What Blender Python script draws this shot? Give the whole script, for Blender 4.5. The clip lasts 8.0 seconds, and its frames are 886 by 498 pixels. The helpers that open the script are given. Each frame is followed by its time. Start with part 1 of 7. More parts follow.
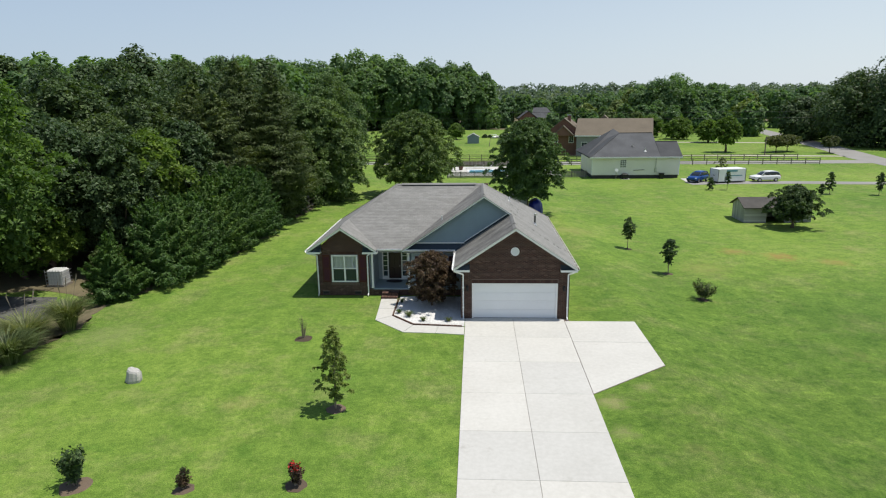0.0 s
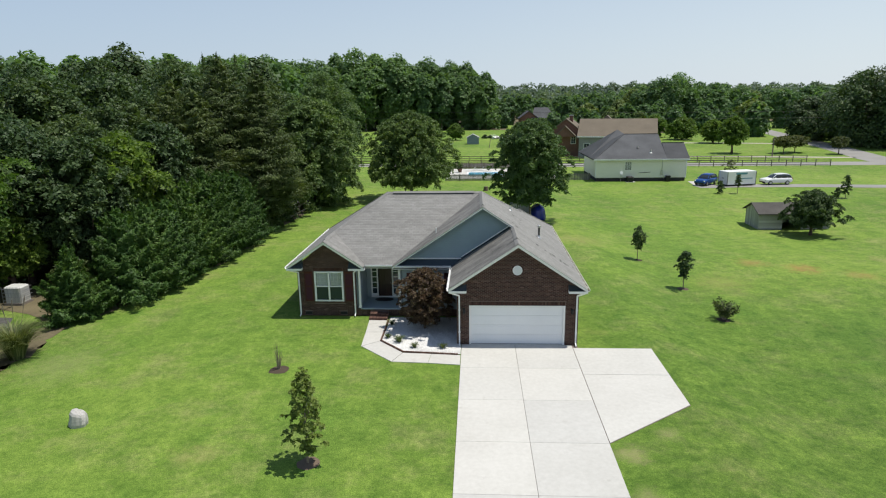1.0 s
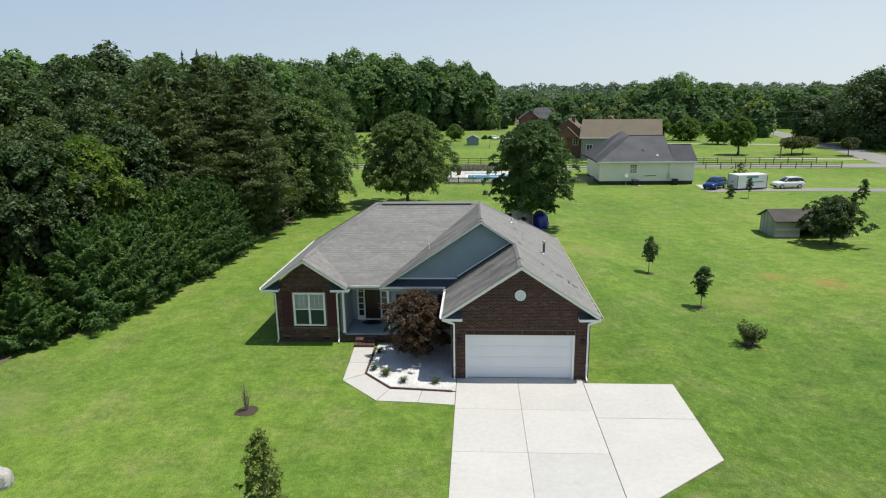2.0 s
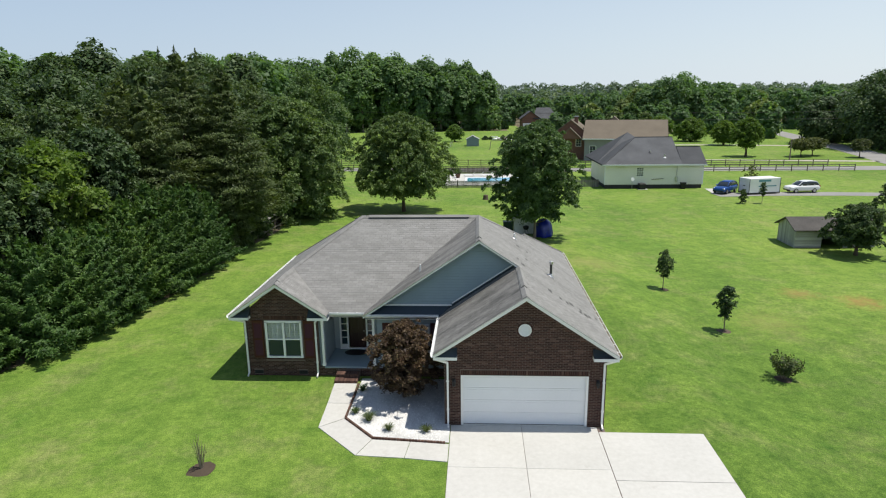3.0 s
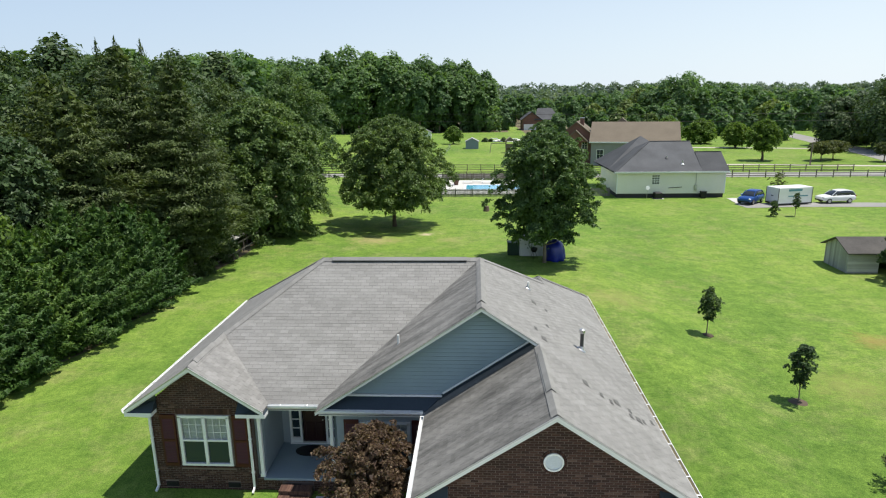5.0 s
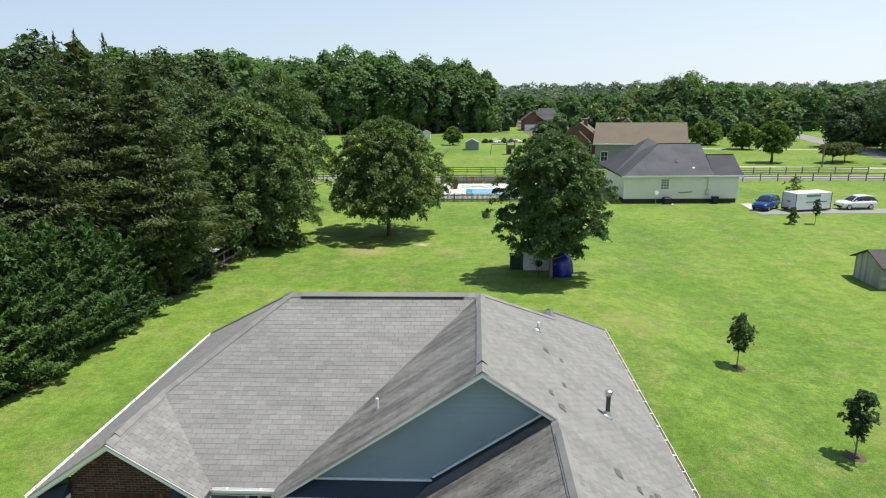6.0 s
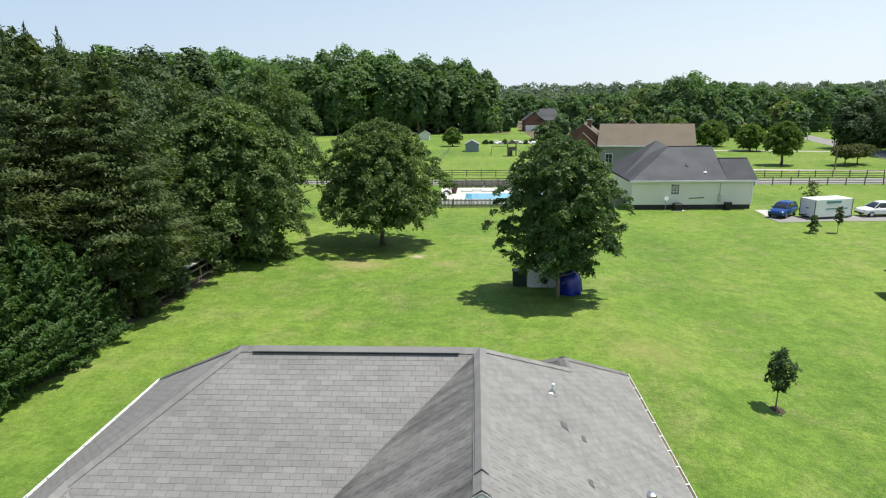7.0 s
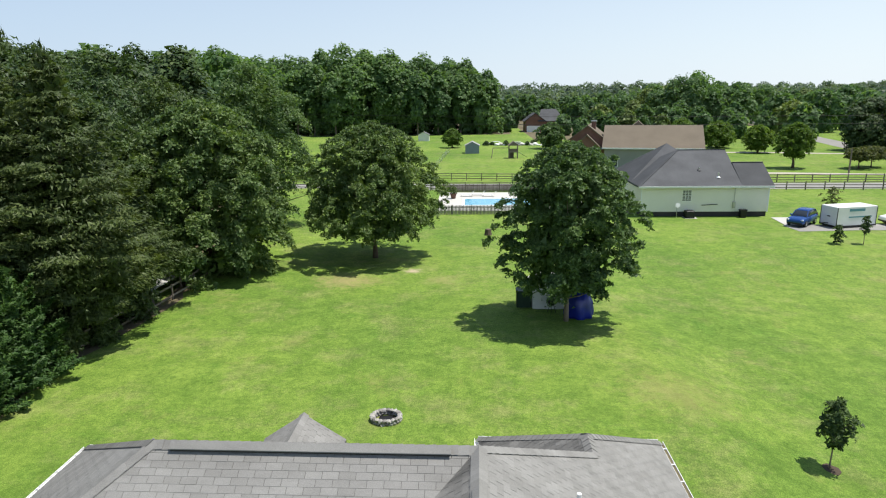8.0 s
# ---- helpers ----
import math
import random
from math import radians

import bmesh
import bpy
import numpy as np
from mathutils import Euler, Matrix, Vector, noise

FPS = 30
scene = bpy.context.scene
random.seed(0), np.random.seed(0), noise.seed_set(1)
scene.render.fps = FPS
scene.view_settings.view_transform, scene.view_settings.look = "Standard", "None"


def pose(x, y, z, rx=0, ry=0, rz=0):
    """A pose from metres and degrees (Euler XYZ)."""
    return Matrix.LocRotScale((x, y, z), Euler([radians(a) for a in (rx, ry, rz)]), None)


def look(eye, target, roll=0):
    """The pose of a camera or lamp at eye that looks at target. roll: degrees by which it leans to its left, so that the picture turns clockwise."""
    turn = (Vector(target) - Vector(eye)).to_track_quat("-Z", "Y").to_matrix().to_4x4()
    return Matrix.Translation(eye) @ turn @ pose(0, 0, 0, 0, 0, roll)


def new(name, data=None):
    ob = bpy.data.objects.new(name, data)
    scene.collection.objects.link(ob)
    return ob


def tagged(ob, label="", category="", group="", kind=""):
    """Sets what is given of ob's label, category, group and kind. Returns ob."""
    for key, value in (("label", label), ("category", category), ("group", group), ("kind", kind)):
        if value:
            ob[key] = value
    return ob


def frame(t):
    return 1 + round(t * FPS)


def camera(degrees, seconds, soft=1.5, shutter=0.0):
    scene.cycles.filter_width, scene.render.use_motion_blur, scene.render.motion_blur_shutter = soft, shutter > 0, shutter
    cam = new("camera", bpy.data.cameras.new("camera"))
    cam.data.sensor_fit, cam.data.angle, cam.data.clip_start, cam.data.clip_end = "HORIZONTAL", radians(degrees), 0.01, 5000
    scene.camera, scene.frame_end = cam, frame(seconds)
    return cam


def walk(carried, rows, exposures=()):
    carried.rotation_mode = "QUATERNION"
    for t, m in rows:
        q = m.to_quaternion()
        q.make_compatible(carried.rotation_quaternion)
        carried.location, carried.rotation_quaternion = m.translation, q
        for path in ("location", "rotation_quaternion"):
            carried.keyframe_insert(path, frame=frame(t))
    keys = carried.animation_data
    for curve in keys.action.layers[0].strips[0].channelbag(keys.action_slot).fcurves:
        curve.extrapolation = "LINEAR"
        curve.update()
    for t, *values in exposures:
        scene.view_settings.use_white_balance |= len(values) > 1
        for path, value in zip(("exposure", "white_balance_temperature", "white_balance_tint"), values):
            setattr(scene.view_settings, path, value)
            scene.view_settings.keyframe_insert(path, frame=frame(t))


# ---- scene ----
cam = camera(72.5, 8.0, soft=1.15)
METRES, EYE, TILT, LEAN, TURN = 32.7, 12.3, 0.0, 0.0, 3.2
ROWS = [
    (0.0, 0.0, 0.0, 0.0, -0.18, -13.85, 0.74),
    (0.5, 0.0054, 0.0575, 0.0002, -0.17, -13.84, 0.78),
    (1.0, 0.0107, 0.1161, 0.0005, -0.16, -13.86, 0.78),
    (1.5, 0.016, 0.1743, 0.0011, -0.16, -13.86, 0.79),
    (3.0, 0.0321, 0.3555, 0.0034, -0.09, -13.89, 0.78),
    (3.5, 0.0367, 0.4186, 0.0038, -0.08, -13.89, 0.79),
    (4.0, 0.0395, 0.4812, 0.0044, -0.09, -13.89, 0.79),
    (4.5, 0.0415, 0.5465, 0.005, -0.16, -13.88, 0.76),
    (5.0, 0.0448, 0.6112, 0.0054, -0.15, -13.87, 0.79),
    (6.5, 0.0569, 0.8041, 0.008, -0.13, -13.89, 0.78),
    (7.0, 0.0613, 0.8678, 0.0089, -0.11, -13.88, 0.78),
    (7.5, 0.0658, 0.9322, 0.0105, -0.08, -13.88, 0.76),
    (8.0, 0.07, 0.9973, 0.0119, -0.06, -13.88, 0.77),
]
walk(cam, [(t, pose(0, 0, EYE, TILT, LEAN, TURN) @ pose(METRES * x, METRES * y, METRES * z, 90 + pitch, roll, yaw)) for t, x, y, z, yaw, pitch, roll in ROWS], exposures=[(0.0, 0.2), (1.5, 0.2), (3.5, 0.35), (4.5, 0.5), (6.5, 0.5), (8.0, 0.5)])

# ---- daylight: a high sun from the east side, clear hazy sky ----
SUN = Vector((0.34, 0.035, 1.0)).normalized()
sky_world = bpy.data.worlds.new("sky")
scene.world = sky_world
sky_world.use_nodes = True
wn = sky_world.node_tree
bg = wn.nodes["Background"]
sky_tex = wn.nodes.new("ShaderNodeTexSky")
sky_tex.sky_type = "NISHITA"
sky_tex.sun_disc = False
sky_tex.sun_elevation = math.asin(SUN.z)
sky_tex.sun_rotation = math.atan2(SUN.x, SUN.y)
sky_tex.altitude = 100
sky_tex.air_density, sky_tex.dust_density, sky_tex.ozone_density = 1.0, 0.3, 1.5
# summer haze: the sky pales evenly towards the horizon all round
up = wn.nodes.new("ShaderNodeSeparateXYZ")
wn.links.new(wn.nodes.new("ShaderNodeTexCoord").outputs["Generated"], up.inputs[0])
pale = wn.nodes.new("ShaderNodeMapRange")
for k, v in ((1, 0.0), (2, 0.55), (3, 0.92), (4, 0.1)):
    pale.inputs[k].default_value = v
wn.links.new(up.outputs["Z"], pale.inputs[0])
haze = wn.nodes.new("ShaderNodeMix")
haze.data_type = "RGBA"
# paler on the sun's side, bluer away from it
side = wn.nodes.new("ShaderNodeMapRange")
for k, v in ((1, -0.65), (2, 0.5), (3, 0.0), (4, 1.0)):
    side.inputs[k].default_value = v
wn.links.new(up.outputs["X"], side.inputs[0])
tint = wn.nodes.new("ShaderNodeMix")
tint.data_type = "RGBA"
tint.inputs[6].default_value = (4.0, 4.95, 6.2, 1)
tint.inputs[7].default_value = (5.9, 6.6, 7.2, 1)
wn.links.new(side.outputs[0], tint.inputs[0])
wn.links.new(tint.outputs[2], haze.inputs[7])
wn.links.new(pale.outputs[0], haze.inputs[0])
wn.links.new(sky_tex.outputs[0], haze.inputs[6])
wn.links.new(haze.outputs[2], bg.inputs[0])
bg.inputs[1].default_value = 0.10
sun = new("sun", bpy.data.lights.new("sun", "SUN"))
sun.data.energy, sun.data.angle, sun.data.color = 4.0, radians(0.53), (1.0, 0.96, 0.88)
sun.matrix_world = look(SUN * 200, (0, 0, 0))

# ---- materials ----
class Nodes:
    """A short way to write node materials."""
    def __init__(self, name):
        self.m = bpy.data.materials.new(name)
        self.m.use_nodes = True
        self.t = self.m.node_tree
        self.b = self.t.nodes["Principled BSDF"]
        self.out = self.t.nodes["Material Output"]

    def node(self, kind, **kw):
        n = self.t.nodes.new(kind)
        for k, v in kw.items():
            n.inputs[k].default_value = v
        return n

    def link(self, a, b):
        self.t.links.new(a, b)

    def coords(self, scale=(1, 1, 1), world=True, rot=(0, 0, 0)):
        mp = self.node("ShaderNodeMapping", Scale=scale, Rotation=rot)
        if world:
            self.link(self.node("ShaderNodeNewGeometry").outputs["Position"], mp.inputs["Vector"])
        else:
            self.link(self.node("ShaderNodeTexCoord").outputs["Object"], mp.inputs["Vector"])
        return mp.outputs[0]

    def noise(self, vec, scale, detail=4.0, rough=0.55):
        n = self.node("ShaderNodeTexNoise", Scale=scale, Detail=detail, Roughness=rough)
        self.link(vec, n.inputs["Vector"])
        return n.outputs["Fac"]

    def ramp(self, fac, *stops):
        r = self.t.nodes.new("ShaderNodeValToRGB")
        e = r.color_ramp.elements
        while len(e) < len(stops):
            e.new(0.5)
        for el, (p, c) in zip(e, stops):
            el.position, el.color = p, (*c, 1)
        self.link(fac, r.inputs[0])
        return r.outputs[0]

    def mix(self, fac, a, b, mode="MIX"):
        n = self.t.nodes.new("ShaderNodeMix")
        n.data_type, n.blend_type = "RGBA", mode
        for sock, v in ((n.inputs[0], fac), (n.inputs[6], a), (n.inputs[7], b)):
            if isinstance(v, (int, float)):
                sock.default_value = v
            elif isinstance(v, tuple):
                sock.default_value = (*v, 1)
            else:
                self.link(v, sock)
        return n.outputs[2]

    def bump(self, height, strength=0.3, distance=0.02):
        n = self.node("ShaderNodeBump", Strength=strength, Distance=distance)
        self.link(height, n.inputs["Height"])
        self.link(n.outputs[0], self.b.inputs["Normal"])

    def finish(self, colour, rough=0.7, metal=0.0, spec=0.5):
        if isinstance(colour, tuple):
            self.b.inputs["Base Color"].default_value = (*colour, 1)
        else:
            self.link(colour, self.b.inputs["Base Color"])
        if isinstance(rough, (int, float)):
            self.b.inputs["Roughness"].default_value = rough
        else:
            self.link(rough, self.b.inputs["Roughness"])
        self.b.inputs["Metallic"].default_value = metal
        self.b.inputs["Specular IOR Level"].default_value = spec
        return self.m


def worn(name, c, rough=0.6, spread=0.25, fine=30, coarse=1.2, metal=0.0, bump=0.15, spec=0.4):
    """A plain coloured surface with grain and faint wear."""
    n = Nodes(name)
    p = n.coords()
    dark = tuple(v * (1 - spread) for v in c)
    light = tuple(min(1, v * (1 + spread * 0.6)) for v in c)
    col = n.ramp(n.noise(p, coarse, 5), (0.3, dark), (0.7, light))
    col = n.mix(0.35, col, n.ramp(n.noise(p, fine, 3), (0.3, dark), (0.7, light)))
    if bump:
        n.bump(n.noise(p, fine, 3), bump, 0.01)
    return n.finish(col, rough, metal, spec)


def varied(name, stops, rough=0.8, fine=40, bump=0.3, spec=0.3, coarse=0.5, amount=0.35):
    """Pieces that differ one from another, by object and by island."""
    n = Nodes(name)
    p = n.coords()
    info = n.node("ShaderNodeObjectInfo")
    geo = n.node("ShaderNodeNewGeometry")
    add = n.t.nodes.new("ShaderNodeMath")
    add.operation = "ADD"
    n.link(info.outputs["Random"], add.inputs[0])
    n.link(geo.outputs["Random Per Island"], add.inputs[1])
    fr = n.t.nodes.new("ShaderNodeMath")
    fr.operation = "FRACT"
    n.link(add.outputs[0], fr.inputs[0])
    col = n.ramp(fr.outputs[0], *stops)
    blot = n.ramp(n.noise(p, coarse, 5), (0.3, (0.55, 0.55, 0.55)), (0.7, (1.1, 1.1, 1.1)))
    col = n.mix(amount, col, n.mix(1.0, col, blot, "MULTIPLY"))
    grain = n.ramp(n.noise(p, fine, 3), (0.3, (0.72, 0.72, 0.72)), (0.7, (1.15, 1.15, 1.15)))
    col = n.mix(0.6, col, n.mix(1.0, col, grain, "MULTIPLY"))
    n.bump(n.noise(p, fine, 3), bump, 0.01)
    return n.finish(col, rough, 0, spec)


def leafy(name, dark, mid, light, through_=0.3, coarse=0.25):
    """Leaves: each its own green, light passing through."""
    n = Nodes(name)
    geo = n.node("ShaderNodeNewGeometry")
    info = n.node("ShaderNodeObjectInfo")
    col = n.ramp(geo.outputs["Random Per Island"], (0.0, dark), (0.55, mid), (1.0, light))
    tone = n.ramp(n.noise(n.coords(), coarse, 3), (0.3, (0.75, 0.8, 0.8)), (0.7, (1.2, 1.15, 1.0)))
    col = n.mix(1.0, col, tone, "MULTIPLY")
    one = n.ramp(info.outputs["Random"], (0.0, (0.82, 0.88, 0.9)), (1.0, (1.15, 1.08, 0.95)))
    col = n.mix(1.0, col, one, "MULTIPLY")
    n.finish(col, 0.55, 0, 0.3)
    tr = n.t.nodes.new("ShaderNodeBsdfTranslucent")
    n.link(n.mix(1.0, col, (1.3, 1.35, 0.6), "MULTIPLY"), tr.inputs["Color"])
    mx = n.t.nodes.new("ShaderNodeMixShader")
    mx.inputs[0].default_value = through_
    n.link(n.b.outputs[0], mx.inputs[1])
    n.link(tr.outputs[0], mx.inputs[2])
    n.link(mx.outputs[0], n.out.inputs["Surface"])
    return n.m


def lawn_material():
    n = Nodes("lawn")
    p = n.coords()
    big = n.noise(p, 0.045, 6, 0.6)
    col = n.ramp(big, (0.32, (0.122, 0.218, 0.034)), (0.5, (0.170, 0.272, 0.042)), (0.68, (0.224, 0.318, 0.058)))
    # mowing streaks, drawn out along the yard
    st = n.noise(n.coords((0.9, 0.10, 1), rot=(0, 0, radians(28))), 0.55, 5)
    col = n.mix(0.35, col, n.mix(1.0, col, n.ramp(st, (0.35, (0.70, 0.80, 0.72)), (0.66, (1.18, 1.12, 1.15))), "MULTIPLY"))
    # thatch showing through and lusher clumps of weeds
    thatch = n.ramp(n.noise(p, 0.28, 10, 0.78), (0.49, (0, 0, 0)), (0.68, (0.6, 0.6, 0.6)))
    col = n.mix(thatch, col, (0.275, 0.275, 0.110))
    lush = n.ramp(n.noise(n.coords((1, 1, 1), rot=(0, 0, 1.0)), 0.5, 10, 0.75), (0.56, (0, 0, 0)), (0.70, (0.6, 0.6, 0.6)))
    col = n.mix(lush, col, (0.105, 0.225, 0.030))
    mid = n.noise(p, 0.9, 9, 0.8)
    col = n.mix(0.85, col, n.mix(1.0, col, n.ramp(mid, (0.36, (0.60, 0.68, 0.60)), (0.66, (1.32, 1.22, 1.3))), "MULTIPLY"))
    fine = n.noise(p, 4.5, 6, 0.75)
    col = n.mix(0.6, col, n.mix(1.0, col, n.ramp(fine, (0.36, (0.58, 0.64, 0.58)), (0.66, (1.34, 1.28, 1.34))), "MULTIPLY"))
    tiny = n.noise(p, 22, 3, 0.7)
    col = n.mix(0.8, col, n.mix(1.0, col, n.ramp(tiny, (0.36, (0.52, 0.58, 0.52)), (0.66, (1.42, 1.34, 1.4))), "MULTIPLY"))
    # dry, straw coloured spots
    dry = n.ramp(n.noise(p, 0.16, 7, 0.75), (0.58, (0, 0, 0)), (0.74, (1, 1, 1)))
    col = n.mix(n.mix(1.0, dry, (0.5, 0.5, 0.5), "MULTIPLY"), col, (0.30, 0.25, 0.10))
    # thin dry places and two broad darker ones, each with its own ragged outline
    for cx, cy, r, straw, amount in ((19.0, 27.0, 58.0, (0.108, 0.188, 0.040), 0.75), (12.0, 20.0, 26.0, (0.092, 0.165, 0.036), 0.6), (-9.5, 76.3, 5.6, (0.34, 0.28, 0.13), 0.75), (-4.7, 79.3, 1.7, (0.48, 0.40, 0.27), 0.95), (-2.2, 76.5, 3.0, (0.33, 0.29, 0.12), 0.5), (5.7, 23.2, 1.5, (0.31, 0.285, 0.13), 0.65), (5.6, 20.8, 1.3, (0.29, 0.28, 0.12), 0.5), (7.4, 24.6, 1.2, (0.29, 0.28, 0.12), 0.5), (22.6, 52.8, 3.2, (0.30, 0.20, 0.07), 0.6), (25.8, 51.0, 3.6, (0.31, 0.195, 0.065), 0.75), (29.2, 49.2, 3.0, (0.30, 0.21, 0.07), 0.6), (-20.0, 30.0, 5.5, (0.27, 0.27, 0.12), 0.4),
                                     (9.5, 58.0, 6.0, (0.30, 0.27, 0.10), 0.45), (-3.3, 54.9, 1.5, (0.26, 0.20, 0.10), 0.6), (18, 47, 5.0, (0.28, 0.25, 0.09), 0.4)):
        far = n.t.nodes.new("ShaderNodeVectorMath")
        far.operation = "DISTANCE"
        n.link(n.coords((1, 1, 0)), far.inputs[0])
        far.inputs[1].default_value = (cx, cy, 0)
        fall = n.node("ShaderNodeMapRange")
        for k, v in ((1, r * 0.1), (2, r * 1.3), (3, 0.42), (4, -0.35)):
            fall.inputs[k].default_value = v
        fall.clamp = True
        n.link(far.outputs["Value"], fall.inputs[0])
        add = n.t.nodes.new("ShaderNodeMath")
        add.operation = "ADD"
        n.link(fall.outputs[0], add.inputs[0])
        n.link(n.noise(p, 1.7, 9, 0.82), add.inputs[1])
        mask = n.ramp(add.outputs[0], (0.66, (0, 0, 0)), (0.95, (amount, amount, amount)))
        if straw[0] > 0.11:
            col = n.mix(mask, col, straw)
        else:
            # the two broad eastern patches only multiply the lawn colour darker
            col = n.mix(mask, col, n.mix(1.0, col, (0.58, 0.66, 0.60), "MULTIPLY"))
    n.bump(n.noise(p, 14, 4, 0.7), 0.7, 0.06)
    return n.finish(col, 0.85, 0, 0.15)


def concrete_material():
    n = Nodes("concrete")
    p = n.coords()
    info = n.node("ShaderNodeObjectInfo")
    col = n.ramp(n.noise(p, 0.35, 6, 0.6), (0.3, (0.475, 0.462, 0.425)), (0.7, (0.565, 0.552, 0.515)))
    col = n.mix(0.4, col, n.ramp(n.noise(p, 5, 5, 0.7), (0.3, (0.44, 0.428, 0.395)), (0.7, (0.60, 0.588, 0.555))))
    col = n.mix(1.0, col, n.ramp(info.outputs["Random"], (0, (0.93, 0.93, 0.93)), (1, (1.03, 1.02, 1.0))), "MULTIPLY")
    stain = n.ramp(n.noise(p, 0.8, 5, 0.7), (0.62, (1, 1, 1)), (0.78, (0.78, 0.76, 0.73)))
    col = n.mix(1.0, col, stain, "MULTIPLY")
    n.bump(n.noise(p, 60, 3), 0.15, 0.005)
    return n.finish(col, 0.85, 0, 0.3)


def shingle_material(name, low, high):
    n = Nodes(name)
    p = n.coords()
    info = n.node("ShaderNodeObjectInfo")
    geo = n.node("ShaderNodeNewGeometry")
    add = n.t.nodes.new("ShaderNodeMath")
    add.operation = "ADD"
    n.link(info.outputs["Random"], add.inputs[0])
    n.link(geo.outputs["Random Per Island"], add.inputs[1])
    fr = n.t.nodes.new("ShaderNodeMath")
    fr.operation = "FRACT"
    n.link(add.outputs[0], fr.inputs[0])
    col = n.ramp(fr.outputs[0], (0.0, (0.222, 0.217, 0.204)), (0.5, (0.242, 0.237, 0.224)), (1.0, (0.264, 0.259, 0.245)))
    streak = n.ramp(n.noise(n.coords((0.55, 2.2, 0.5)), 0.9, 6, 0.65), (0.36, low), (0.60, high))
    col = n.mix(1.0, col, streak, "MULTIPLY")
    grain = n.ramp(n.noise(p, 70, 3, 0.7), (0.3, (0.7, 0.7, 0.7)), (0.7, (1.25, 1.25, 1.25)))
    col = n.mix(0.7, col, n.mix(1.0, col, grain, "MULTIPLY"))
    n.bump(n.noise(p, 90, 3), 0.4, 0.006)
    return n.finish(col, 0.75, 0, 0.35)


def glass_material():
    n = Nodes("window_glass")
    n.finish((0.02, 0.035, 0.042), 0.04, 0, 0.45)
    return n.m


def water_material():
    n = Nodes("pool_water")
    n.bump(n.noise(n.coords(), 2.5, 3), 0.25, 0.05)
    n.b.inputs["Coat Weight"].default_value = 0.6
    return n.finish((0.06, 0.42, 0.62), 0.06, 0, 0.6)


LAWN = lawn_material()
CONCRETE = concrete_material()
SHINGLE = shingle_material("asphalt_shingle", (0.84, 0.83, 0.82), (1.04, 1.03, 1.02))
# algae streaks, plus shade of slopes turned from the sun put into the colour
SHINGLE_ALGAE_SHADED = shingle_material("algae_streaked_shaded_shingle", (0.34, 0.335, 0.33), (0.86, 0.845, 0.825))
GLASS = glass_material()
WATER = water_material()
WHITE = worn("white_paint", (0.80, 0.80, 0.78), 0.45, 0.08, 20, 0.6, bump=0.05)
DOOR_WHITE = worn("garage_door_paint", (0.78, 0.79, 0.80), 0.4, 0.06, 25, 0.5, bump=0.05)
NAVY = worn("navy_metal", (0.028, 0.042, 0.054), 0.45, 0.3, 20, 0.8, bump=0.05)
SIDING = worn("blue_siding", (0.255, 0.330, 0.362), 0.6, 0.12, 40, 0.7, bump=0.08)
SIDING_GREY = worn("blue_grey_siding", (0.30, 0.35, 0.38), 0.6, 0.12, 40, 0.7, bump=0.08)
BRICK = varied("dark_brown_brick", ((0.0, (0.040, 0.019, 0.014)), (0.6, (0.062, 0.029, 0.021)), (0.92, (0.086, 0.041, 0.029)), (1.0, (0.150, 0.092, 0.072))), 0.85, amount=0.2)
MORTAR = worn("mortar", (0.165, 0.125, 0.105), 0.9, 0.25, 60, 2.0)
STEP_BRICK = varied("red_brown_brick", ((0.0, (0.085, 0.045, 0.034)), (1.0, (0.165, 0.092, 0.068))), 0.85)
FLUE = worn("sooty_flue_metal", (0.10, 0.10, 0.10), 0.5, 0.3, 20, 2.0, metal=0.5)
SHUTTER = worn("dark_red_shutter", (0.055, 0.005, 0.006), 0.45, 0.2, 30, 1.0, bump=0.05)
DARKRED = worn("dark_red_door", (0.024, 0.006, 0.006), 0.35, 0.15, 20, 1.0, bump=0.03)
PORCH = worn("grey_porch_paint", (0.24, 0.30, 0.34), 0.5, 0.15, 20, 0.7)
BLACK = worn("black_plastic", (0.012, 0.012, 0.013), 0.5, 0.2)
GALV = worn("galvanised_metal", (0.5, 0.5, 0.5), 0.35, 0.2, 20, 1.0, metal=0.8)
PVC = worn("white_pvc", (0.75, 0.75, 0.73), 0.4, 0.1)
CURTAIN = worn("window_blind", (0.80, 0.82, 0.80), 0.6, 0.1, 10, 1.5)
# dark colour standing in for the lack of light indoors
DARK_INSIDE = worn("dim_room", (0.05, 0.055, 0.06), 0.8, 0.2)
GRAVEL = varied("white_marble_chips", ((0.0, (0.48, 0.47, 0.45)), (0.5, (0.72, 0.71, 0.68)), (1.0, (0.84, 0.83, 0.80))), 0.7, coarse=2.5)
MULCH = varied("brown_mulch", ((0.0, (0.06, 0.045, 0.03)), (1.0, (0.17, 0.125, 0.088))), 0.95, fine=25)
PALE_STONE = varied("pale_boulder_stone", ((0.0, (0.34, 0.325, 0.30)), (1.0, (0.47, 0.45, 0.42))), 0.9, fine=14, coarse=2.0)
STONE = varied("grey_stone", ((0.0, (0.20, 0.185, 0.17)), (0.5, (0.34, 0.32, 0.29)), (1.0, (0.46, 0.43, 0.39))), 0.9, fine=20)
BARK = worn("bark", (0.13, 0.095, 0.07), 0.95, 0.4, 25, 2.0, bump=0.6)
PALE_BARK = worn("pale_bark", (0.26, 0.21, 0.165), 0.95, 0.35, 25, 2.0, bump=0.5)
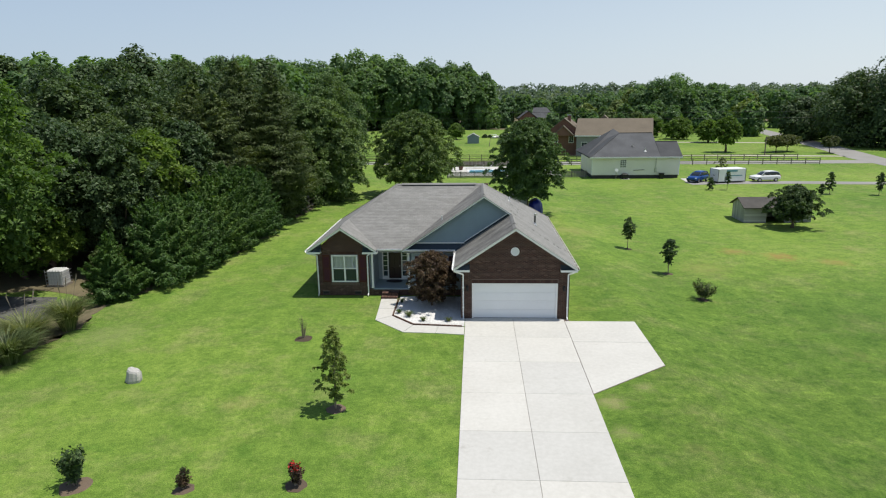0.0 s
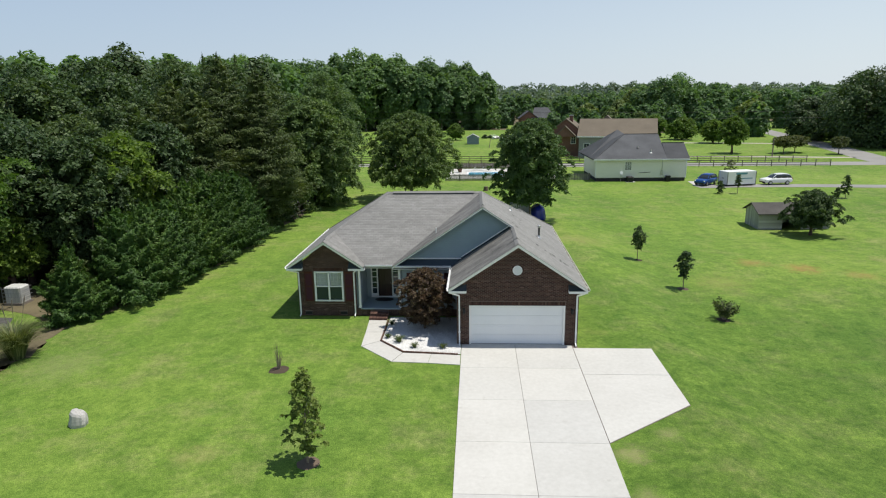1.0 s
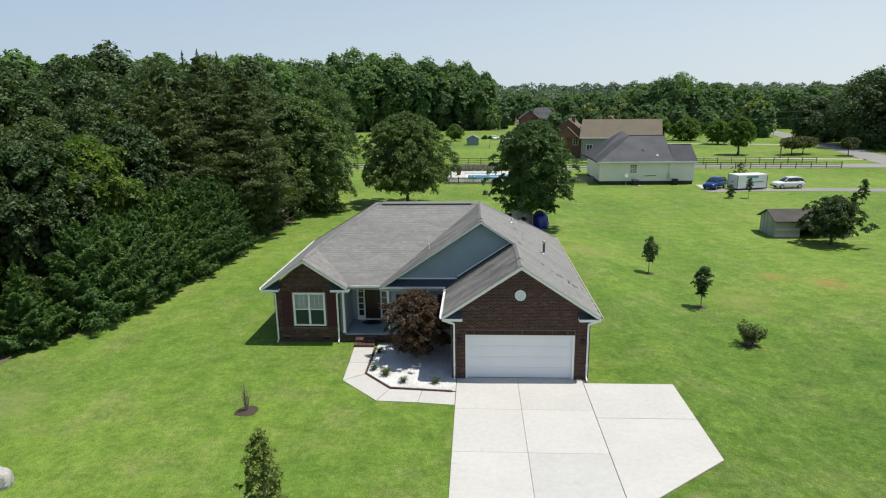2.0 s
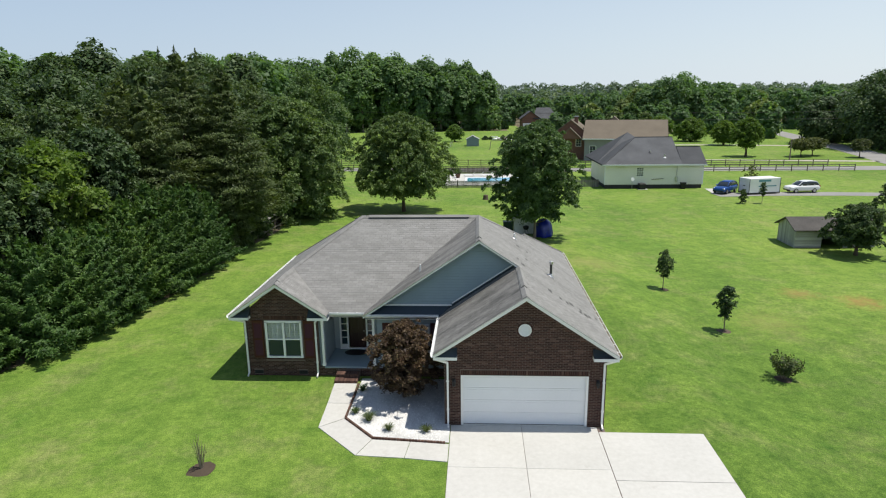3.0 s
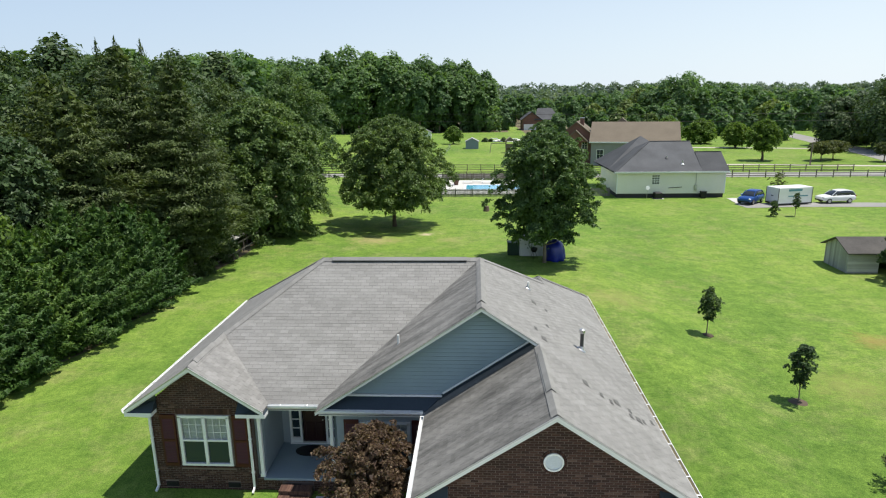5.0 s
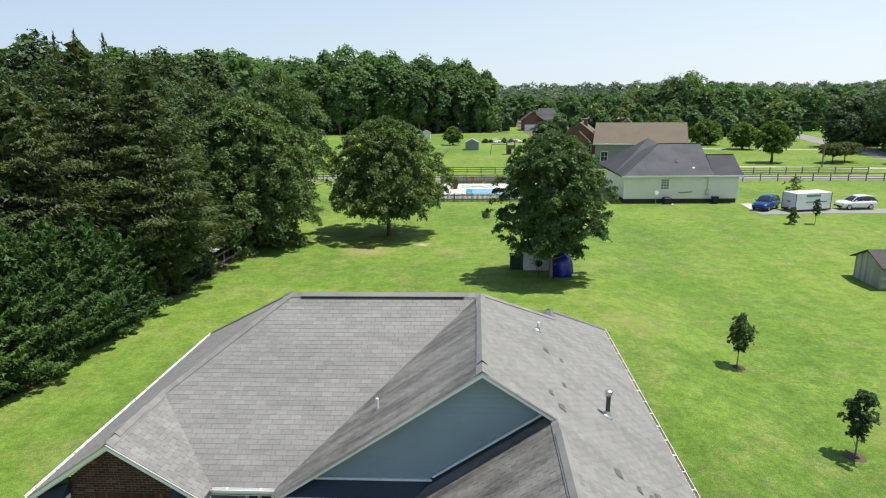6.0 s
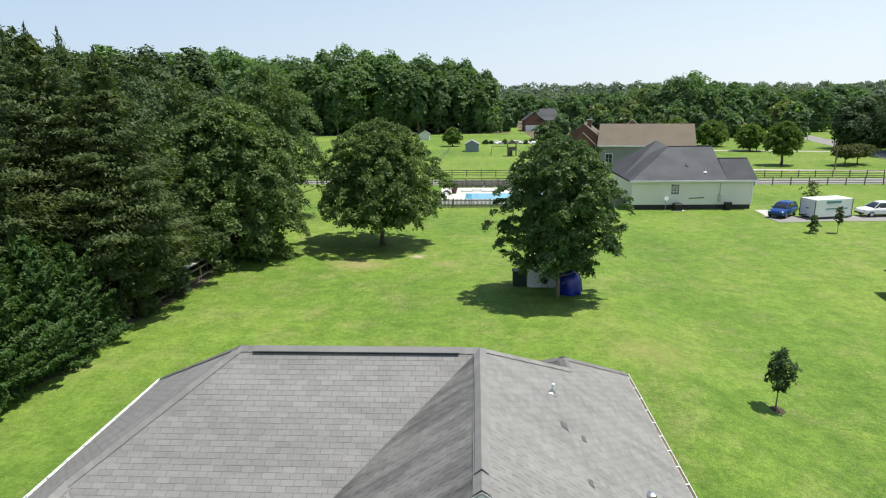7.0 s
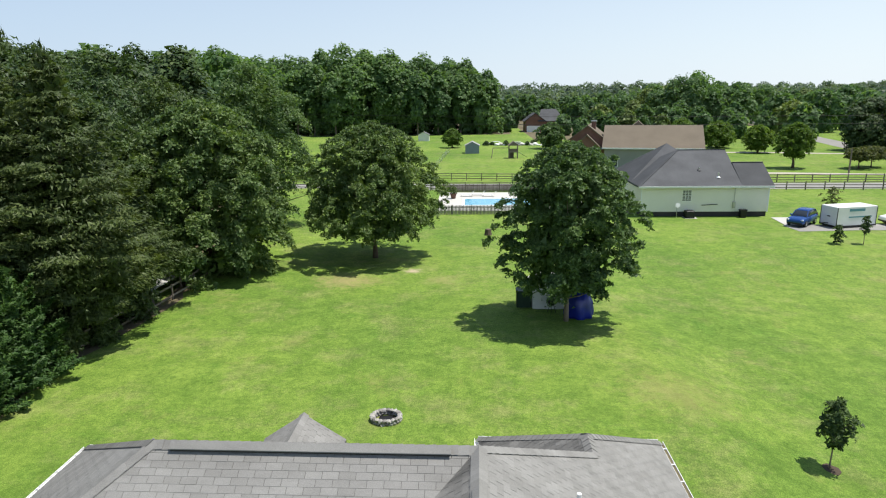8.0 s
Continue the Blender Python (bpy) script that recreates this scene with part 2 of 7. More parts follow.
# strong dark and light mottle: dappled shade put into the asphalt's colour
ASPHALT_DAPPLED = worn("asphalt", (0.10, 0.098, 0.092), 0.9, 0.7, 14, 1.1)
OLD_ROAD = worn("weathered_asphalt", (0.27, 0.26, 0.24), 0.9, 0.2, 20, 0.15)
PALE_DRIVE = worn("pale_gravel_drive", (0.46, 0.42, 0.35), 0.95, 0.2, 15, 0.3)
LITTER = worn("leaf_litter", (0.15, 0.125, 0.07), 0.95, 0.5, 9, 0.4, bump=0.6)
FENCE_WOOD = varied("weathered_fence_wood", ((0.0, (0.16, 0.13, 0.105)), (1.0, (0.29, 0.25, 0.21))), 0.9)
DARK_FENCE = varied("dark_stained_fence_wood", ((0.0, (0.13, 0.105, 0.085)), (1.0, (0.22, 0.185, 0.155))), 0.9)
PICKET = varied("grey_picket_wood", ((0.0, (0.20, 0.18, 0.16)), (1.0, (0.32, 0.29, 0.26))), 0.9)
GREY_WOOD = varied("grey_barn_boards", ((0.0, (0.34, 0.335, 0.315)), (1.0, (0.54, 0.535, 0.51))), 0.9)
TARP = worn("blue_tarpaulin", (0.010, 0.022, 0.28), 0.3, 0.25, 8, 1.5, bump=0.4, spec=0.6)
TORN = worn("bare_shingle_mat", (0.125, 0.122, 0.115), 0.95, 0.3)
ROOF_DECK = worn("roofing_felt", (0.11, 0.106, 0.10), 0.95, 0.2)
LEAF_OAK = leafy("oak_leaves", (0.0347, 0.0652, 0.022), (0.0694, 0.116, 0.0422), (0.1207, 0.1747, 0.0704), 0.28)
LEAF_SHADE = leafy("shade_tree_leaves", (0.0569, 0.1064, 0.033), (0.1156, 0.1816, 0.0613), (0.1867, 0.2615, 0.1038), 0.34)
LEAF_BRIGHT = leafy("bright_leaves", (0.0624, 0.1196, 0.0208), (0.1144, 0.195, 0.0364), (0.1885, 0.2795, 0.065), 0.42)
LEAF_DARK = leafy("cypress_leaves", (0.0345, 0.0808, 0.0165), (0.0672, 0.1385, 0.0301), (0.1227, 0.2068, 0.0498), 0.3)
LEAF_CEDAR = leafy("cedar_leaves", (0.0422, 0.0688, 0.0218), (0.0772, 0.1158, 0.0393), (0.1239, 0.1659, 0.0612), 0.28)
# paler than the near leaves, partly distance haze put into the colour
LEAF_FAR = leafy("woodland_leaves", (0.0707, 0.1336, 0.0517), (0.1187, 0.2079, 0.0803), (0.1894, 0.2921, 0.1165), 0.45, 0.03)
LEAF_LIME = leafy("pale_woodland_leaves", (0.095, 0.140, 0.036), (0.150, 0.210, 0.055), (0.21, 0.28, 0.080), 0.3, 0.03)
# distance haze painted into the leaf colour: lighter and bluer
LEAF_HAZE = leafy("haze_tinted_leaves", (0.10, 0.15, 0.118), (0.14, 0.195, 0.15), (0.18, 0.24, 0.18), 0.45, 0.01)
LEAF_RED = leafy("red_maple_leaves", (0.050, 0.027, 0.021), (0.108, 0.066, 0.046), (0.22, 0.160, 0.098), 0.28, 1.5)
LEAF_FLOWER = leafy("red_flowers", (0.20, 0.008, 0.006), (0.36, 0.016, 0.012), (0.50, 0.03, 0.02), 0.2)
LEAF_BRONZE = leafy("bronze_leaves", (0.062, 0.085, 0.030), (0.115, 0.140, 0.052), (0.18, 0.185, 0.080), 0.35)
LEAF_GRASS = leafy("pampas_blades", (0.080, 0.115, 0.045), (0.140, 0.180, 0.080), (0.24, 0.26, 0.14), 0.35)
CARBLUE = worn("blue_car_paint", (0.020, 0.075, 0.26), 0.25, 0.05, 5, 0.5, metal=0.3, bump=0.0, spec=0.6)
CARWHITE = worn("white_car_paint", (0.75, 0.75, 0.74), 0.2, 0.04, 5, 0.5, bump=0.0, spec=0.6)
CARGLASS = worn("car_glass", (0.02, 0.025, 0.03), 0.05, 0.1, 5, 0.5, bump=0.0, spec=0.8)
TYRE = worn("tyre_rubber", (0.018, 0.018, 0.018), 0.8, 0.2)
RIM = worn("wheel_alloy", (0.5, 0.5, 0.5), 0.3, 0.1, metal=0.7)
TEAL = worn("teal_lettering", (0.10, 0.26, 0.30), 0.5, 0.1)
CREAM = worn("cream_siding", (0.80, 0.775, 0.665), 0.6, 0.08, 20, 0.4)
DARK_ROOF = varied("charcoal_roofing", ((0.0, (0.068, 0.070, 0.074)), (1.0, (0.105, 0.107, 0.112))), 0.85, coarse=0.4, amount=0.6)
TAN_ROOF = varied("tan_roofing", ((0.0, (0.165, 0.135, 0.098)), (1.0, (0.215, 0.178, 0.132))), 0.85, coarse=0.4)
RED_BRICK_FAR = worn("far_red_brick", (0.20, 0.105, 0.078), 0.9, 0.25, 12, 0.5)
OLD_ROOF = worn("weathered_rolled_roofing", (0.085, 0.078, 0.070), 0.9, 0.4, 8, 0.6, bump=0.4)
FOUND = worn("dark_foundation_block", (0.055, 0.05, 0.047), 0.9, 0.3, 12, 0.8)
SHED_BLUE = worn("blue_grey_shed", (0.22, 0.27, 0.31), 0.6, 0.1)
DEEP_GREEN = worn("green_plastic", (0.02, 0.05, 0.03), 0.5, 0.2)
PLASTIC_WHITE = worn("white_tank_plastic", (0.62, 0.62, 0.60), 0.4, 0.12)

# ---- geometry helpers ----
class Geo:
    """Gathers simple solids into one mesh, in world metres."""
    def __init__(self):
        self.v, self.f = [], []

    def add(self, verts, faces):
        o = len(self.v)
        self.v += [tuple(p) for p in verts]
        self.f += [tuple(i + o for i in f) for f in faces]
        return self

    def box(self, x0, x1, y0, y1, z0, z1, c=0.0):
        """A box; c chamfers its upright and top edges."""
        if c <= 0:
            vs = [(x, y, z) for z in (z0, z1) for y in (y0, y1) for x in (x0, x1)]
            return self.add(vs, [(0, 2, 3, 1), (4, 5, 7, 6), (0, 1, 5, 4), (2, 6, 7, 3), (0, 4, 6, 2), (1, 3, 7, 5)])
        ring = lambda i, z: [(x0 + i + c, y0 + i, z), (x1 - i - c, y0 + i, z), (x1 - i, y0 + i + c, z), (x1 - i, y1 - i - c, z),
                             (x1 - i - c, y1 - i, z), (x0 + i + c, y1 - i, z), (x0 + i, y1 - i - c, z), (x0 + i, y0 + i + c, z)]
        vs = ring(0, z0) + ring(0, z1 - c) + ring(c, z1)
        fs = [tuple(range(7, -1, -1)), tuple(range(16, 24))]
        for r in (0, 8):
            fs += [(r + i, r + (i + 1) % 8, r + 8 + (i + 1) % 8, r + 8 + i) for i in range(8)]
        return self.add(vs, fs)

    def prism(self, poly, push):
        """A flat polygon (3D points) pushed along a vector."""
        n = len(poly)
        p = [Vector(q) for q in poly]
        d = Vector(push)
        vs = p + [q + d for q in p]
        fs = [tuple(range(n - 1, -1, -1)), tuple(range(n, 2 * n))]
        fs += [(i, (i + 1) % n, n + (i + 1) % n, n + i) for i in range(n)]
        area = sum(((p[i] - p[0]).cross(p[i + 1] - p[0]) for i in range(1, n - 1)), Vector())
        if area.dot(d) < 0:
            fs = [tuple(reversed(f)) for f in fs]
        return self.add(vs, fs)

    def beam(self, a, b, w, h, up=(0, 0, 1)):
        """A straight bar of w by h between two points."""
        a, b = Vector(a), Vector(b)
        d = (b - a).normalized()
        s = d.cross(Vector(up))
        s = s.normalized() if s.length > 1e-4 else Vector((1, 0, 0))
        u = s.cross(d)
        q = [a + s * i * w / 2 + u * j * h / 2 for i, j in ((-1, -1), (1, -1), (1, 1), (-1, 1))]
        return self.prism(q, b - a)

    def tube(self, path, radii, n=8, cap=True):
        """A round tapered tube through points."""
        path = [Vector(p) for p in path]
        if isinstance(radii, (int, float)):
            radii = [radii] * len(path)
        vs, fs = [], []
        for i, p in enumerate(path):
            d = (path[min(i + 1, len(path) - 1)] - path[max(i - 1, 0)]).normalized()
            s = d.orthogonal().normalized() if abs(d.z) > 0.95 else d.cross(Vector((0, 0, 1))).normalized()
            if abs(d.z) > 0.95:
                s = (Vector((1, 0, 0)) - d * d.x).normalized()
            u = s.cross(d)
            vs += [p + (s * math.cos(k * math.tau / n) + u * math.sin(k * math.tau / n)) * radii[i] for k in range(n)]
        for i in range(len(path) - 1):
            for k in range(n):
                fs.append((i * n + k, i * n + (k + 1) % n, (i + 1) * n + (k + 1) % n, (i + 1) * n + k))
        if cap:
            fs += [tuple(range(n - 1, -1, -1)), tuple(range(len(vs) - n, len(vs)))]
        return self.add(vs, fs)

    def loft(self, rings):
        """A skin over rings with equal numbers of points, closed at both ends."""
        n = len(rings[0])
        vs = [p for r in rings for p in r]
        fs = [(i * n + k, i * n + (k + 1) % n, (i + 1) * n + (k + 1) % n, (i + 1) * n + k) for i in range(len(rings) - 1) for k in range(n)]
        fs += [tuple(range(n - 1, -1, -1)), tuple(range(len(vs) - n, len(vs)))]
        return self.add(vs, fs)

    def lump(self, at, r, seed=0, sub=2, rough=0.18):
        """An uneven stone or clod."""
        bm = bmesh.new()
        bmesh.ops.create_icosphere(bm, subdivisions=sub, radius=1)
        off = Vector((seed * 3.7, seed * 1.3, seed * 0.9))
        vs = []
        for v in bm.verts:
            k = 1 + rough * 2 * noise.noise(v.co * 1.7 + off) + rough * noise.noise(v.co * 4 + off)
            vs.append((at[0] + v.co.x * r[0] * k, at[1] + v.co.y * r[1] * k, at[2] + v.co.z * r[2] * k))
        fs = [tuple(v.index for v in f.verts) for f in bm.faces]
        bm.free()
        return self.add(vs, fs)


def base_of(ob):
    at = Vector((0, 0, 0))
    while ob is not None:
        at += ob.location
        ob = ob.parent
    return at


def part(name, geo, material, parent=None, label="", smooth=False):
    """One mesh object out of gathered solids (world metres), under a thing or a part."""
    me = bpy.data.meshes.new(name)
    off = base_of(parent)
    me.from_pydata([Vector(p) - off for p in geo.v], [], geo.f)
    me.materials.append(material)
    if smooth:
        me.polygons.foreach_set("use_smooth", [True] * len(me.polygons))
    me.update()
    ob = new(name, me)
    ob.parent = parent
    return tagged(ob, label)


def solid(name, geo, material, label, category, kind="", group="", smooth=False):
    """A thing or a piece of the setting that is one mesh."""
    return tagged(part(name, geo, material, None, "", smooth), label, category, group, kind)


def thing(name, at, label, category, group="", kind=""):
    ob = new(name)
    ob.location = at
    ob.empty_display_size = 0.2
    return tagged(ob, label, category, group, kind)


def quick_mesh(name, verts, faces, material, parent=None, label="", smooth=False):
    """A large mesh from arrays: verts (n, 3) in world metres, faces (m, 3 or 4)."""
    me = bpy.data.meshes.new(name)
    off = np.array(base_of(parent))
    v = (np.asarray(verts) - off).astype(np.float32)
    f = np.asarray(faces, dtype=np.int32)
    me.vertices.add(len(v))
    me.vertices.foreach_set("co", v.ravel())
    k = f.shape[1]
    me.loops.add(f.size)
    me.loops.foreach_set("vertex_index", f.ravel())
    me.polygons.add(len(f))
    me.polygons.foreach_set("loop_start", np.arange(0, f.size, k, dtype=np.int32))
    me.polygons.foreach_set("loop_total", np.full(len(f), k, dtype=np.int32))
    me.materials.append(material)
    if smooth:
        me.polygons.foreach_set("use_smooth", np.ones(len(f), dtype=bool))
    me.update(calc_edges=True)
    ob = new(name, me)
    ob.parent = parent
    return tagged(ob, label)


def step(a, b, x):
    t = np.clip((np.asarray(x, dtype=float) - a) / (b - a), 0, 1)
    return t * t * (3 - 2 * t)


def land(x, y):
    """Height of the ground: level round the house, falling to the east and the north."""
    e = 0.9 * step(8.8, 14.5, x)
    n = 1.0 * step(50, 98, y) * step(-24, -8, x)
    z = -(e + n - e * n)
    z = z - 0.65 * np.exp(-((np.asarray(x) - 32) / 15.0) ** 2 - ((np.asarray(y) - 68) / 11.0) ** 2)
    return z - 1.0 * step(98, 140, y) * (1 - step(-24, -8, x)) + step(430, 1300, y) * (15 + 4 * np.sin(np.asarray(x) * 0.008 + 0.6) + 2.5 * np.sin(np.asarray(x) * 0.021 + 2.0))


def ground_z(x, y):
    return float(land(x, y))

# ---- the ground ----
def ground_sheet():
    def axis(lo, hi, fine0, fine1, fine):
        a = list(np.arange(fine0, fine1 + 0.1, fine))
        s, p = fine, fine1
        while p < hi:
            s *= 1.35
            p = min(hi, p + s)
            a.append(p)
        s, p = fine, fine0
        while p > lo:
            s *= 1.35
            p = max(lo, p - s)
            a.insert(0, p)
        return np.array(a)
    xs, ys = axis(-2500, 2500, -40, 60, 1.0), axis(-600, 3500, -12, 140, 1.0)
    X, Y = np.meshgrid(xs, ys)
    Z = land(X, Y)
    v = np.stack([X, Y, Z], -1).reshape(-1, 3)
    i = np.arange(len(xs) * len(ys)).reshape(len(ys), len(xs))
    f = np.stack([i[:-1, :-1], i[:-1, 1:], i[1:, 1:], i[1:, :-1]], -1).reshape(-1, 4)
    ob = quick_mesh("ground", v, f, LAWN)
    ob.data.polygons.foreach_set("use_smooth", [True] * len(ob.data.polygons))
    # under the distant woods the sheet is leaf litter, not lawn
    ob.data.materials.append(LITTER)
    mid = v[f].mean(1)
    wooded = (mid[:, 1] > 232) & (mid[:, 0] > 20) & (mid[:, 0] < 0.36 * mid[:, 1]) | (mid[:, 1] > 276) & (mid[:, 0] < 14) | (mid[:, 1] > 330)
    ob.data.polygons.foreach_set("material_index", wooded.astype(np.int32))
    tagged(ob, "mown green lawn with paler dry patches", "lawn", kind="structure")


ground_sheet()


def flat_patch(name, outline, material, label, category, lift=0.012, cell=1.5, rag=0.0, seed=1, kind="structure"):
    """A patch lying on the ground inside an outline, its edge ragged by up to rag metres."""
    rng = np.random.default_rng(seed)
    pts = []
    n = len(outline)
    for i in range(n):
        a, b = np.array(outline[i], float), np.array(outline[(i + 1) % n], float)
        k = max(1, int(np.linalg.norm(b - a) / cell))
        for j in range(k):
            pts.append(a + (b - a) * j / k + rng.normal(0, 1, 2) * rag * 0.5)
    bm = bmesh.new()
    vs = [bm.verts.new((p[0], p[1], 0)) for p in pts]
    bm.faces.new(vs)
    bmesh.ops.triangulate(bm, faces=bm.faces[:])
    bmesh.ops.subdivide_edges(bm, edges=[e for e in bm.edges if e.calc_length() > 6], cuts=3, use_grid_fill=True)
    for v in bm.verts:
        v.co.z = ground_z(v.co.x, v.co.y) + lift
    g = Geo().add([v.co for v in bm.verts], [])
    bm.verts.index_update()
    g.f = [tuple(v.index for v in f.verts) for f in bm.faces]
    bm.normal_update()
    g.f = [f if bmf.normal.z > 0 else tuple(reversed(f)) for f, bmf in zip(g.f, bm.faces)]
    bm.free()
    return solid(name, g, material, label, category, kind)


def strip(name, line, width, material, label, category, lift=0.02, kind="structure"):
    """A band of even width along a line on the ground."""
    pts = []
    for i in range(len(line) - 1):
        a, b = Vector((*line[i], 0)), Vector((*line[i + 1], 0))
        k = max(1, int((b - a).length / 3))
        pts += [a.lerp(b, j / k) for j in range(k)]
    pts.append(Vector((*line[-1], 0)))
    g = Geo()
    rows = []
    for i, p in enumerate(pts):
        d = (pts[min(i + 1, len(pts) - 1)] - pts[max(i - 1, 0)]).normalized()
        s = Vector((-d.y, d.x, 0)) * width / 2
        rows.append([(q.x, q.y, ground_z(q.x, q.y) + lift) for q in (p + s, p, p - s)])
    vs = [q for r in rows for q in r]
    fs = [(i * 3 + k + 1, i * 3 + k, i * 3 + 3 + k, i * 3 + 4 + k) for i in range(len(rows) - 1) for k in range(2)]
    g.add(vs, [tuple(reversed(f)) for f in fs])
    return solid(name, g, material, label, category, kind)


# driveway: each cast slab is a piece with an open joint round it
driveway = thing("driveway", (2.2, 24, 0), "pale cast concrete driveway with cut joints", "driveway", kind="structure")
joint_bed = Geo()
joint_bed.prism([(-0.62, -9.5, -0.09), (5.0, -9.5, -0.09), (5.0, 23.85, -0.09), (8.93, 26.83, -0.09), (8.95, 32.62, -0.09), (5.3, 32.62, -0.09), (5.3, 32.98, -0.09), (-0.62, 32.98, -0.09)], (0, 0, 0.10))
part("joint_bed", joint_bed, MORTAR, driveway, "dark sand in the joints")
XJ = (-0.62, 2.12, 5.02)
YJ = (-9.5, -6.4, -3.3, -0.2, 2.9, 6.0, 9.1, 11.9, 14.8, 17.72, 20.76, 23.85, 27.08, 30.2, 32.98)
for j in range(len(YJ) - 1):
    for i in range(2):
        part("slab", Geo().box(XJ[i] + 0.006, XJ[i + 1] - 0.006, YJ[j] + 0.005, YJ[j + 1] - 0.005, -0.08, 0.03, 0.008), CONCRETE, driveway)
part("slab", Geo().prism([(5.04, 23.9, -0.2), (8.9, 26.85, -0.2), (8.92, 29.6, -0.2), (5.04, 29.6, -0.2)], (0, 0, 0.23)), CONCRETE, driveway)
part("slab", Geo().prism([(5.04, 29.62, -0.2), (8.92, 29.62, -0.2), (8.93, 32.62, -0.2), (5.04, 32.62, -0.2)], (0, 0, 0.23)), CONCRETE, driveway)

# front walk, bent round the planting bed
front_walk = thing("front_walk", (-4, 33, 0), "pale concrete path bending round the planting bed to the porch steps", "path", kind="structure")
WALK = [[(-6.02, 36.42), (-5.0, 36.42), (-4.93, 34.6), (-5.9, 34.6)], [(-5.9, 34.58), (-4.93, 34.58), (-4.92, 33.35), (-5.8, 32.66)],
        [(-5.78, 32.64), (-4.91, 33.32), (-3.55, 31.86), (-3.98, 30.8)], [(-3.95, 30.79), (-3.53, 31.84), (-2.1, 31.74), (-2.2, 30.68)],
        [(-2.18, 30.68), (-2.08, 31.74), (-0.64, 31.62), (-0.64, 30.5)]]
for q in WALK:
    part("slab", Geo().prism([(x, y, -0.06) for x, y in q], (0, 0, 0.09)), CONCRETE, front_walk)

# planting bed of white stones behind a brick edging
bed = [(-4.84, 36.9), (-4.82, 33.38), (-3.5, 31.96), (-0.64, 31.70), (-0.64, 33.1), (-0.86, 33.1), (-0.86, 36.9)]
flat_patch("gravel_bed", bed, worn("stone_bed", (0.62, 0.61, 0.585), 0.9, 0.35, 35, 1.2, bump=0.8), "bed of crushed white stone in front of the porch", "gravel bed", 0.045, 0.6)
rng = np.random.default_rng(5)
chips_v, chips_f = [], []
while len(chips_f) < 14000:
    x, y = rng.uniform(-4.8, -0.88), rng.uniform(31.8, 36.85)
    if y < 33.38 - (x + 4.82) * 1.076 + 0.06 or y < 31.99 - (x + 3.5) * 0.09:
        continue
    r = rng.uniform(0.012, 0.035)
    a = rng.uniform(0, math.tau)
    o = len(chips_v)
    for k in range(3):
        chips_v.append((x + r * math.cos(a + k * 2.1), y + r * math.sin(a + k * 2.1), 0.045))
    chips_v.append((x + r * 0.3 * math.cos(a), y + r * 0.3 * math.sin(a), 0.045 + r * rng.uniform(0.7, 1.5)))
    chips_f += [(o, o + 1, o + 3), (o + 1, o + 2, o + 3), (o + 2, o, o + 3)]
tagged(quick_mesh("white_stones", np.array(chips_v), np.array(chips_f), GRAVEL), "loose crushed white stones in the planting bed", "gravel", kind="stuff")
edging = thing("brick_edging", (-3, 32, 0), "low scalloped red-brown brick edging round the white stones", "edging", kind="structure")
line = [Vector((-4.9, 36.35, 0)), Vector((-4.87, 33.34, 0)), Vector((-3.52, 31.9, 0)), Vector((-0.66, 31.64, 0))]
for a, b in zip(line[:-1], line[1:]):
    d = (b - a).normalized()
    s = Vector((-d.y, d.x, 0))
    for k in range(int((b - a).length / 0.115)):
        p = a + d * (k + 0.5) * 0.115
        q = [p + d * i * 0.05 + s * j * 0.035 for i, j in ((-1, -1), (1, -1), (1, 1), (-1, 1))]
        part("brick", Geo().prism([(v.x, v.y, -0.02) for v in q], (0, 0, 0.125)), STEP_BRICK, edging)

# litter under the trees on the west side, the neighbour's yard, lanes and the road
flat_patch("woodland_floor", [(-25.2, 35.4), (-23.0, 36.2), (-21.7, 38.8), (-20.7, 42), (-20.0, 48), (-19.9, 56), (-19.7, 62), (-19.5, 68), (-19.6, 74), (-21.5, 80), (-23, 86), (-26, 105), (-60, 120), (-140, 120), (-140, 44), (-46, 38.5), (-29, 37.6), (-27.2, 37.0)], LITTER, "shaded leaf litter and bare earth under the trees", "woodland floor", 0.015, 1.2, 0.5)
flat_patch("neighbour_drive", [(-24.5, 24), (-25.5, 33), (-27.5, 36.5), (-48, 37), (-60, 20), (-40, 12), (-27, 14)], ASPHALT_DAPPLED, "dark asphalt drive behind the pampas grass", "asphalt drive", 0.02, 1.5, 0.2)
flat_patch("bed_edge", [(-22.9, 24.5), (-22.8, 28), (-22.6, 31.5), (-23.2, 35.0), (-24.4, 35.5), (-25.4, 33), (-24.5, 24)], LITTER, "strip of bare brown soil under the pampas grass", "soil", 0.018, 0.4, 0.35)
strip("road", [(80, 60), (80, 110), (84, 136), (92, 165), (100, 200), (112, 250), (135, 330), (170, 430)], 7.0, OLD_ROAD, "grey country road curving into the woods", "road", 0.03)
strip("farm_lane", [(-60, 131.5), (-4, 130), (30, 129), (66, 128.5), (82, 128)], 6.4, OLD_ROAD, "grey lane between two rail fences", "lane", 0.025)
strip("gravel_drive", [(36, 146.8), (57, 144.6), (82, 140)], 2.2, PALE_DRIVE, "pale gravel drive across the far lawn", "drive", 0.03)
strip("gravel_drive", [(48, 190), (70, 187), (93, 180)], 2.6, PALE_DRIVE, "pale concrete drive beyond the small trees", "drive", 0.03)
strip("side_drive", [(33.5, 97.0), (40, 97.6), (50, 97.4), (64, 95.8), (84, 94)], 3.2, OLD_ROAD, "grey drive leading to the parked cars", "drive", 0.03)
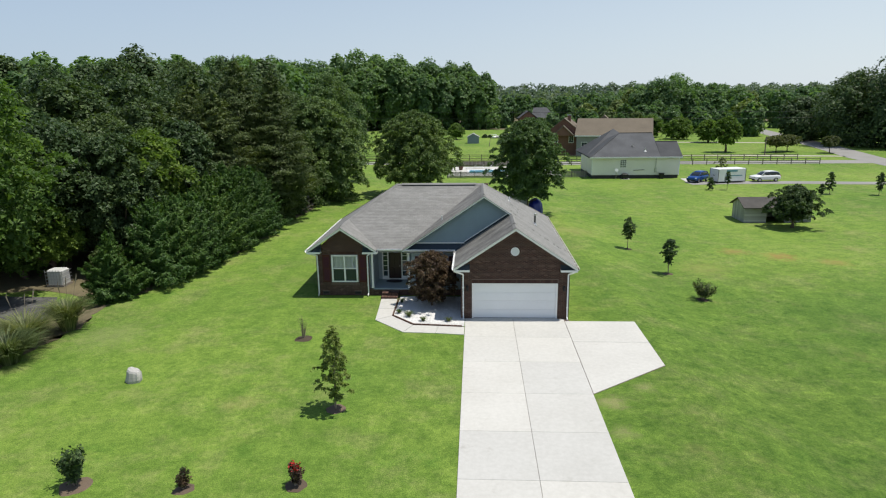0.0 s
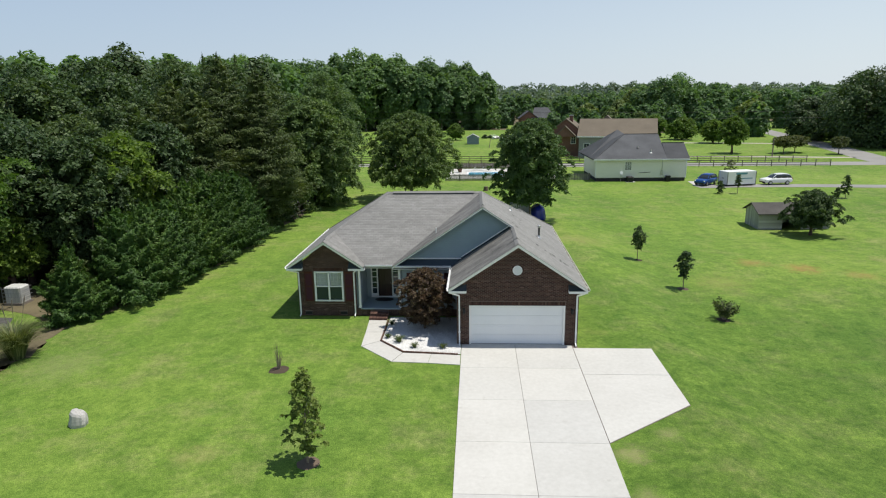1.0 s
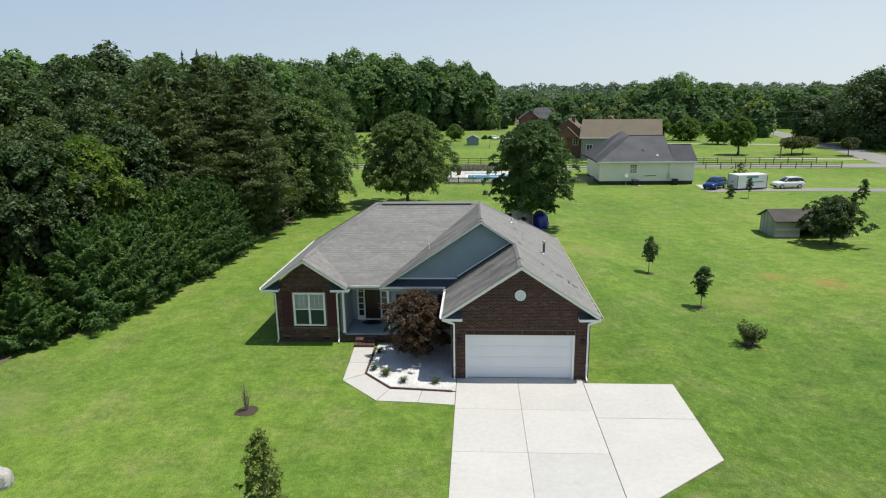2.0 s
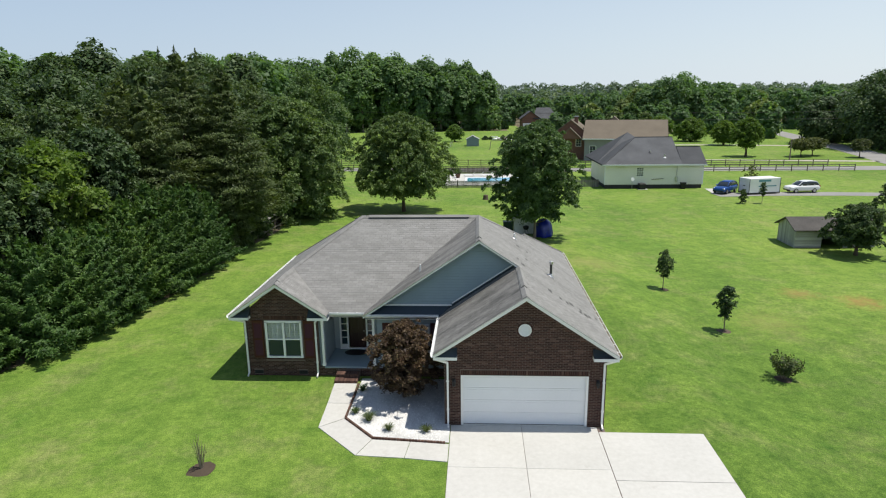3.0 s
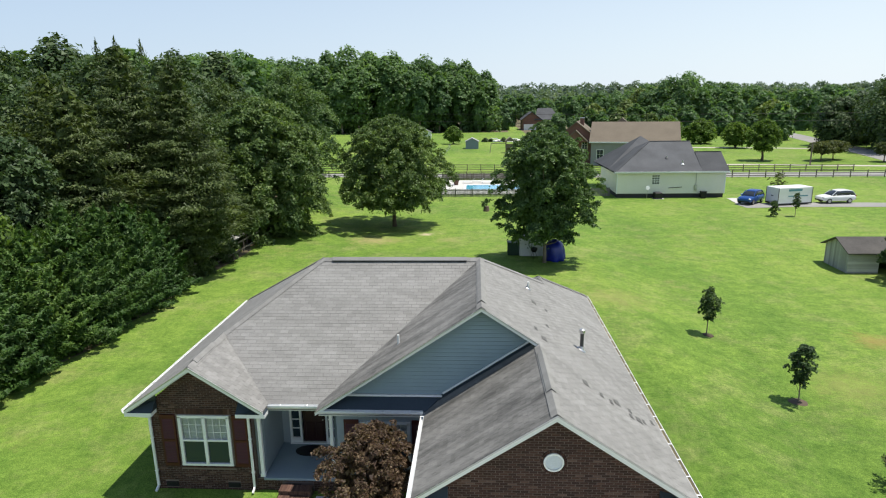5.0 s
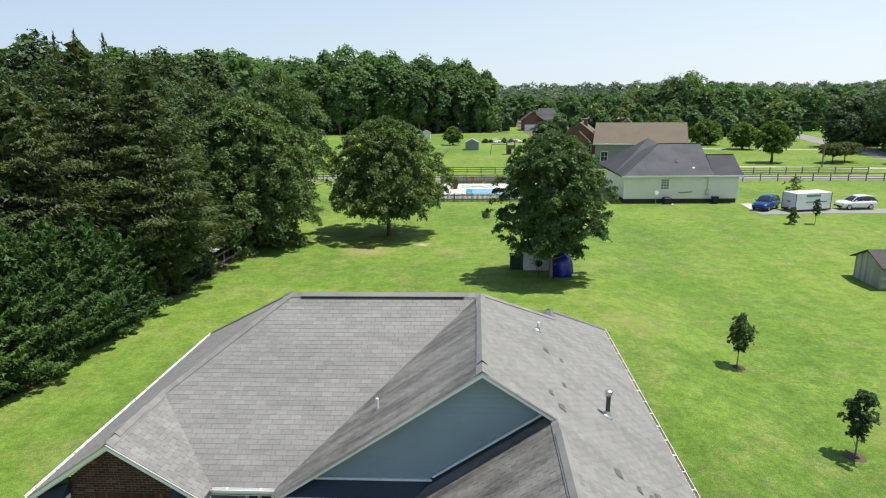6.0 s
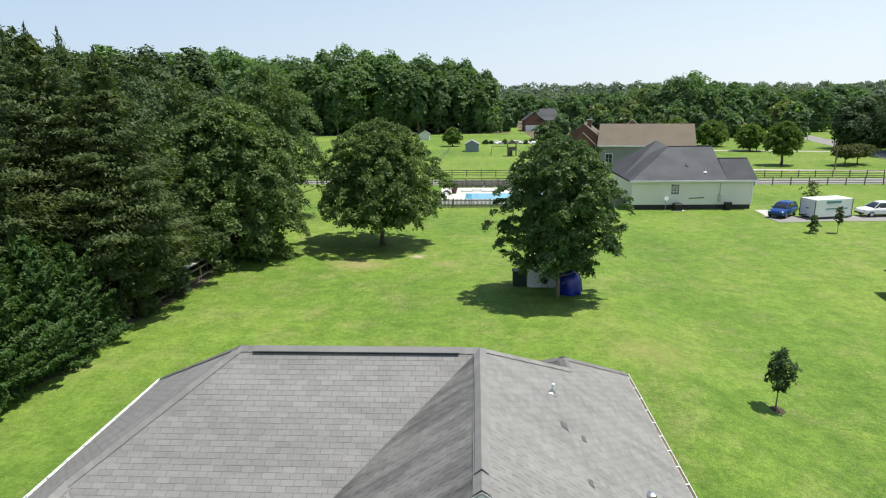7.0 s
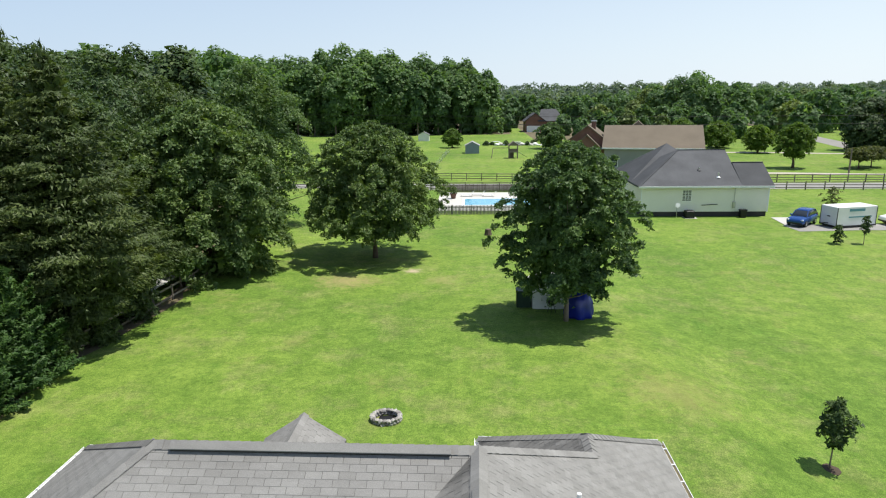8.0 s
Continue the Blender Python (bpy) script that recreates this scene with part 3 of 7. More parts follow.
flat_patch("concrete_pad", [(34.2, 103.0), (37.4, 103.0), (36.6, 99.3), (33.6, 97.6)], CONCRETE, "pale concrete pad beside the cream house", "concrete pad", 0.045, 1.0)

# ---- the brick house ----
P, EZ = 2 / 3, 3.1                      # roof slope and height of the roof's lower edge
house = thing("house", (-2.5, 41, 0), "dark brick house with grey shingle roof, blue gable, white trim", "house")


def roof_z(face, x, y):
    axis, eave, sign = face["down"]
    return EZ + P * ((x - eave) * sign if axis == "x" else (y - eave) * sign)


FACES = [
    dict(down=("y", 37.32, 1), plan=[(-6.32, 37.32), (-4.675, 37.32), (0.5, 42.5), (-5.6, 42.5), (-8.55, 39.55)]),
    dict(down=("x", -10.78, 1), plan=[(-10.78, 36.8), (-8.55, 36.8), (-8.55, 39.55), (-10.78, 39.55)]),
    dict(down=("x", -10.78, 1), plan=[(-10.78, 39.55), (-8.55, 39.55), (-5.6, 42.5), (-10.78, 47.68)]),
    dict(down=("x", -6.32, -1), plan=[(-8.55, 36.8), (-6.32, 36.8), (-6.32, 37.32), (-8.55, 39.55)]),
    dict(down=("x", -4.675, 1), plan=[(-4.675, 36.85), (0.5, 36.85), (0.5, 42.5), (-4.675, 37.32)]),
    dict(down=("x", 5.675, -1), plan=[(2.21, 32.72), (5.675, 32.72), (5.675, 36.85), (2.21, 36.85)]),
    dict(down=("x", 5.675, -1), plan=[(0.5, 36.85), (5.675, 36.85), (5.675, 42.5), (0.5, 42.5)]),
    dict(down=("x", 5.675, -1), plan=[(0.5, 42.5), (5.675, 42.5), (5.675, 45.1), (3.1, 45.1)]),
    dict(down=("x", 5.675, -1), plan=[(3.1, 45.1), (5.675, 45.1), (5.675, 48.475), (3.1, 45.9)]),
    dict(down=("x", -1.25, 1), plan=[(-1.25, 32.72), (2.21, 32.72), (2.21, 37.2), (-1.25, 37.2)]),
    dict(down=("y", 47.68, -1), plan=[(-10.78, 47.68), (-5.6, 42.5), (0.5, 42.5), (3.1, 45.1), (0.5, 47.68)], plain=True),
    dict(down=("x", 0.5, 1), plan=[(0.5, 47.68), (3.1, 45.08), (3.1, 45.9), (0.5, 48.5)]),
    dict(down=("y", 48.5, -1), plan=[(0.5, 48.5), (3.1, 45.9), (5.675, 48.5)], plain=True),
    dict(down=("x", -5.75, 1), plan=[(-5.75, 46.9), (-4.55, 46.4), (-4.55, 48.3), (-5.75, 48.3)]),
    dict(down=("x", -3.35, -1), plan=[(-4.55, 46.4), (-3.35, 46.9), (-3.35, 48.3), (-4.55, 48.3)]),
]
roof = None
for face in FACES:
    top = [(x, y, roof_z(face, x, y) - 0.012) for x, y in face["plan"]]
    slab = Geo().prism(top, (0, 0, -0.13))
    if roof is None:
        roof = part("roof", slab, ROOF_DECK, house, "weathered grey asphalt shingle roof with several gables")
    else:
        part("roof_deck", slab, ROOF_DECK, roof)


def cap_line(a, b, w=0.15, lift=0.012):
    """Cap shingles folded over a ridge or hip, as overlapping short pieces."""
    a, b = Vector(a), Vector(b)
    d = (b - a).normalized()
    s = d.cross(Vector((0, 0, 1))).normalized()
    n = max(1, int((b - a).length / 0.2))
    for k in range(n):
        p, q = a.lerp(b, k / n), a.lerp(b, (k + 1) / n) + d * 0.03
        h0, h1 = lift, lift + 0.018
        dz = w * (P if abs(d.z) < 0.1 else P * 0.7071)
        vs = [p - s * w + Vector((0, 0, h0 - dz)), p + Vector((0, 0, h0 + 0.01)), p + s * w + Vector((0, 0, h0 - dz)),
              q - s * w + Vector((0, 0, h1 - dz)), q + Vector((0, 0, h1 + 0.01)), q + s * w + Vector((0, 0, h1 - dz))]
        part("ridge_cap", Geo().add(vs, [(0, 1, 4, 3), (1, 2, 5, 4), (3, 4, 5)]), SHINGLE, roof)


RZ = EZ + P * 5.18
cap_line((-5.6, 42.5, RZ), (0.5, 42.5, RZ))
cap_line((0.5, 36.85, RZ), (0.5, 42.5, RZ))
cap_line((2.21, 32.72, EZ + P * 3.465), (2.21, 36.85, EZ + P * 3.465))
cap_line((-8.55, 36.8, EZ + P * 2.23), (-8.55, 39.55, EZ + P * 2.23))
cap_line((-8.55, 39.55, EZ + P * 2.23), (-5.6, 42.5, RZ))
cap_line((-10.78, 47.68, EZ), (-5.6, 42.5, RZ))
cap_line((0.5, 42.5, RZ), (3.1, 45.1, EZ + P * 2.58))
cap_line((3.1, 45.9, EZ + P * 2.58), (3.1, 45.1, EZ + P * 2.58))
cap_line((0.5, 48.5, EZ), (3.1, 45.9, EZ + P * 2.58))
cap_line((5.675, 48.475, EZ), (3.1, 45.9, EZ + P * 2.58))
cap_line((-4.55, 46.4, EZ + 0.8), (-4.55, 48.3, EZ + 0.8))


def ridge_vent(a, b, w=0.12):
    """A raised shingle-over vent along a ridge, dark where the air goes in."""
    a, b = Vector(a), Vector(b)
    d = (b - a).normalized()
    s = d.cross(Vector((0, 0, 1))).normalized()
    h = 0.05
    v = []
    for p in (a, b):
        v += [p - s * w + Vector((0, 0, h - w * P)), p + Vector((0, 0, h + 0.025)), p + s * w + Vector((0, 0, h - w * P)),
              p - s * w + Vector((0, 0, 0.016 - w * P)), p + s * w + Vector((0, 0, 0.016 - w * P))]
    top = Geo().add([v[0], v[1], v[2], v[5], v[6], v[7]] + [q - Vector((0, 0, 0.02)) for q in (v[0], v[1], v[2], v[5], v[6], v[7])],
                    [(0, 1, 4, 3), (1, 2, 5, 4), (6, 9, 10, 7), (7, 10, 11, 8), (0, 3, 9, 6), (2, 8, 11, 5), (0, 6, 7, 1), (1, 7, 8, 2), (3, 4, 10, 9), (4, 5, 11, 10)])
    vent = part("ridge_vent", top, SHINGLE, roof, "raised shingled ridge vent")
    c = 0.012
    inner = []
    for p, e in ((a, d * 0.02), (b, -d * 0.02)):
        inner += [p + e - s * (w - c) + Vector((0, 0, h - 0.022 - w * P)), p + e + Vector((0, 0, h)), p + e + s * (w - c) + Vector((0, 0, h - 0.022 - w * P)),
                  p + e + s * (w - c) + Vector((0, 0, -w * P)), p + e - s * (w - c) + Vector((0, 0, -w * P))]
    part("vent_slot", Geo().loft([inner[:5], inner[5:]]), BLACK, vent)


ridge_vent((-5.2, 42.42, RZ), (0.0, 42.42, RZ))
ridge_vent((0.5, 37.35, RZ), (0.5, 41.3, RZ))
ridge_vent((2.21, 33.9, EZ + P * 3.465), (2.21, 36.3, EZ + P * 3.465))
ridge_vent((-8.55, 37.2, EZ + P * 2.23), (-8.55, 38.6, EZ + P * 2.23))

# walls: a mortar body in which the bricks stand proud; openings go through
WALL_T = 0.22


def gable_wall(name, x0, x1, y, ztop_left, pk, opening, mat, label, t=WALL_T):
    """A front wall with one opening (x0, x1, z0, z1) and a gable with its peak at pk (x, z)."""
    ox0, ox1, oz0, oz1 = opening
    w = part(name, Geo().prism([(x0, y, oz1), (x1, y, oz1), (x1, y, ztop_left), (pk[0], y, pk[1]), (x0, y, ztop_left)], (0, t, 0)), mat, house, label)
    part("wall_pier", Geo().box(x0, ox0, y, y + t, -0.3, oz1), mat, w)
    part("wall_pier", Geo().box(ox1, x1, y, y + t, -0.3, oz1), mat, w)
    if oz0 > 0.2:
        part("wall_foot", Geo().box(ox0, ox1, y, y + t, -0.3, oz0), mat, w)
    return w


garage_wall = gable_wall("wall", -0.85, 5.3, 33.012, 3.05, (2.21, 5.26), (-0.2, 4.62, 0.0, 2.13), MORTAR, "dark brown brick garage front with gable")
left_wall = gable_wall("wall", -10.3, -6.88, 37.212, 3.05, (-8.55, 4.43), (-9.31, -7.59, 0.92, 2.72), MORTAR, "dark brown brick front with a small gable")
for b in ((-0.85, -0.63, 33.24, 37.2, -0.3, 3.0), (5.08, 5.3, 33.24, 48.1, -0.9, 3.0), (-10.3, -10.08, 37.44, 47.3, -0.3, 3.0), (-10.08, 5.08, 47.1, 47.3, -0.9, 3.0), (0.9, 5.08, 47.9, 48.1, -0.9, 3.0), (0.9, 1.1, 47.3, 47.9, -0.9, 3.0)):
    part("side_wall", Geo().box(*b), BRICK, house)
part("floor_slab", Geo().box(-10.0, 5.0, 39.6, 47.0, 0.3, 0.45), DARK_INSIDE, house)

# front wall beside the garage, with a window behind the maple
g = Geo()
WIN2 = (-3.35, -1.75, 0.95, 2.55)
side_front = part("wall", Geo().box(WIN2[0], WIN2[1], 37.26, 37.44, WIN2[3], 3.0), SIDING_GREY, house, "blue-grey lap siding wall beside the garage")
part("wall_pier", Geo().box(-4.12, WIN2[0], 37.26, 37.44, 0.42, 3.0), SIDING_GREY, side_front)
part("wall_pier", Geo().box(WIN2[1], -0.85, 37.26, 37.44, 0.42, 3.0), SIDING_GREY, side_front)
part("wall_foot", Geo().box(WIN2[0], WIN2[1], 37.26, 37.44, 0.42, WIN2[2]), SIDING_GREY, side_front)
for k in range(20):
    z = 0.45 + k * 0.127
    for x0, x1 in ([(-4.12, WIN2[0] - 0.02), (WIN2[1] + 0.02, -0.85)] if 0.85 < z < WIN2[3] else [(-4.12, -0.85)]):
        part("siding_board", Geo().prism([(x0, 37.26, z), (x0, 37.232, z), (x0, 37.252, z + 0.12), (x0, 37.26, z + 0.12)], (x1 - x0, 0, 0)), SIDING_GREY, side_front)
side_base = part("wall_base", Geo().box(-4.12, -0.85, 37.26, 37.44, -0.2, 0.42), MORTAR, side_front, "dark brick foundation beside the garage")

# porch recess
for b in ((-6.88, -6.62, 37.44, 39.4, 0.0, 3.0), (-4.25, -4.12, 37.44, 39.4, 0.0, 3.0), (-6.62, -6.33, 39.3, 39.45, 0.4, 3.0), (-4.6, -4.25, 39.3, 39.45, 0.4, 3.0), (-6.33, -4.6, 39.3, 39.45, 2.62, 3.0)):
    part("porch_wall", Geo().box(*b), SIDING_GREY, house, "blue-grey siding inside the porch")
for k in range(15):
    z = 0.55 + k * 0.165
    g = Geo().prism([(-6.62, 37.5, z), (-6.595, 37.5, z), (-6.612, 37.5, z + 0.16), (-6.62, 37.5, z + 0.16)], (0, 1.78, 0))
    part("siding_board", g, SIDING_GREY, house)
part("porch_floor", Geo().box(-6.62, -4.25, 37.16, 39.3, 0.42, 0.5, 0.012), PORCH, house, "blue-grey painted porch floor")
part("porch_ceiling", Geo().box(-6.88, -4.12, 37.3, 39.4, 2.88, 2.95), WHITE, house)
porch_base = part("porch_base", Geo().box(-6.88, -4.12, 37.24, 37.44, -0.2, 0.42), MORTAR, house, "dark brick porch foundation")
for x in (-6.66, -4.3):
    post = part("porch_post", Geo().box(x - 0.06, x + 0.06, 37.22, 37.34, 0.5, 2.95, 0.012), WHITE, house, "square white porch post")
    part("post_cap", Geo().box(x - 0.085, x + 0.085, 37.195, 37.365, 2.78, 2.9, 0.01), WHITE, post)
    part("post_foot", Geo().box(x - 0.08, x + 0.08, 37.2, 37.36, 0.5, 0.62, 0.01), WHITE, post)

# front door with side lights and a mat
door = part("front_door", Geo().box(-5.86, -5.06, 39.33, 39.38, 0.52, 2.5), DARKRED, house, "dark red panelled front door")
for (x0, x1, z0, z1) in ((-5.77, -5.5, 1.5, 2.35), (-5.42, -5.15, 1.5, 2.35), (-5.77, -5.5, 0.7, 1.3), (-5.42, -5.15, 0.7, 1.3)):
    part("door_panel", Geo().box(x0, x1, 39.305, 39.33, z0, z1, 0.012), DARKRED, door)
part("door_knob", Geo().lump((-5.14, 39.29, 1.42), (0.035, 0.04, 0.035), 1, 1, 0.0), GALV, door, "brushed metal knob")
dframe = part("door_frame", Geo().box(-6.34, -4.58, 39.25, 39.36, 2.5, 2.64), WHITE, house, "white frame round door and side lights")
for x in (-6.3, -5.94, -5.0, -4.62):
    part("jamb", Geo().box(x - 0.04, x + 0.04, 39.25, 39.36, 0.5, 2.5), WHITE, dframe)
part("base_panel", Geo().box(-6.26, -5.98, 39.26, 39.36, 0.5, 0.72), WHITE, dframe)
part("base_panel", Geo().box(-4.96, -4.66, 39.26, 39.36, 0.5, 0.72), WHITE, dframe)
for x0, x1 in ((-6.26, -5.98), (-4.96, -4.66)):
    light = part("side_light", Geo().box(x0, x1, 39.315, 39.33, 0.72, 2.5), GLASS, house, "narrow glazed side light")
    for z in (1.08, 1.43, 1.78, 2.13):
        part("glazing_bar", Geo().box(x0, x1, 39.295, 39.315, z - 0.018, z + 0.018), WHITE, light)
part("threshold", Geo().box(-6.34, -4.58, 39.2, 39.34, 0.5, 0.545, 0.01), WHITE, house)
solid("door_mat", Geo().prism([(-5.47 + 0.56 * math.cos(k * math.tau / 28), 38.78 + 0.34 * math.sin(k * math.tau / 28), 0.5) for k in range(28)], (0, 0, 0.02)), BLACK, "dark oval mat before the front door", "door mat")

# porch steps of brick
steps = part("porch_steps", Geo().box(-6.04, -5.0, 36.78, 37.16, -0.05, 0.27).box(-6.04, -5.0, 36.44, 36.78, -0.05, 0.12), MORTAR, house, "two red-brown brick steps")
for y0, z in ((36.44, 0.12), (36.78, 0.27)):
    for k in range(14):
        x = -6.04 + k * 0.0745
        part("brick", Geo().box(x + 0.004, x + 0.0705, y0 - 0.02, y0 + 0.335, z, z + 0.035, 0.006), STEP_BRICK, steps)
        part("brick", Geo().box(x + 0.004, x + 0.0705, y0 - 0.012, y0 + 0.01, z - 0.12, z - 0.008), STEP_BRICK, steps)


def window(x0, x1, z0, z1, y, label, rows=3, cols=3):
    """Two sashes side by side under one white frame, with blinds in the upper panes."""
    w = part("window", Geo().box(x0 - 0.06, x1 + 0.06, y - 0.035, y + 0.10, z0 - 0.07, z0), WHITE, house, label)
    g = Geo()
    mid = (x0 + x1) / 2
    for x in (x0, mid, x1):
        g.box(x - 0.05, x + 0.05, y - 0.03, y + 0.08, z0, z1)
    g.box(x0 - 0.05, x1 + 0.05, y - 0.03, y + 0.08, z1 - 0.03, z1 + 0.06)
    zm = (z0 + z1) / 2
    g.box(x0, x1, y - 0.02, y + 0.06, zm - 0.03, zm + 0.03)
    part("window_frame", g, WHITE, w)
    for a, b in ((x0 + 0.05, mid - 0.05), (mid + 0.05, x1 - 0.05)):
        for c, d in ((z0 + 0.02, zm - 0.03), (zm + 0.03, z1 - 0.03)):
            pane = part("pane", Geo().box(a, b, y + 0.03, y + 0.036, c, d), GLASS if c < zm - 0.1 else GLASS_CLEAR, w)
            pane.visible_shadow = False
            if c < zm - 0.1:
                continue
            for i in range(1, cols):
                x = a + (b - a) * i / cols
                part("glazing_bar", Geo().box(x - 0.008, x + 0.008, y + 0.018, y + 0.03, c, d), WHITE, w)
            for i in range(1, rows):
                z = c + (d - c) * i / rows
                part("glazing_bar", Geo().box(a, b, y + 0.02, y + 0.029, z - 0.008, z + 0.008), WHITE, w)
        blind = Geo()
        n = 26
        low = zm - 0.02
        for i in range(n):
            z = low + (z1 - low) * i / n
            blind.prism([(a, y + 0.075, z), (a, y + 0.10, z + 0.012), (a, y + 0.10, z + 0.014), (a, y + 0.075, z + 0.002)], (b - a, 0, 0))
            blind.box(a, b, y + 0.10, y + 0.102, z, z + 0.03)
        part("blind", blind, CURTAIN, w, "pale slatted blind")
    # dark panel added behind the panes in place of an unlit room
    part("dark_room", Geo().box(x0, x1, y + 0.5, y + 0.52, z0 - 0.2, z1 + 0.2), DARK_INSIDE, w)
    return w


def clear_glass():
    n = Nodes("clear_pane")
    n.finish((0.9, 0.92, 0.92), 0.02, 0, 0.3)
    n.b.inputs["Transmission Weight"].default_value = 1.0
    n.b.inputs["IOR"].default_value = 1.45
    return n.m


GLASS_CLEAR = clear_glass()
window(-9.25, -7.65, 0.98, 2.66, 37.19, "white double-hung window pair with blinds half drawn")
window(-3.3, -1.8, 1.0, 2.5, 37.24, "white framed window behind the maple")
for x0, x1, yf, zl in ((-9.88, -9.39, 37.2, 0.9), (-7.51, -7.02, 37.2, 0.9), (-3.88, -3.4, 37.25, 0.8), (-1.7, -1.25, 37.25, 0.8)):
    zt = zl + 1.84
    sh = part("shutter", Geo().box(x0, x1, yf - 0.035, yf, zl, zt), SHUTTER, house, "dark red louvred shutter")
    for xs in (x0, x1 - 0.06):
        part("stile", Geo().box(xs, xs + 0.06, yf - 0.05, yf - 0.035, zl, zt), SHUTTER, sh)
    for za, zb in ((zl, zl + 0.1), (zl + 0.88, zl + 0.96), (zt - 0.09, zt)):
        part("rail", Geo().box(x0 + 0.06, x1 - 0.06, yf - 0.05, yf - 0.035, za, zb), SHUTTER, sh)
    for k in range(29):
        z = zl + 0.12 + k * 0.054
        if abs(z - zl - 0.9) > 0.07:
            part("louvre", Geo().prism([(x0 + 0.06, yf - 0.052, z), (x0 + 0.06, yf - 0.035, z + 0.04), (x0 + 0.06, yf - 0.035, z + 0.05), (x0 + 0.06, yf - 0.054, z + 0.01)], (x1 - x0 - 0.12, 0, 0)), SHUTTER, sh)
for x in (-9.75, -7.65, -5.6):
    v = part("crawl_vent", Geo().box(x - 0.2, x + 0.2, 37.185, 37.22, 0.10, 0.27), BLACK, house, "dark crawl space vent")
    for k in range(4):
        part("vent_slat", Geo().box(x - 0.19, x + 0.19, 37.178, 37.185, 0.12 + k * 0.04, 0.13 + k * 0.04), BLACK, v)

# garage door: four rows of raised panels in a white frame
gdoor = part("garage_door", Geo().box(-0.14, 4.56, 33.12, 33.16, 0.02, 2.10), DOOR_WHITE, house, "white sectional double garage door, closed")
for r in range(4):
    z0 = 0.03 + r * 0.519
    part("door_section", Geo().box(-0.14, 4.56, 33.10, 33.12, z0, z0 + 0.512), DOOR_WHITE, gdoor)
    for c in range(8):
        x0 = -0.05 + c * 0.5775
        part("raised_panel", Geo().prism([(x0, 33.10, z0 + 0.08), (x0 + 0.47, 33.10, z0 + 0.08), (x0 + 0.47, 33.10, z0 + 0.43), (x0, 33.10, z0 + 0.43)], (0, -0.008, 0)), DOOR_WHITE, gdoor)
part("door_seal", Geo().box(-0.14, 4.56, 33.09, 33.14, 0.03, 0.05), BLACK, gdoor)
g = Geo().box(-0.22, -0.13, 33.0, 33.14, 0.03, 2.14).box(4.55, 4.64, 33.0, 33.14, 0.03, 2.14).box(-0.13, 4.55, 33.0, 33.14, 2.09, 2.14)
part("door_frame", g, WHITE, gdoor, "white garage door frame")
solid("garage_apron", Geo().prism([(-0.13, 32.99, 0.0), (4.55, 32.99, 0.0), (4.55, 33.5, 0.0), (-0.13, 33.5, 0.0)], (0, 0, 0.036)), CONCRETE, "strip of grey concrete at the garage threshold", "threshold", "structure")

# round gable vent with a ring of bricks
CX, CZ = 2.2, 4.0
n = 32
ring = Geo()
for k in range(n):
    a0, a1 = k * math.tau / n, (k + 1) * math.tau / n
    pts = [(CX + r * math.cos(a), 32.965, CZ + r * math.sin(a)) for r, a in ((0.205, a0), (0.245, a0), (0.245, a1), (0.205, a1))]
    ring.prism(pts, (0, 0.06, 0))
gv = part("gable_vent", ring, WHITE, house, "round white louvred gable vent")
part("vent_disc", Geo().prism([(CX + 0.21 * math.cos(k * math.tau / n), 33.0, CZ + 0.21 * math.sin(k * math.tau / n)) for k in range(n)], (0, 0.03, 0)), WHITE, gv)
for k in range(9):
    z = CZ - 0.18 + k * 0.044
    hw = math.sqrt(max(0.0, 0.205 ** 2 - (z - CZ) ** 2))
    part("slat", Geo().prism([(CX - hw, 32.985, z - 0.005), (CX - hw, 33.0, z + 0.03), (CX - hw, 33.0, z + 0.038), (CX - hw, 32.98, z)], (2 * hw, 0, 0)), WHITE, gv)

# blue lap siding in the gable over the front wall; its foot is a narrow dark pent roof
gable = part("siding", Geo().prism([(-4.1, 37.24, 3.4), (5.0, 37.24, 3.4), (0.5, 37.24, RZ - 0.13)], (0, 0.12, 0)), SIDING, house, "blue-grey lap siding in the wide gable")
for k in range(25):
    z = 3.44 + k * 0.127
    half = (RZ - 0.15 - z) / P
    xl, xr = 0.5 - half, min(0.5 + half, 0.5 + half)
    if half < 0.12:
        break
    q = [(xl, 37.24, z), (xl, 37.204, z), (xl + 0.15, 37.228, z + 0.113), (xl + 0.15, 37.24, z + 0.113)]
    part("siding_board", Geo().loft([q, [(xr, *p[1:]) for p in q[:2]] + [(xr - 0.15, *p[1:]) for p in q[2:]]]), SIDING, gable)
part("frieze_board", Geo().box(-3.95, -0.72, 37.16, 37.235, 3.49, 3.55), WHITE, house)
part("pent_roof", Geo().loft([[(-4.5, 36.92, 3.14), (-3.95, 37.24, 3.49), (-3.95, 37.24, 3.2), (-4.5, 36.92, 3.08)], [(-1.2, 36.92, 3.14), (-0.75, 37.24, 3.49), (-0.75, 37.24, 3.2), (-1.2, 36.92, 3.08)]]), NAVY, house, "dark navy metal pent roof strip")
# flashing where the garage roof meets the gable
part("flashing", Geo().prism([(-1.2, 37.17, 3.12), (2.1, 37.17, 5.32), (2.0, 37.17, 5.38), (-1.2, 37.17, 3.26)], (0, 0.03, 0)), NAVY, house, "dark metal step flashing")
part("flashing_trim", Geo().beam((-0.70, 37.16, 3.62), (1.96, 37.16, 5.39), 0.05, 0.05, (0, -1, 0)), WHITE, house)


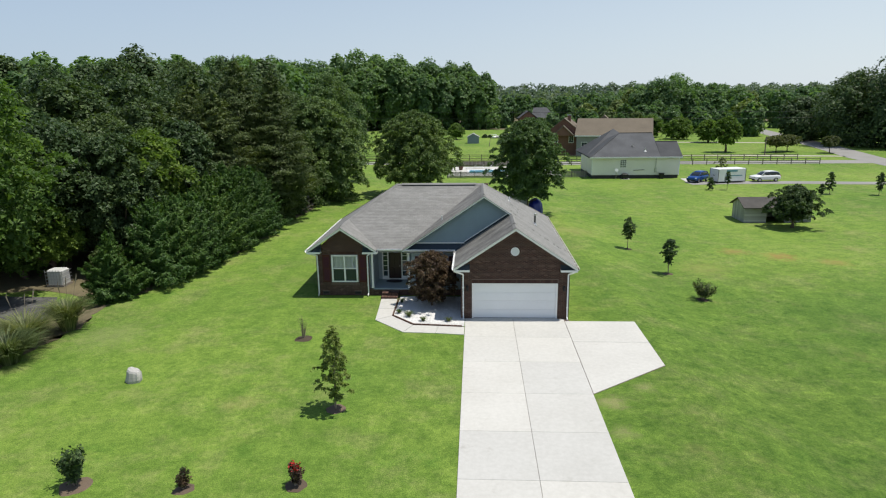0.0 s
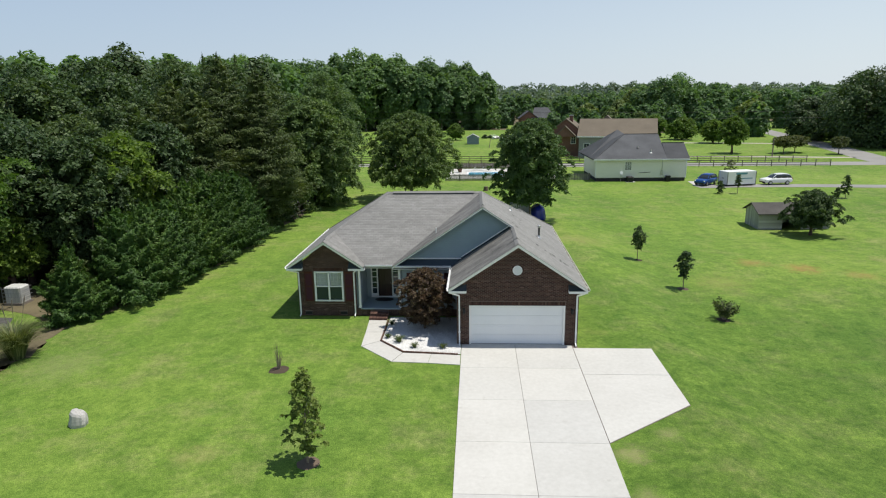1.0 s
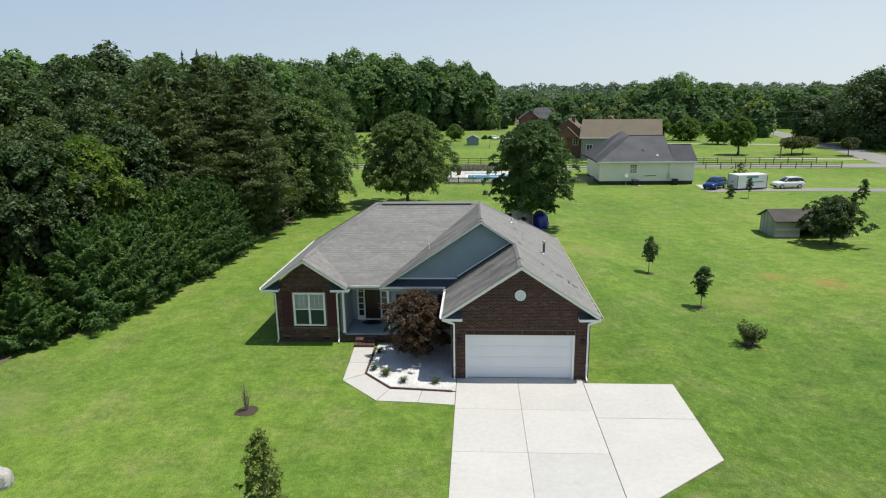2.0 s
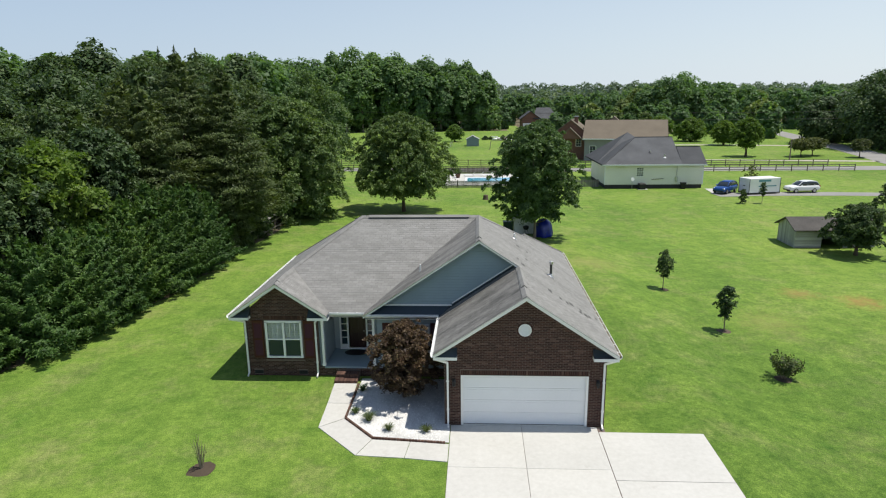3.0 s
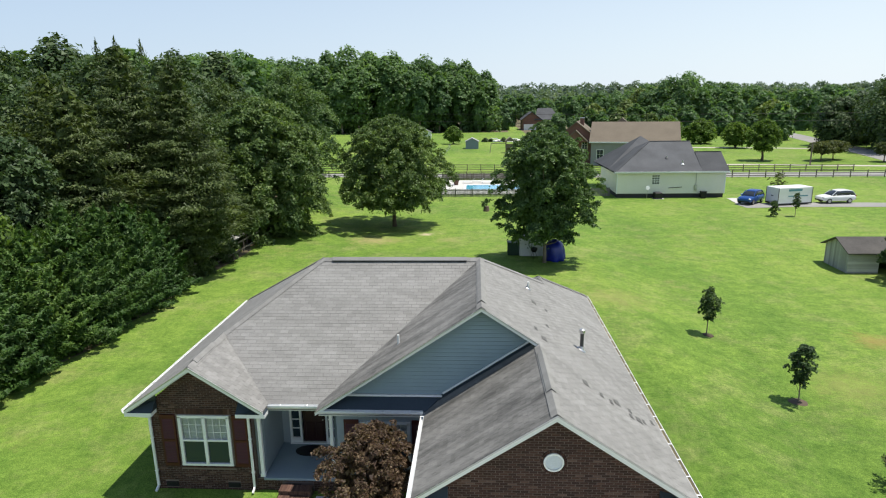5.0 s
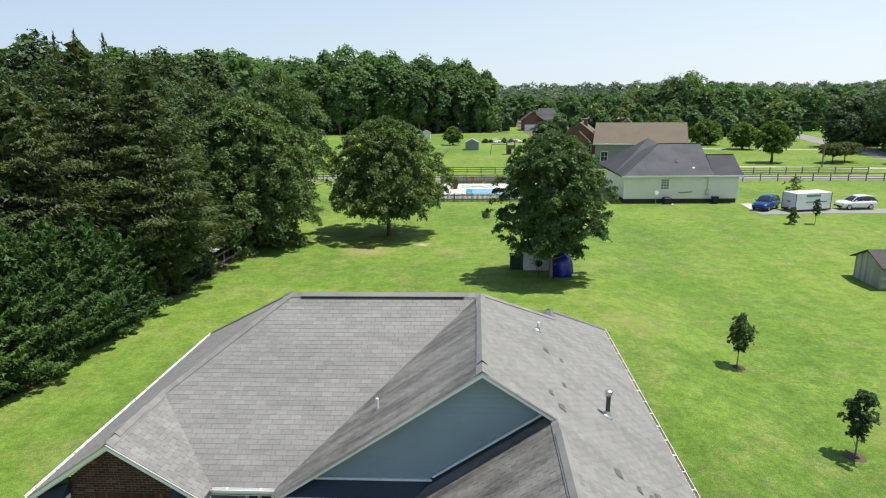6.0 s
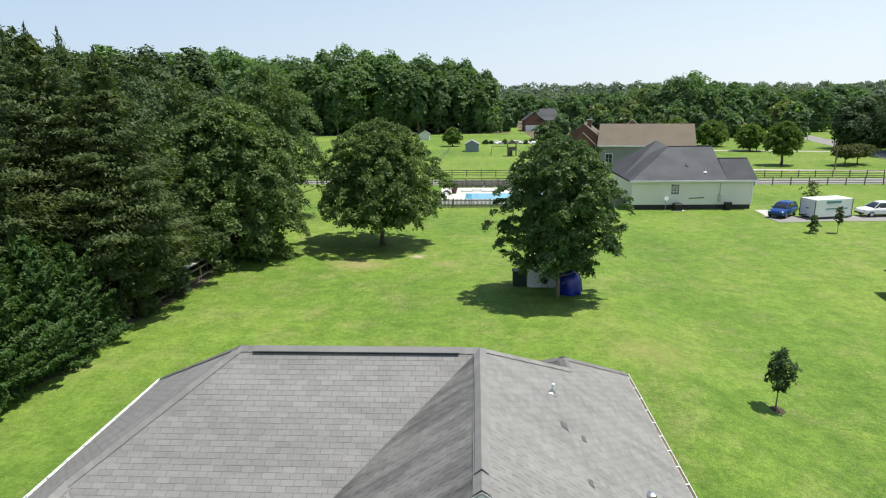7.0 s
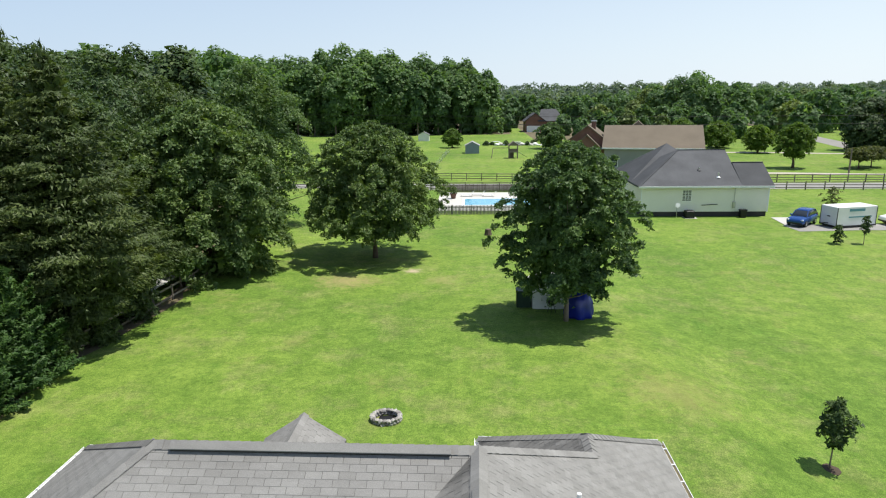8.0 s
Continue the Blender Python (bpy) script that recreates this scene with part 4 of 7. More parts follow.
def rake(a, b, y, d=0.125, t=0.035):
    """A white board under a gable's sloping edge."""
    a, b = Vector((a[0], y, a[1])), Vector((b[0], y, b[1]))
    part("rake_board", Geo().prism([a + Vector((0, 0, -0.02)), b + Vector((0, 0, -0.02)), b + Vector((0, 0, -0.02 - d)), a + Vector((0, 0, -0.02 - d))], (0, -t, 0)), WHITE, house, "white painted rake board")
    part("rake_drip", Geo().prism([a + Vector((0, -t, 0.0)), b + Vector((0, -t, 0.0)), b + Vector((0, -t, -0.035)), a + Vector((0, -t, -0.035))], (0, -0.02, 0)), GALV, house)


PKG, PKE = EZ + P * 3.465, EZ + P * 2.23
rake((-1.25, EZ), (2.21, PKG), 32.72)
rake((2.21, PKG), (5.675, EZ), 32.72)
rake((-10.78, EZ), (-8.55, PKE), 36.8)
rake((-8.55, PKE), (-6.32, EZ), 36.8)
rake((-4.675, EZ), (0.5, RZ), 36.85, 0.105)
rake((0.5, RZ), (2.3, RZ - P * 1.8), 36.85, 0.105)
# soffits under the gable edges
for (x0, xm, x1, y0, y1, zp) in ((-1.25, 2.21, 5.675, 32.72, 33.02, PKG), (-10.78, -8.55, -6.32, 36.8, 37.22, PKE)):
    part("soffit", Geo().prism([(x0, y0, EZ - 0.16), (xm, y0, zp - 0.16), (xm, y1, zp - 0.16), (x0, y1, EZ - 0.16)], (0, 0, -0.02)).prism([(xm, y0, zp - 0.16), (x1, y0, EZ - 0.16), (x1, y1, EZ - 0.16), (xm, y1, zp - 0.16)], (0, 0, -0.02)), WHITE, house)
# boxed eave returns with little dark roofs
for x0, x1, y, flip in ((-1.25, -0.35, 32.72, 0), (4.75, 5.675, 32.72, 1), (-10.78, -9.9, 36.8, 0), (-7.2, -6.26, 36.8, 1)):
    rt = part("eave_return", Geo().box(x0, x1, y - 0.03, y + 0.30, EZ - 0.22, EZ - 0.10), WHITE, house, "white boxed eave return")
    xa, xb = (x0 + 0.03, x1) if not flip else (x1 - 0.03, x0)
    part("return_back", Geo().prism([(xa, y + 0.31, EZ - 0.12), (xb, y + 0.31, EZ - 0.12), (xb, y + 0.31, EZ - 0.13 + P * abs(xb - xa)), (xa, y + 0.31, EZ - 0.13)], (0, 0.03, 0)), NAVY, rt)
    part("return_roof", Geo().add([(x0, y - 0.03, EZ - 0.098), (x1, y - 0.03, EZ - 0.098), (x1, y + 0.30, EZ + (0.18 if not flip else -0.05)), (x0, y + 0.30, EZ + (-0.05 if not flip else 0.18)),
                                   (x0, y + 0.30, EZ - 0.1), (x1, y + 0.30, EZ - 0.1)], [(0, 1, 2, 3), (0, 3, 4), (1, 5, 2), (2, 5, 4, 3), (0, 4, 5, 1)]), NAVY, rt)


def gutter(a, b, out):
    """A K-shaped white gutter along an eave; out points away from the house."""
    a, b, o = Vector(a), Vector(b), Vector(out)
    prof = [(0.0, 0.02), (0.0, -0.11), (0.07, -0.11), (0.115, -0.04), (0.115, 0.02), (0.10, 0.02), (0.10, -0.035), (0.062, -0.095), (0.012, -0.095), (0.012, 0.02)]
    rings = [[p + o * q[0] + Vector((0, 0, q[1])) for q in prof] for p in (a, b)]
    gt = part("gutter", Geo().loft(rings), WHITE, house, "white aluminium gutter")
    n = int((b - a).length / 0.75)
    for k in range(n):
        p = a.lerp(b, (k + 0.5) / n) + o * 0.055 + Vector((0, 0, 0.012))
        e = (b - a).normalized() * 0.02
        part("gutter_strap", Geo().prism([p - e - o * 0.055, p + e - o * 0.055, p + e + o * 0.06, p - e + o * 0.06], (0, 0, 0.012)), WHITE, gt)


gutter((-1.25, 32.75, EZ - 0.03), (-1.25, 37.1, EZ - 0.03), (-1, 0, 0))
gutter((5.675, 32.75, EZ - 0.03), (5.675, 48.5, EZ - 0.03), (1, 0, 0))
# strip added to make the inside of the east gutter darker
part("gutter_debris", Geo().box(5.695, 5.772, 32.8, 48.45, EZ - 0.12, EZ - 0.035), LITTER, house, "dark strip added to darken the inside of the gutter")
gutter((-10.78, 36.82, EZ - 0.03), (-10.78, 47.68, EZ - 0.03), (-1, 0, 0))
gutter((-6.34, 37.32, EZ - 0.03), (-4.6, 37.32, EZ - 0.03), (0, -1, 0))
gutter((-4.6, 36.92, EZ + 0.03), (-1.3, 36.92, EZ + 0.03), (0, -1, 0))
gutter((0.5, 47.9, EZ - 0.03), (0.5, 48.5, EZ - 0.03), (-1, 0, 0))
gutter((0.5, 48.5, EZ - 0.03), (5.675, 48.5, EZ - 0.03), (0, 1, 0))
gutter((-10.78, 47.68, EZ - 0.03), (-5.8, 47.68, EZ - 0.03), (0, 1, 0))
gutter((-3.3, 47.68, EZ - 0.03), (0.4, 47.68, EZ - 0.03), (0, 1, 0))
part("fascia", Geo().box(-6.34, -4.6, 37.3, 37.34, 2.9, 3.06).box(-4.6, -1.25, 36.96, 37.26, 2.9, 2.93), WHITE, house, "white fascia board")


def downspout(x, y, top, wall_y, lean):
    """A white downspout: elbow from the gutter to the wall, then down to a kicked-out foot."""
    g = Geo()
    pts = [(x + lean, y + 0.02, top), (x + lean, y + 0.03, top - 0.10), (x, wall_y - 0.06, top - 0.32), (x, wall_y - 0.06, 0.16), (x, wall_y - 0.26, 0.07)]
    for a, b in zip(pts[:-1], pts[1:]):
        g.beam(a, b, 0.075, 0.055, (0, 1, 0) if abs(b[2] - a[2]) > 0.2 else (1, 0, 0))
    ds = part("downspout", g, WHITE, house, "white painted downspout")
    for z in (0.7, 1.9):
        part("strap", Geo().box(x - 0.055, x + 0.055, wall_y - 0.092, wall_y - 0.02, z, z + 0.035), WHITE, ds)


downspout(-0.72, 32.75, 3.0, 33.0, -0.5)
downspout(5.2, 32.75, 3.0, 33.0, 0.42)
downspout(-10.2, 36.82, 3.0, 37.2, -0.5)
downspout(-6.95, 37.2, 3.0, 37.2, 0.3)
# wall lamps beside the garage door
for x in (-0.48, 4.98):
    lamp = part("wall_lamp", Geo().box(x - 0.06, x + 0.06, 32.97, 33.0, 1.75, 2.0, 0.01), BLACK, house, "small black wall lantern")
    part("lantern", Geo().loft([[(x + r * math.cos(a), 32.88 + r * math.sin(a), z) for a in [k * math.tau / 6 for k in range(6)]] for r, z in ((0.03, 1.72), (0.06, 1.76), (0.075, 1.95), (0.02, 2.03))]), BLACK, lamp)

# vent pipes on the roof
def roof_pipe(x, y, h, r, mat, label, hood=False):
    z = EZ + P * (5.675 - x)
    g = part("vent_pipe", Geo().tube([(x, y, z - 0.05), (x, y, z + h)], r, 12), mat, house, label)
    part("pipe_boot", Geo().loft([[(x + q * math.cos(a), y + q * math.sin(a), z + s - P * q * math.cos(a) * (1 - s * 4)) for a in [k * math.tau / 12 for k in range(12)]] for q, s in ((r * 2.6, 0.012), (r * 1.6, 0.05), (r * 1.05, 0.14))]), GALV, g)
    if hood:
        part("pipe_hood", Geo().tube([(x, y, z + h - 0.02), (x, y, z + h + 0.03), (x, y, z + h + 0.1), (x, y, z + h + 0.13)], [r * 1.5, r * 1.6, r * 1.6, r * 0.6], 12), GALV, g)
    return g


roof_pipe(3.85, 39.0, 0.62, 0.06, FLUE, "tall galvanised flue pipe with a cap", True)
roof_pipe(2.35, 42.55, 0.28, 0.045, PVC, "short white plastic vent pipe")
part("vent_pipe", Geo().tube([(-2.2, 38.4, EZ + P * 2.475 - 0.05), (-2.2, 38.4, EZ + P * 2.475 + 0.3)], 0.04, 10), PVC, house, "short white plastic vent pipe")

# tabs that the wind has torn off the sunny slope
for k, (x, y) in enumerate(((3.46, 36.04), (3.89, 35.87), (4.16, 35.82), (4.37, 36.04), (4.75, 36.03), (4.71, 35.68), (4.95, 35.76), (5.12, 35.86), (5.46, 36.23), (2.44, 41.11), (2.89, 41.05), (2.72, 39.23), (2.45, 37.68), (2.24, 38.18))):
    w, d = (0.05, 0.13) if k % 3 else (0.08, 0.16)
    q = [(x + a * w, y + b * d, EZ + P * (5.675 - x - a * w) + 0.012) for a, b in ((-1, -0.8), (1, -1), (0.8, 1), (-1, 0.7))]
    part("torn_tab", Geo().prism(q, (0, 0, 0.005)), TORN, roof, "bare dark spot of a torn shingle tab")

# ---- plants ----
def leaves(rng, pos, nor, size, ratio=0.55, droop=0.25):
    """Small folded leaf sprays: arrays of places, outward directions and lengths."""
    n = len(pos)
    nor = nor / np.linalg.norm(nor, axis=1, keepdims=True)
    a = rng.normal(0, 1, (n, 3))
    t = np.cross(nor, a)
    t /= np.linalg.norm(t, axis=1, keepdims=True) + 1e-9
    s = np.cross(nor, t)
    L = size[:, None] * 0.5
    W = L * ratio
    up = nor * L * droop
    v = np.stack([pos - t * L - up, pos + s * W, pos + t * L - up, pos - s * W], 1)
    f = np.arange(n * 4).reshape(n, 4)
    return v.reshape(-1, 3), f


def trunk_geo(rng, at, h, r, n=9):
    g = Geo()
    x, y, z = at
    pts, rad = [], []
    for i in range(6):
        u = i / 5
        pts.append((x + rng.normal(0, 0.02 * h * u), y + rng.normal(0, 0.02 * h * u), z - 0.15 + (h + 0.15) * u))
        rad.append(r * (1.35 if i == 0 else 1.0 - 0.6 * u))
    g.tube(pts, rad, n)
    return g


def leaf_tris(rng, pos, nor, size, ratio=0.62, axis=None):
    """Single small leaves or sprays, one triangle each: places, facing directions, lengths, and the way they point."""
    nor = nor / (np.linalg.norm(nor, axis=1, keepdims=True) + 1e-9)
    t = np.cross(nor, rng.normal(0, 1, pos.shape)) if axis is None else axis - nor * (axis * nor).sum(1, keepdims=True)
    t = t / (np.linalg.norm(t, axis=1, keepdims=True) + 1e-9)
    s = np.cross(nor, t) * (size * ratio * 0.5)[:, None]
    t = t * size[:, None]
    return np.stack([pos + t * 0.6 - nor * size[:, None] * 0.12, pos - t * 0.4 + s, pos - t * 0.4 - s], 1)


def unit(v):
    return v / (np.linalg.norm(v, axis=-1, keepdims=True) + 1e-9)


def leaf_crown(rng, at, R, H, z0, pads, n, size, wide_at=0.34, under=0.3, bumps=0.2, fat=(0.55, 1.0), dome=0.38, hollow=0.5, top=2.2, fill=0.06, loose=0.55, lift=1.0, heart=1.9, reach=0.4, ratio=0.62):
    """A crown of leafy pads at the ends of twigs, with gaps between them and large shaded leaves inside.
    Gives the triangles and the places of the pads."""
    def shape(h):
        return np.where(h < wide_at, 1 - under * np.clip(1 - h / wide_at, 0, 1) ** 1.5, np.sqrt(np.clip(1 - np.clip((h - wide_at) / (1 - wide_at), 0, 1) ** top, 0, 1)))
    hh = np.linspace(0.001, 0.999, 200)
    w = np.cumsum(shape(hh) + 0.25 * (hh > 0.75) + 0.12)
    low = max(2, pads // 10)
    h = np.interp((np.arange(pads) + rng.uniform(0.1, 0.9, pads)) / pads, w / w[-1], hh)
    ph = np.arange(pads) * 2.39996 + rng.uniform(-0.4, 0.4, pads)
    s0 = rng.uniform(0, 6, 4)

    def lobes(p, q):
        return np.sin(p * 2 + s0[0] + q * 4) * 0.4 + np.sin(p * 3 + s0[1] - q * 8) * 0.35 + np.sin(p * 5 + s0[2] + q * 11) * 0.25
    wave = 1 + bumps * (lobes(ph, h) + np.clip(rng.normal(0, 0.3, pads), -0.6, 0.45))
    gap = math.sqrt(math.tau * R * H * 0.85 / pads)
    rad = np.minimum(gap * rng.uniform(*fat, pads), 0.42 * R)
    r = np.clip(R * shape(h) * wave * (1 - hollow * rng.random(pads) ** 2.0) - 0.55 * rad, 0.02, None)
    r[:low] = R * (1 - under) * rng.uniform(0.0, 0.8, low)
    h[:low] *= 0.5
    z = z0 + rad * 0.3 + h * (H - rad * 0.6) * (0.94 + 0.06 * wave)
    cen = np.stack([at[0] + np.cos(ph) * r, at[1] + np.sin(ph) * r, z], 1)
    out = unit(np.stack([np.cos(ph), np.sin(ph), h * 2.2 - 0.7], 1))
    nrm = unit(out * reach + np.array([0, 0, lift]) + rng.normal(0, 0.22, out.shape))
    k = rng.choice(pads, n, p=rad ** 2 / (rad ** 2).sum())
    t1 = unit(np.cross(nrm, rng.normal(0, 1, nrm.shape)))
    t2 = np.cross(nrm, t1)
    a, u = rng.uniform(0, math.tau, n), np.sqrt(rng.random(n)) * (1 + 0.35 * (rng.random(n) < 0.15))
    u = u * (0.8 + 0.3 * np.sin(a * 3 + k))
    side = (t1[k] * np.cos(a)[:, None] + t2[k] * np.sin(a)[:, None])
    pos = cen[k] + (side * u[:, None] + nrm[k] * (dome * (0.6 - u * u) + rng.normal(0, 0.13, n))[:, None]) * rad[k][:, None]
    face = nrm[k] * 0.8 + side * (0.5 * u)[:, None] + rng.normal(0, loose, pos.shape)
    tri = [leaf_tris(rng, pos, face, size * rng.uniform(0.6, 1.4, n), ratio)]
    m = int(n * fill)
    if m:
        q = rng.random(m) * 0.86 + 0.04
        p = rng.uniform(0, math.tau, m)
        e = R * shape(q) * 0.6 * np.sqrt(rng.random(m))
        inside = np.stack([at[0] + np.cos(p) * e, at[1] + np.sin(p) * e, z0 + q * H], 1)
        tri.append(leaf_tris(rng, inside, rng.normal(0, 1, inside.shape), size * heart * rng.uniform(0.6, 1.4, m), 0.8))
    return np.concatenate(tri), cen


def tri_mesh(name, tri, material, parent=None, label=""):
    return quick_mesh(name, tri.reshape(-1, 3), np.arange(tri.size // 3).reshape(-1, 3), material, parent, label)


def wood_parts(rng, at, h, r, tips, bark, t):
    """A tapered trunk, and limbs that reach to the leafy pads."""
    tr = part("trunk", trunk_geo(rng, at, h, r), bark, t, smooth=True)
    x, y, z = at
    for tip in tips:
        e = Vector([float(c) for c in tip])
        u = min(0.85, max(0.2, (e.z - z) / h * rng.uniform(0.45, 0.75)))
        b = Vector((x, y, z + h * u))
        m = b.lerp(e, 0.5) + Vector((0, 0, -0.05 * (e - b).length))
        part("limb", Geo().tube([b, m, e], [r * 0.42, r * 0.28, r * 0.08], 6), bark, t)


def broad_tree(name, x, y, R, H, z0, leaf, seed, label, n=9000, size=0.26, k=120, trunk_r=0.22, bark=BARK, group="", category="tree", limbs=9, ground=None, **form):
    """A broad-leaved tree: trunk, limbs and a crown of leafy pads from z0 to z0 + H above the ground."""
    rng = np.random.default_rng(seed)
    gz = ground_z(x, y) if ground is None else ground
    t = thing(name, (x, y, gz), label, category, group)
    tri, cen = leaf_crown(rng, (x, y), R, H, gz + z0, k, n, size, **form)
    tips = cen[rng.choice(len(cen), min(len(cen), limbs), replace=False)]
    wood_parts(rng, (x, y, gz), z0 + H * 0.55, trunk_r, tips, bark, t)
    tri_mesh("crown", tri, leaf, t)
    return t


def bough_crown(rng, at, R, H, z0, boughs, n, size, rise=0.2, power=0.6, spread=0.3, thick=0.1, ragged=0.15, slim=0.4, tips=3, sag=0.12, deep=0.6, skirt=0.78):
    """A conifer's crown: sprays along boughs that reach out from the stem to an uneven cone."""
    hh = np.linspace(0, 1, 200)
    prof = (1 - hh) ** power * np.minimum(1, skirt + hh * 2.2)
    w = np.cumsum(prof + 0.10)
    h = np.interp((np.arange(boughs) + rng.uniform(0, 1, boughs)) / boughs, w / w[-1], hh)
    ph = np.arange(boughs) * 2.39996 + rng.uniform(-0.5, 0.5, boughs)
    edge = R * np.interp(h, hh, prof) * (1 + 0.12 * np.sin(ph * 3 + h * 9 + R * 7) + rng.normal(0, ragged, boughs))
    edge = np.maximum(edge, 0.10 * R)
    out = np.stack([np.cos(ph), np.sin(ph), np.zeros(boughs)], 1)
    tang = np.stack([-np.sin(ph), np.cos(ph), np.zeros(boughs)], 1)
    climb = rise * rng.uniform(0.6, 1.4, boughs) * (0.55 + 0.9 * h)
    foot = z0 + h * (H - z0) - climb * edge * 0.75
    k = rng.choice(boughs, n, p=(edge + 0.2 * R) ** 1.4 / ((edge + 0.2 * R) ** 1.4).sum())
    s = 1.06 - deep * rng.random(n) ** 1.6
    across = rng.normal(0, 1, n) * spread * np.clip(1.12 - s, 0.1, 0.6) * 1.5
    up = climb[k] * s - sag * s * s + rng.normal(0, thick, n) * np.clip(1.15 - s, 0.12, 0.6) - 0.25 * across ** 2
    pos = np.array([at[0], at[1], 0]) + out[k] * (edge[k] * s)[:, None] + tang[k] * (across * edge[k])[:, None]
    pos[:, 2] = np.maximum(foot[k] + up * edge[k], z0)
    axis = out[k] * 0.8 + np.array([0, 0, 1.0]) * (climb[k] - sag * s)[:, None] + tang[k] * (np.sign(across) * 0.45)[:, None] + rng.normal(0, 0.3, pos.shape)
    face = np.array([0, 0, 0.8]) + out[k] * 0.45 + rng.normal(0, 0.5, pos.shape)
    tri = [leaf_tris(rng, pos, face, size * rng.uniform(0.6, 1.4, n), slim, axis)]
    m = n // 25
    q = rng.random(m) ** 1.3
    p = rng.uniform(0, math.tau, m)
    e = R * np.interp(q, hh, prof) * 0.6 * np.sqrt(rng.random(m))
    inside = np.stack([at[0] + np.cos(p) * e, at[1] + np.sin(p) * e, z0 + q * (H - z0)], 1)
    tri.append(leaf_tris(rng, inside, rng.normal(0, 1, inside.shape), size * 2.0 * rng.uniform(0.6, 1.4, m), 0.8))
    # leading shoots
    for i in range(tips):
        c = np.array([at[0], at[1], z0 + H - z0]) + np.array([rng.normal(0, 0.16 * R), rng.normal(0, 0.16 * R), -rng.uniform(0.0, 0.10) * H]) * (i > 0)
        m = 130
        d = rng.random(m) ** 0.7
        p = rng.uniform(0, math.tau, m)
        ring = np.stack([np.cos(p), np.sin(p), np.zeros(m)], 1)
        pos = c + ring * (0.09 * H * d * 0.5 * rng.random(m))[:, None] + np.array([0, 0, 1]) * (0.05 * H * (0.5 - d) * 2)[:, None]
        tri.append(leaf_tris(rng, pos, ring + rng.normal(0, 0.4, pos.shape), size * rng.uniform(0.6, 1.3, m), slim, np.array([0, 0, 1.0]) + ring * 0.6 + rng.normal(0, 0.2, pos.shape)))
    return np.concatenate(tri)


def conifer(name, x, y, R, H, leaf, seed, label, boughs, n, size, group, z0=0.1, bark=BARK, **form):
    rng = np.random.default_rng(seed)
    gz = ground_z(x, y)
    t = thing(name, (x, y, gz), label, "tree", group)
    part("trunk", Geo().tube([(x, y, gz - 0.15), (x, y, gz + H * 0.5), (x, y, gz + H * 0.93)], [0.03 * R + 0.10, 0.02 * R + 0.05, 0.02], 8), bark, t, smooth=True)
    tri_mesh("crown", bough_crown(rng, (x, y), R, gz + H, gz + z0, boughs, n, size, **form), leaf, t)
    return t


# two shade trees behind the house
broad_tree("shade_tree", -8.5, 84, 6.25, 9.7, 2.0, LEAF_SHADE, 11, "broad dark green shade tree with a low round crown", 70000, 0.22, 480, 0.2, loose=0.65, bumps=0.18, fat=(0.5, 1.0), wide_at=0.26, under=0.12, top=1.8)
broad_tree("shade_tree", 5.8, 67.3, 3.95, 8.6, 2.0, LEAF_SHADE, 12, "tall dark green shade tree beside a small shed", 64000, 0.19, 420, 0.13, bark=PALE_BARK, under=0.1, wide_at=0.4, bumps=0.24, fat=(0.45, 1.0), top=2.5, loose=0.65, hollow=0.6)

# west edge: cypress screen
HEDGE = [(-23.6, 36.5, 1.75, 4.3), (-22.4, 40.1, 2.2, 5.8), (-22.0, 42.2, 2.4, 5.8), (-21.7, 44.8, 2.3, 5.7), (-21.6, 47.4, 2.4, 6.7), (-21.3, 50.0, 2.4, 7.2), (-21.2, 52.6, 2.3, 6.8), (-21.0, 55.2, 2.2, 6.5), (-20.9, 57.6, 2.0, 5.6)]
for i, (x, y, R, H) in enumerate(HEDGE):
    conifer("cypress", x, y, R, H, LEAF_DARK, 30 + i, "dense dark green cypress in a screen row" if i else "low bushy dark green cypress at the row's end", 150, 26000, 0.2, "cypress screen row", rise=0.8, power=0.5 if i else 0.8, spread=0.22, thick=0.14, ragged=0.22, slim=0.4, tips=5, sag=0.0)

# tall cedars behind the screen
CEDARS = [(-24.2, 62, 4.4, 16.2), (-20.8, 62.5, 3.6, 15.1), (-24.5, 56.5, 3.8, 13.4), (-21.8, 67.5, 3.4, 10.5), (-27.5, 59, 4.2, 14.2), (-27.5, 67, 4.2, 14.4)]
for i, (x, y, R, H) in enumerate(CEDARS):
    conifer("cedar", x, y, R, H, LEAF_CEDAR, 50 + i, "tall ragged olive-green cedar at the wood's edge", 210, 52000 if i < 4 else 30000, 0.25, "cedars", 1.4, rise=0.3, power=0.48, spread=0.36, thick=0.12, ragged=0.24, slim=0.36, tips=3, skirt=0.45)

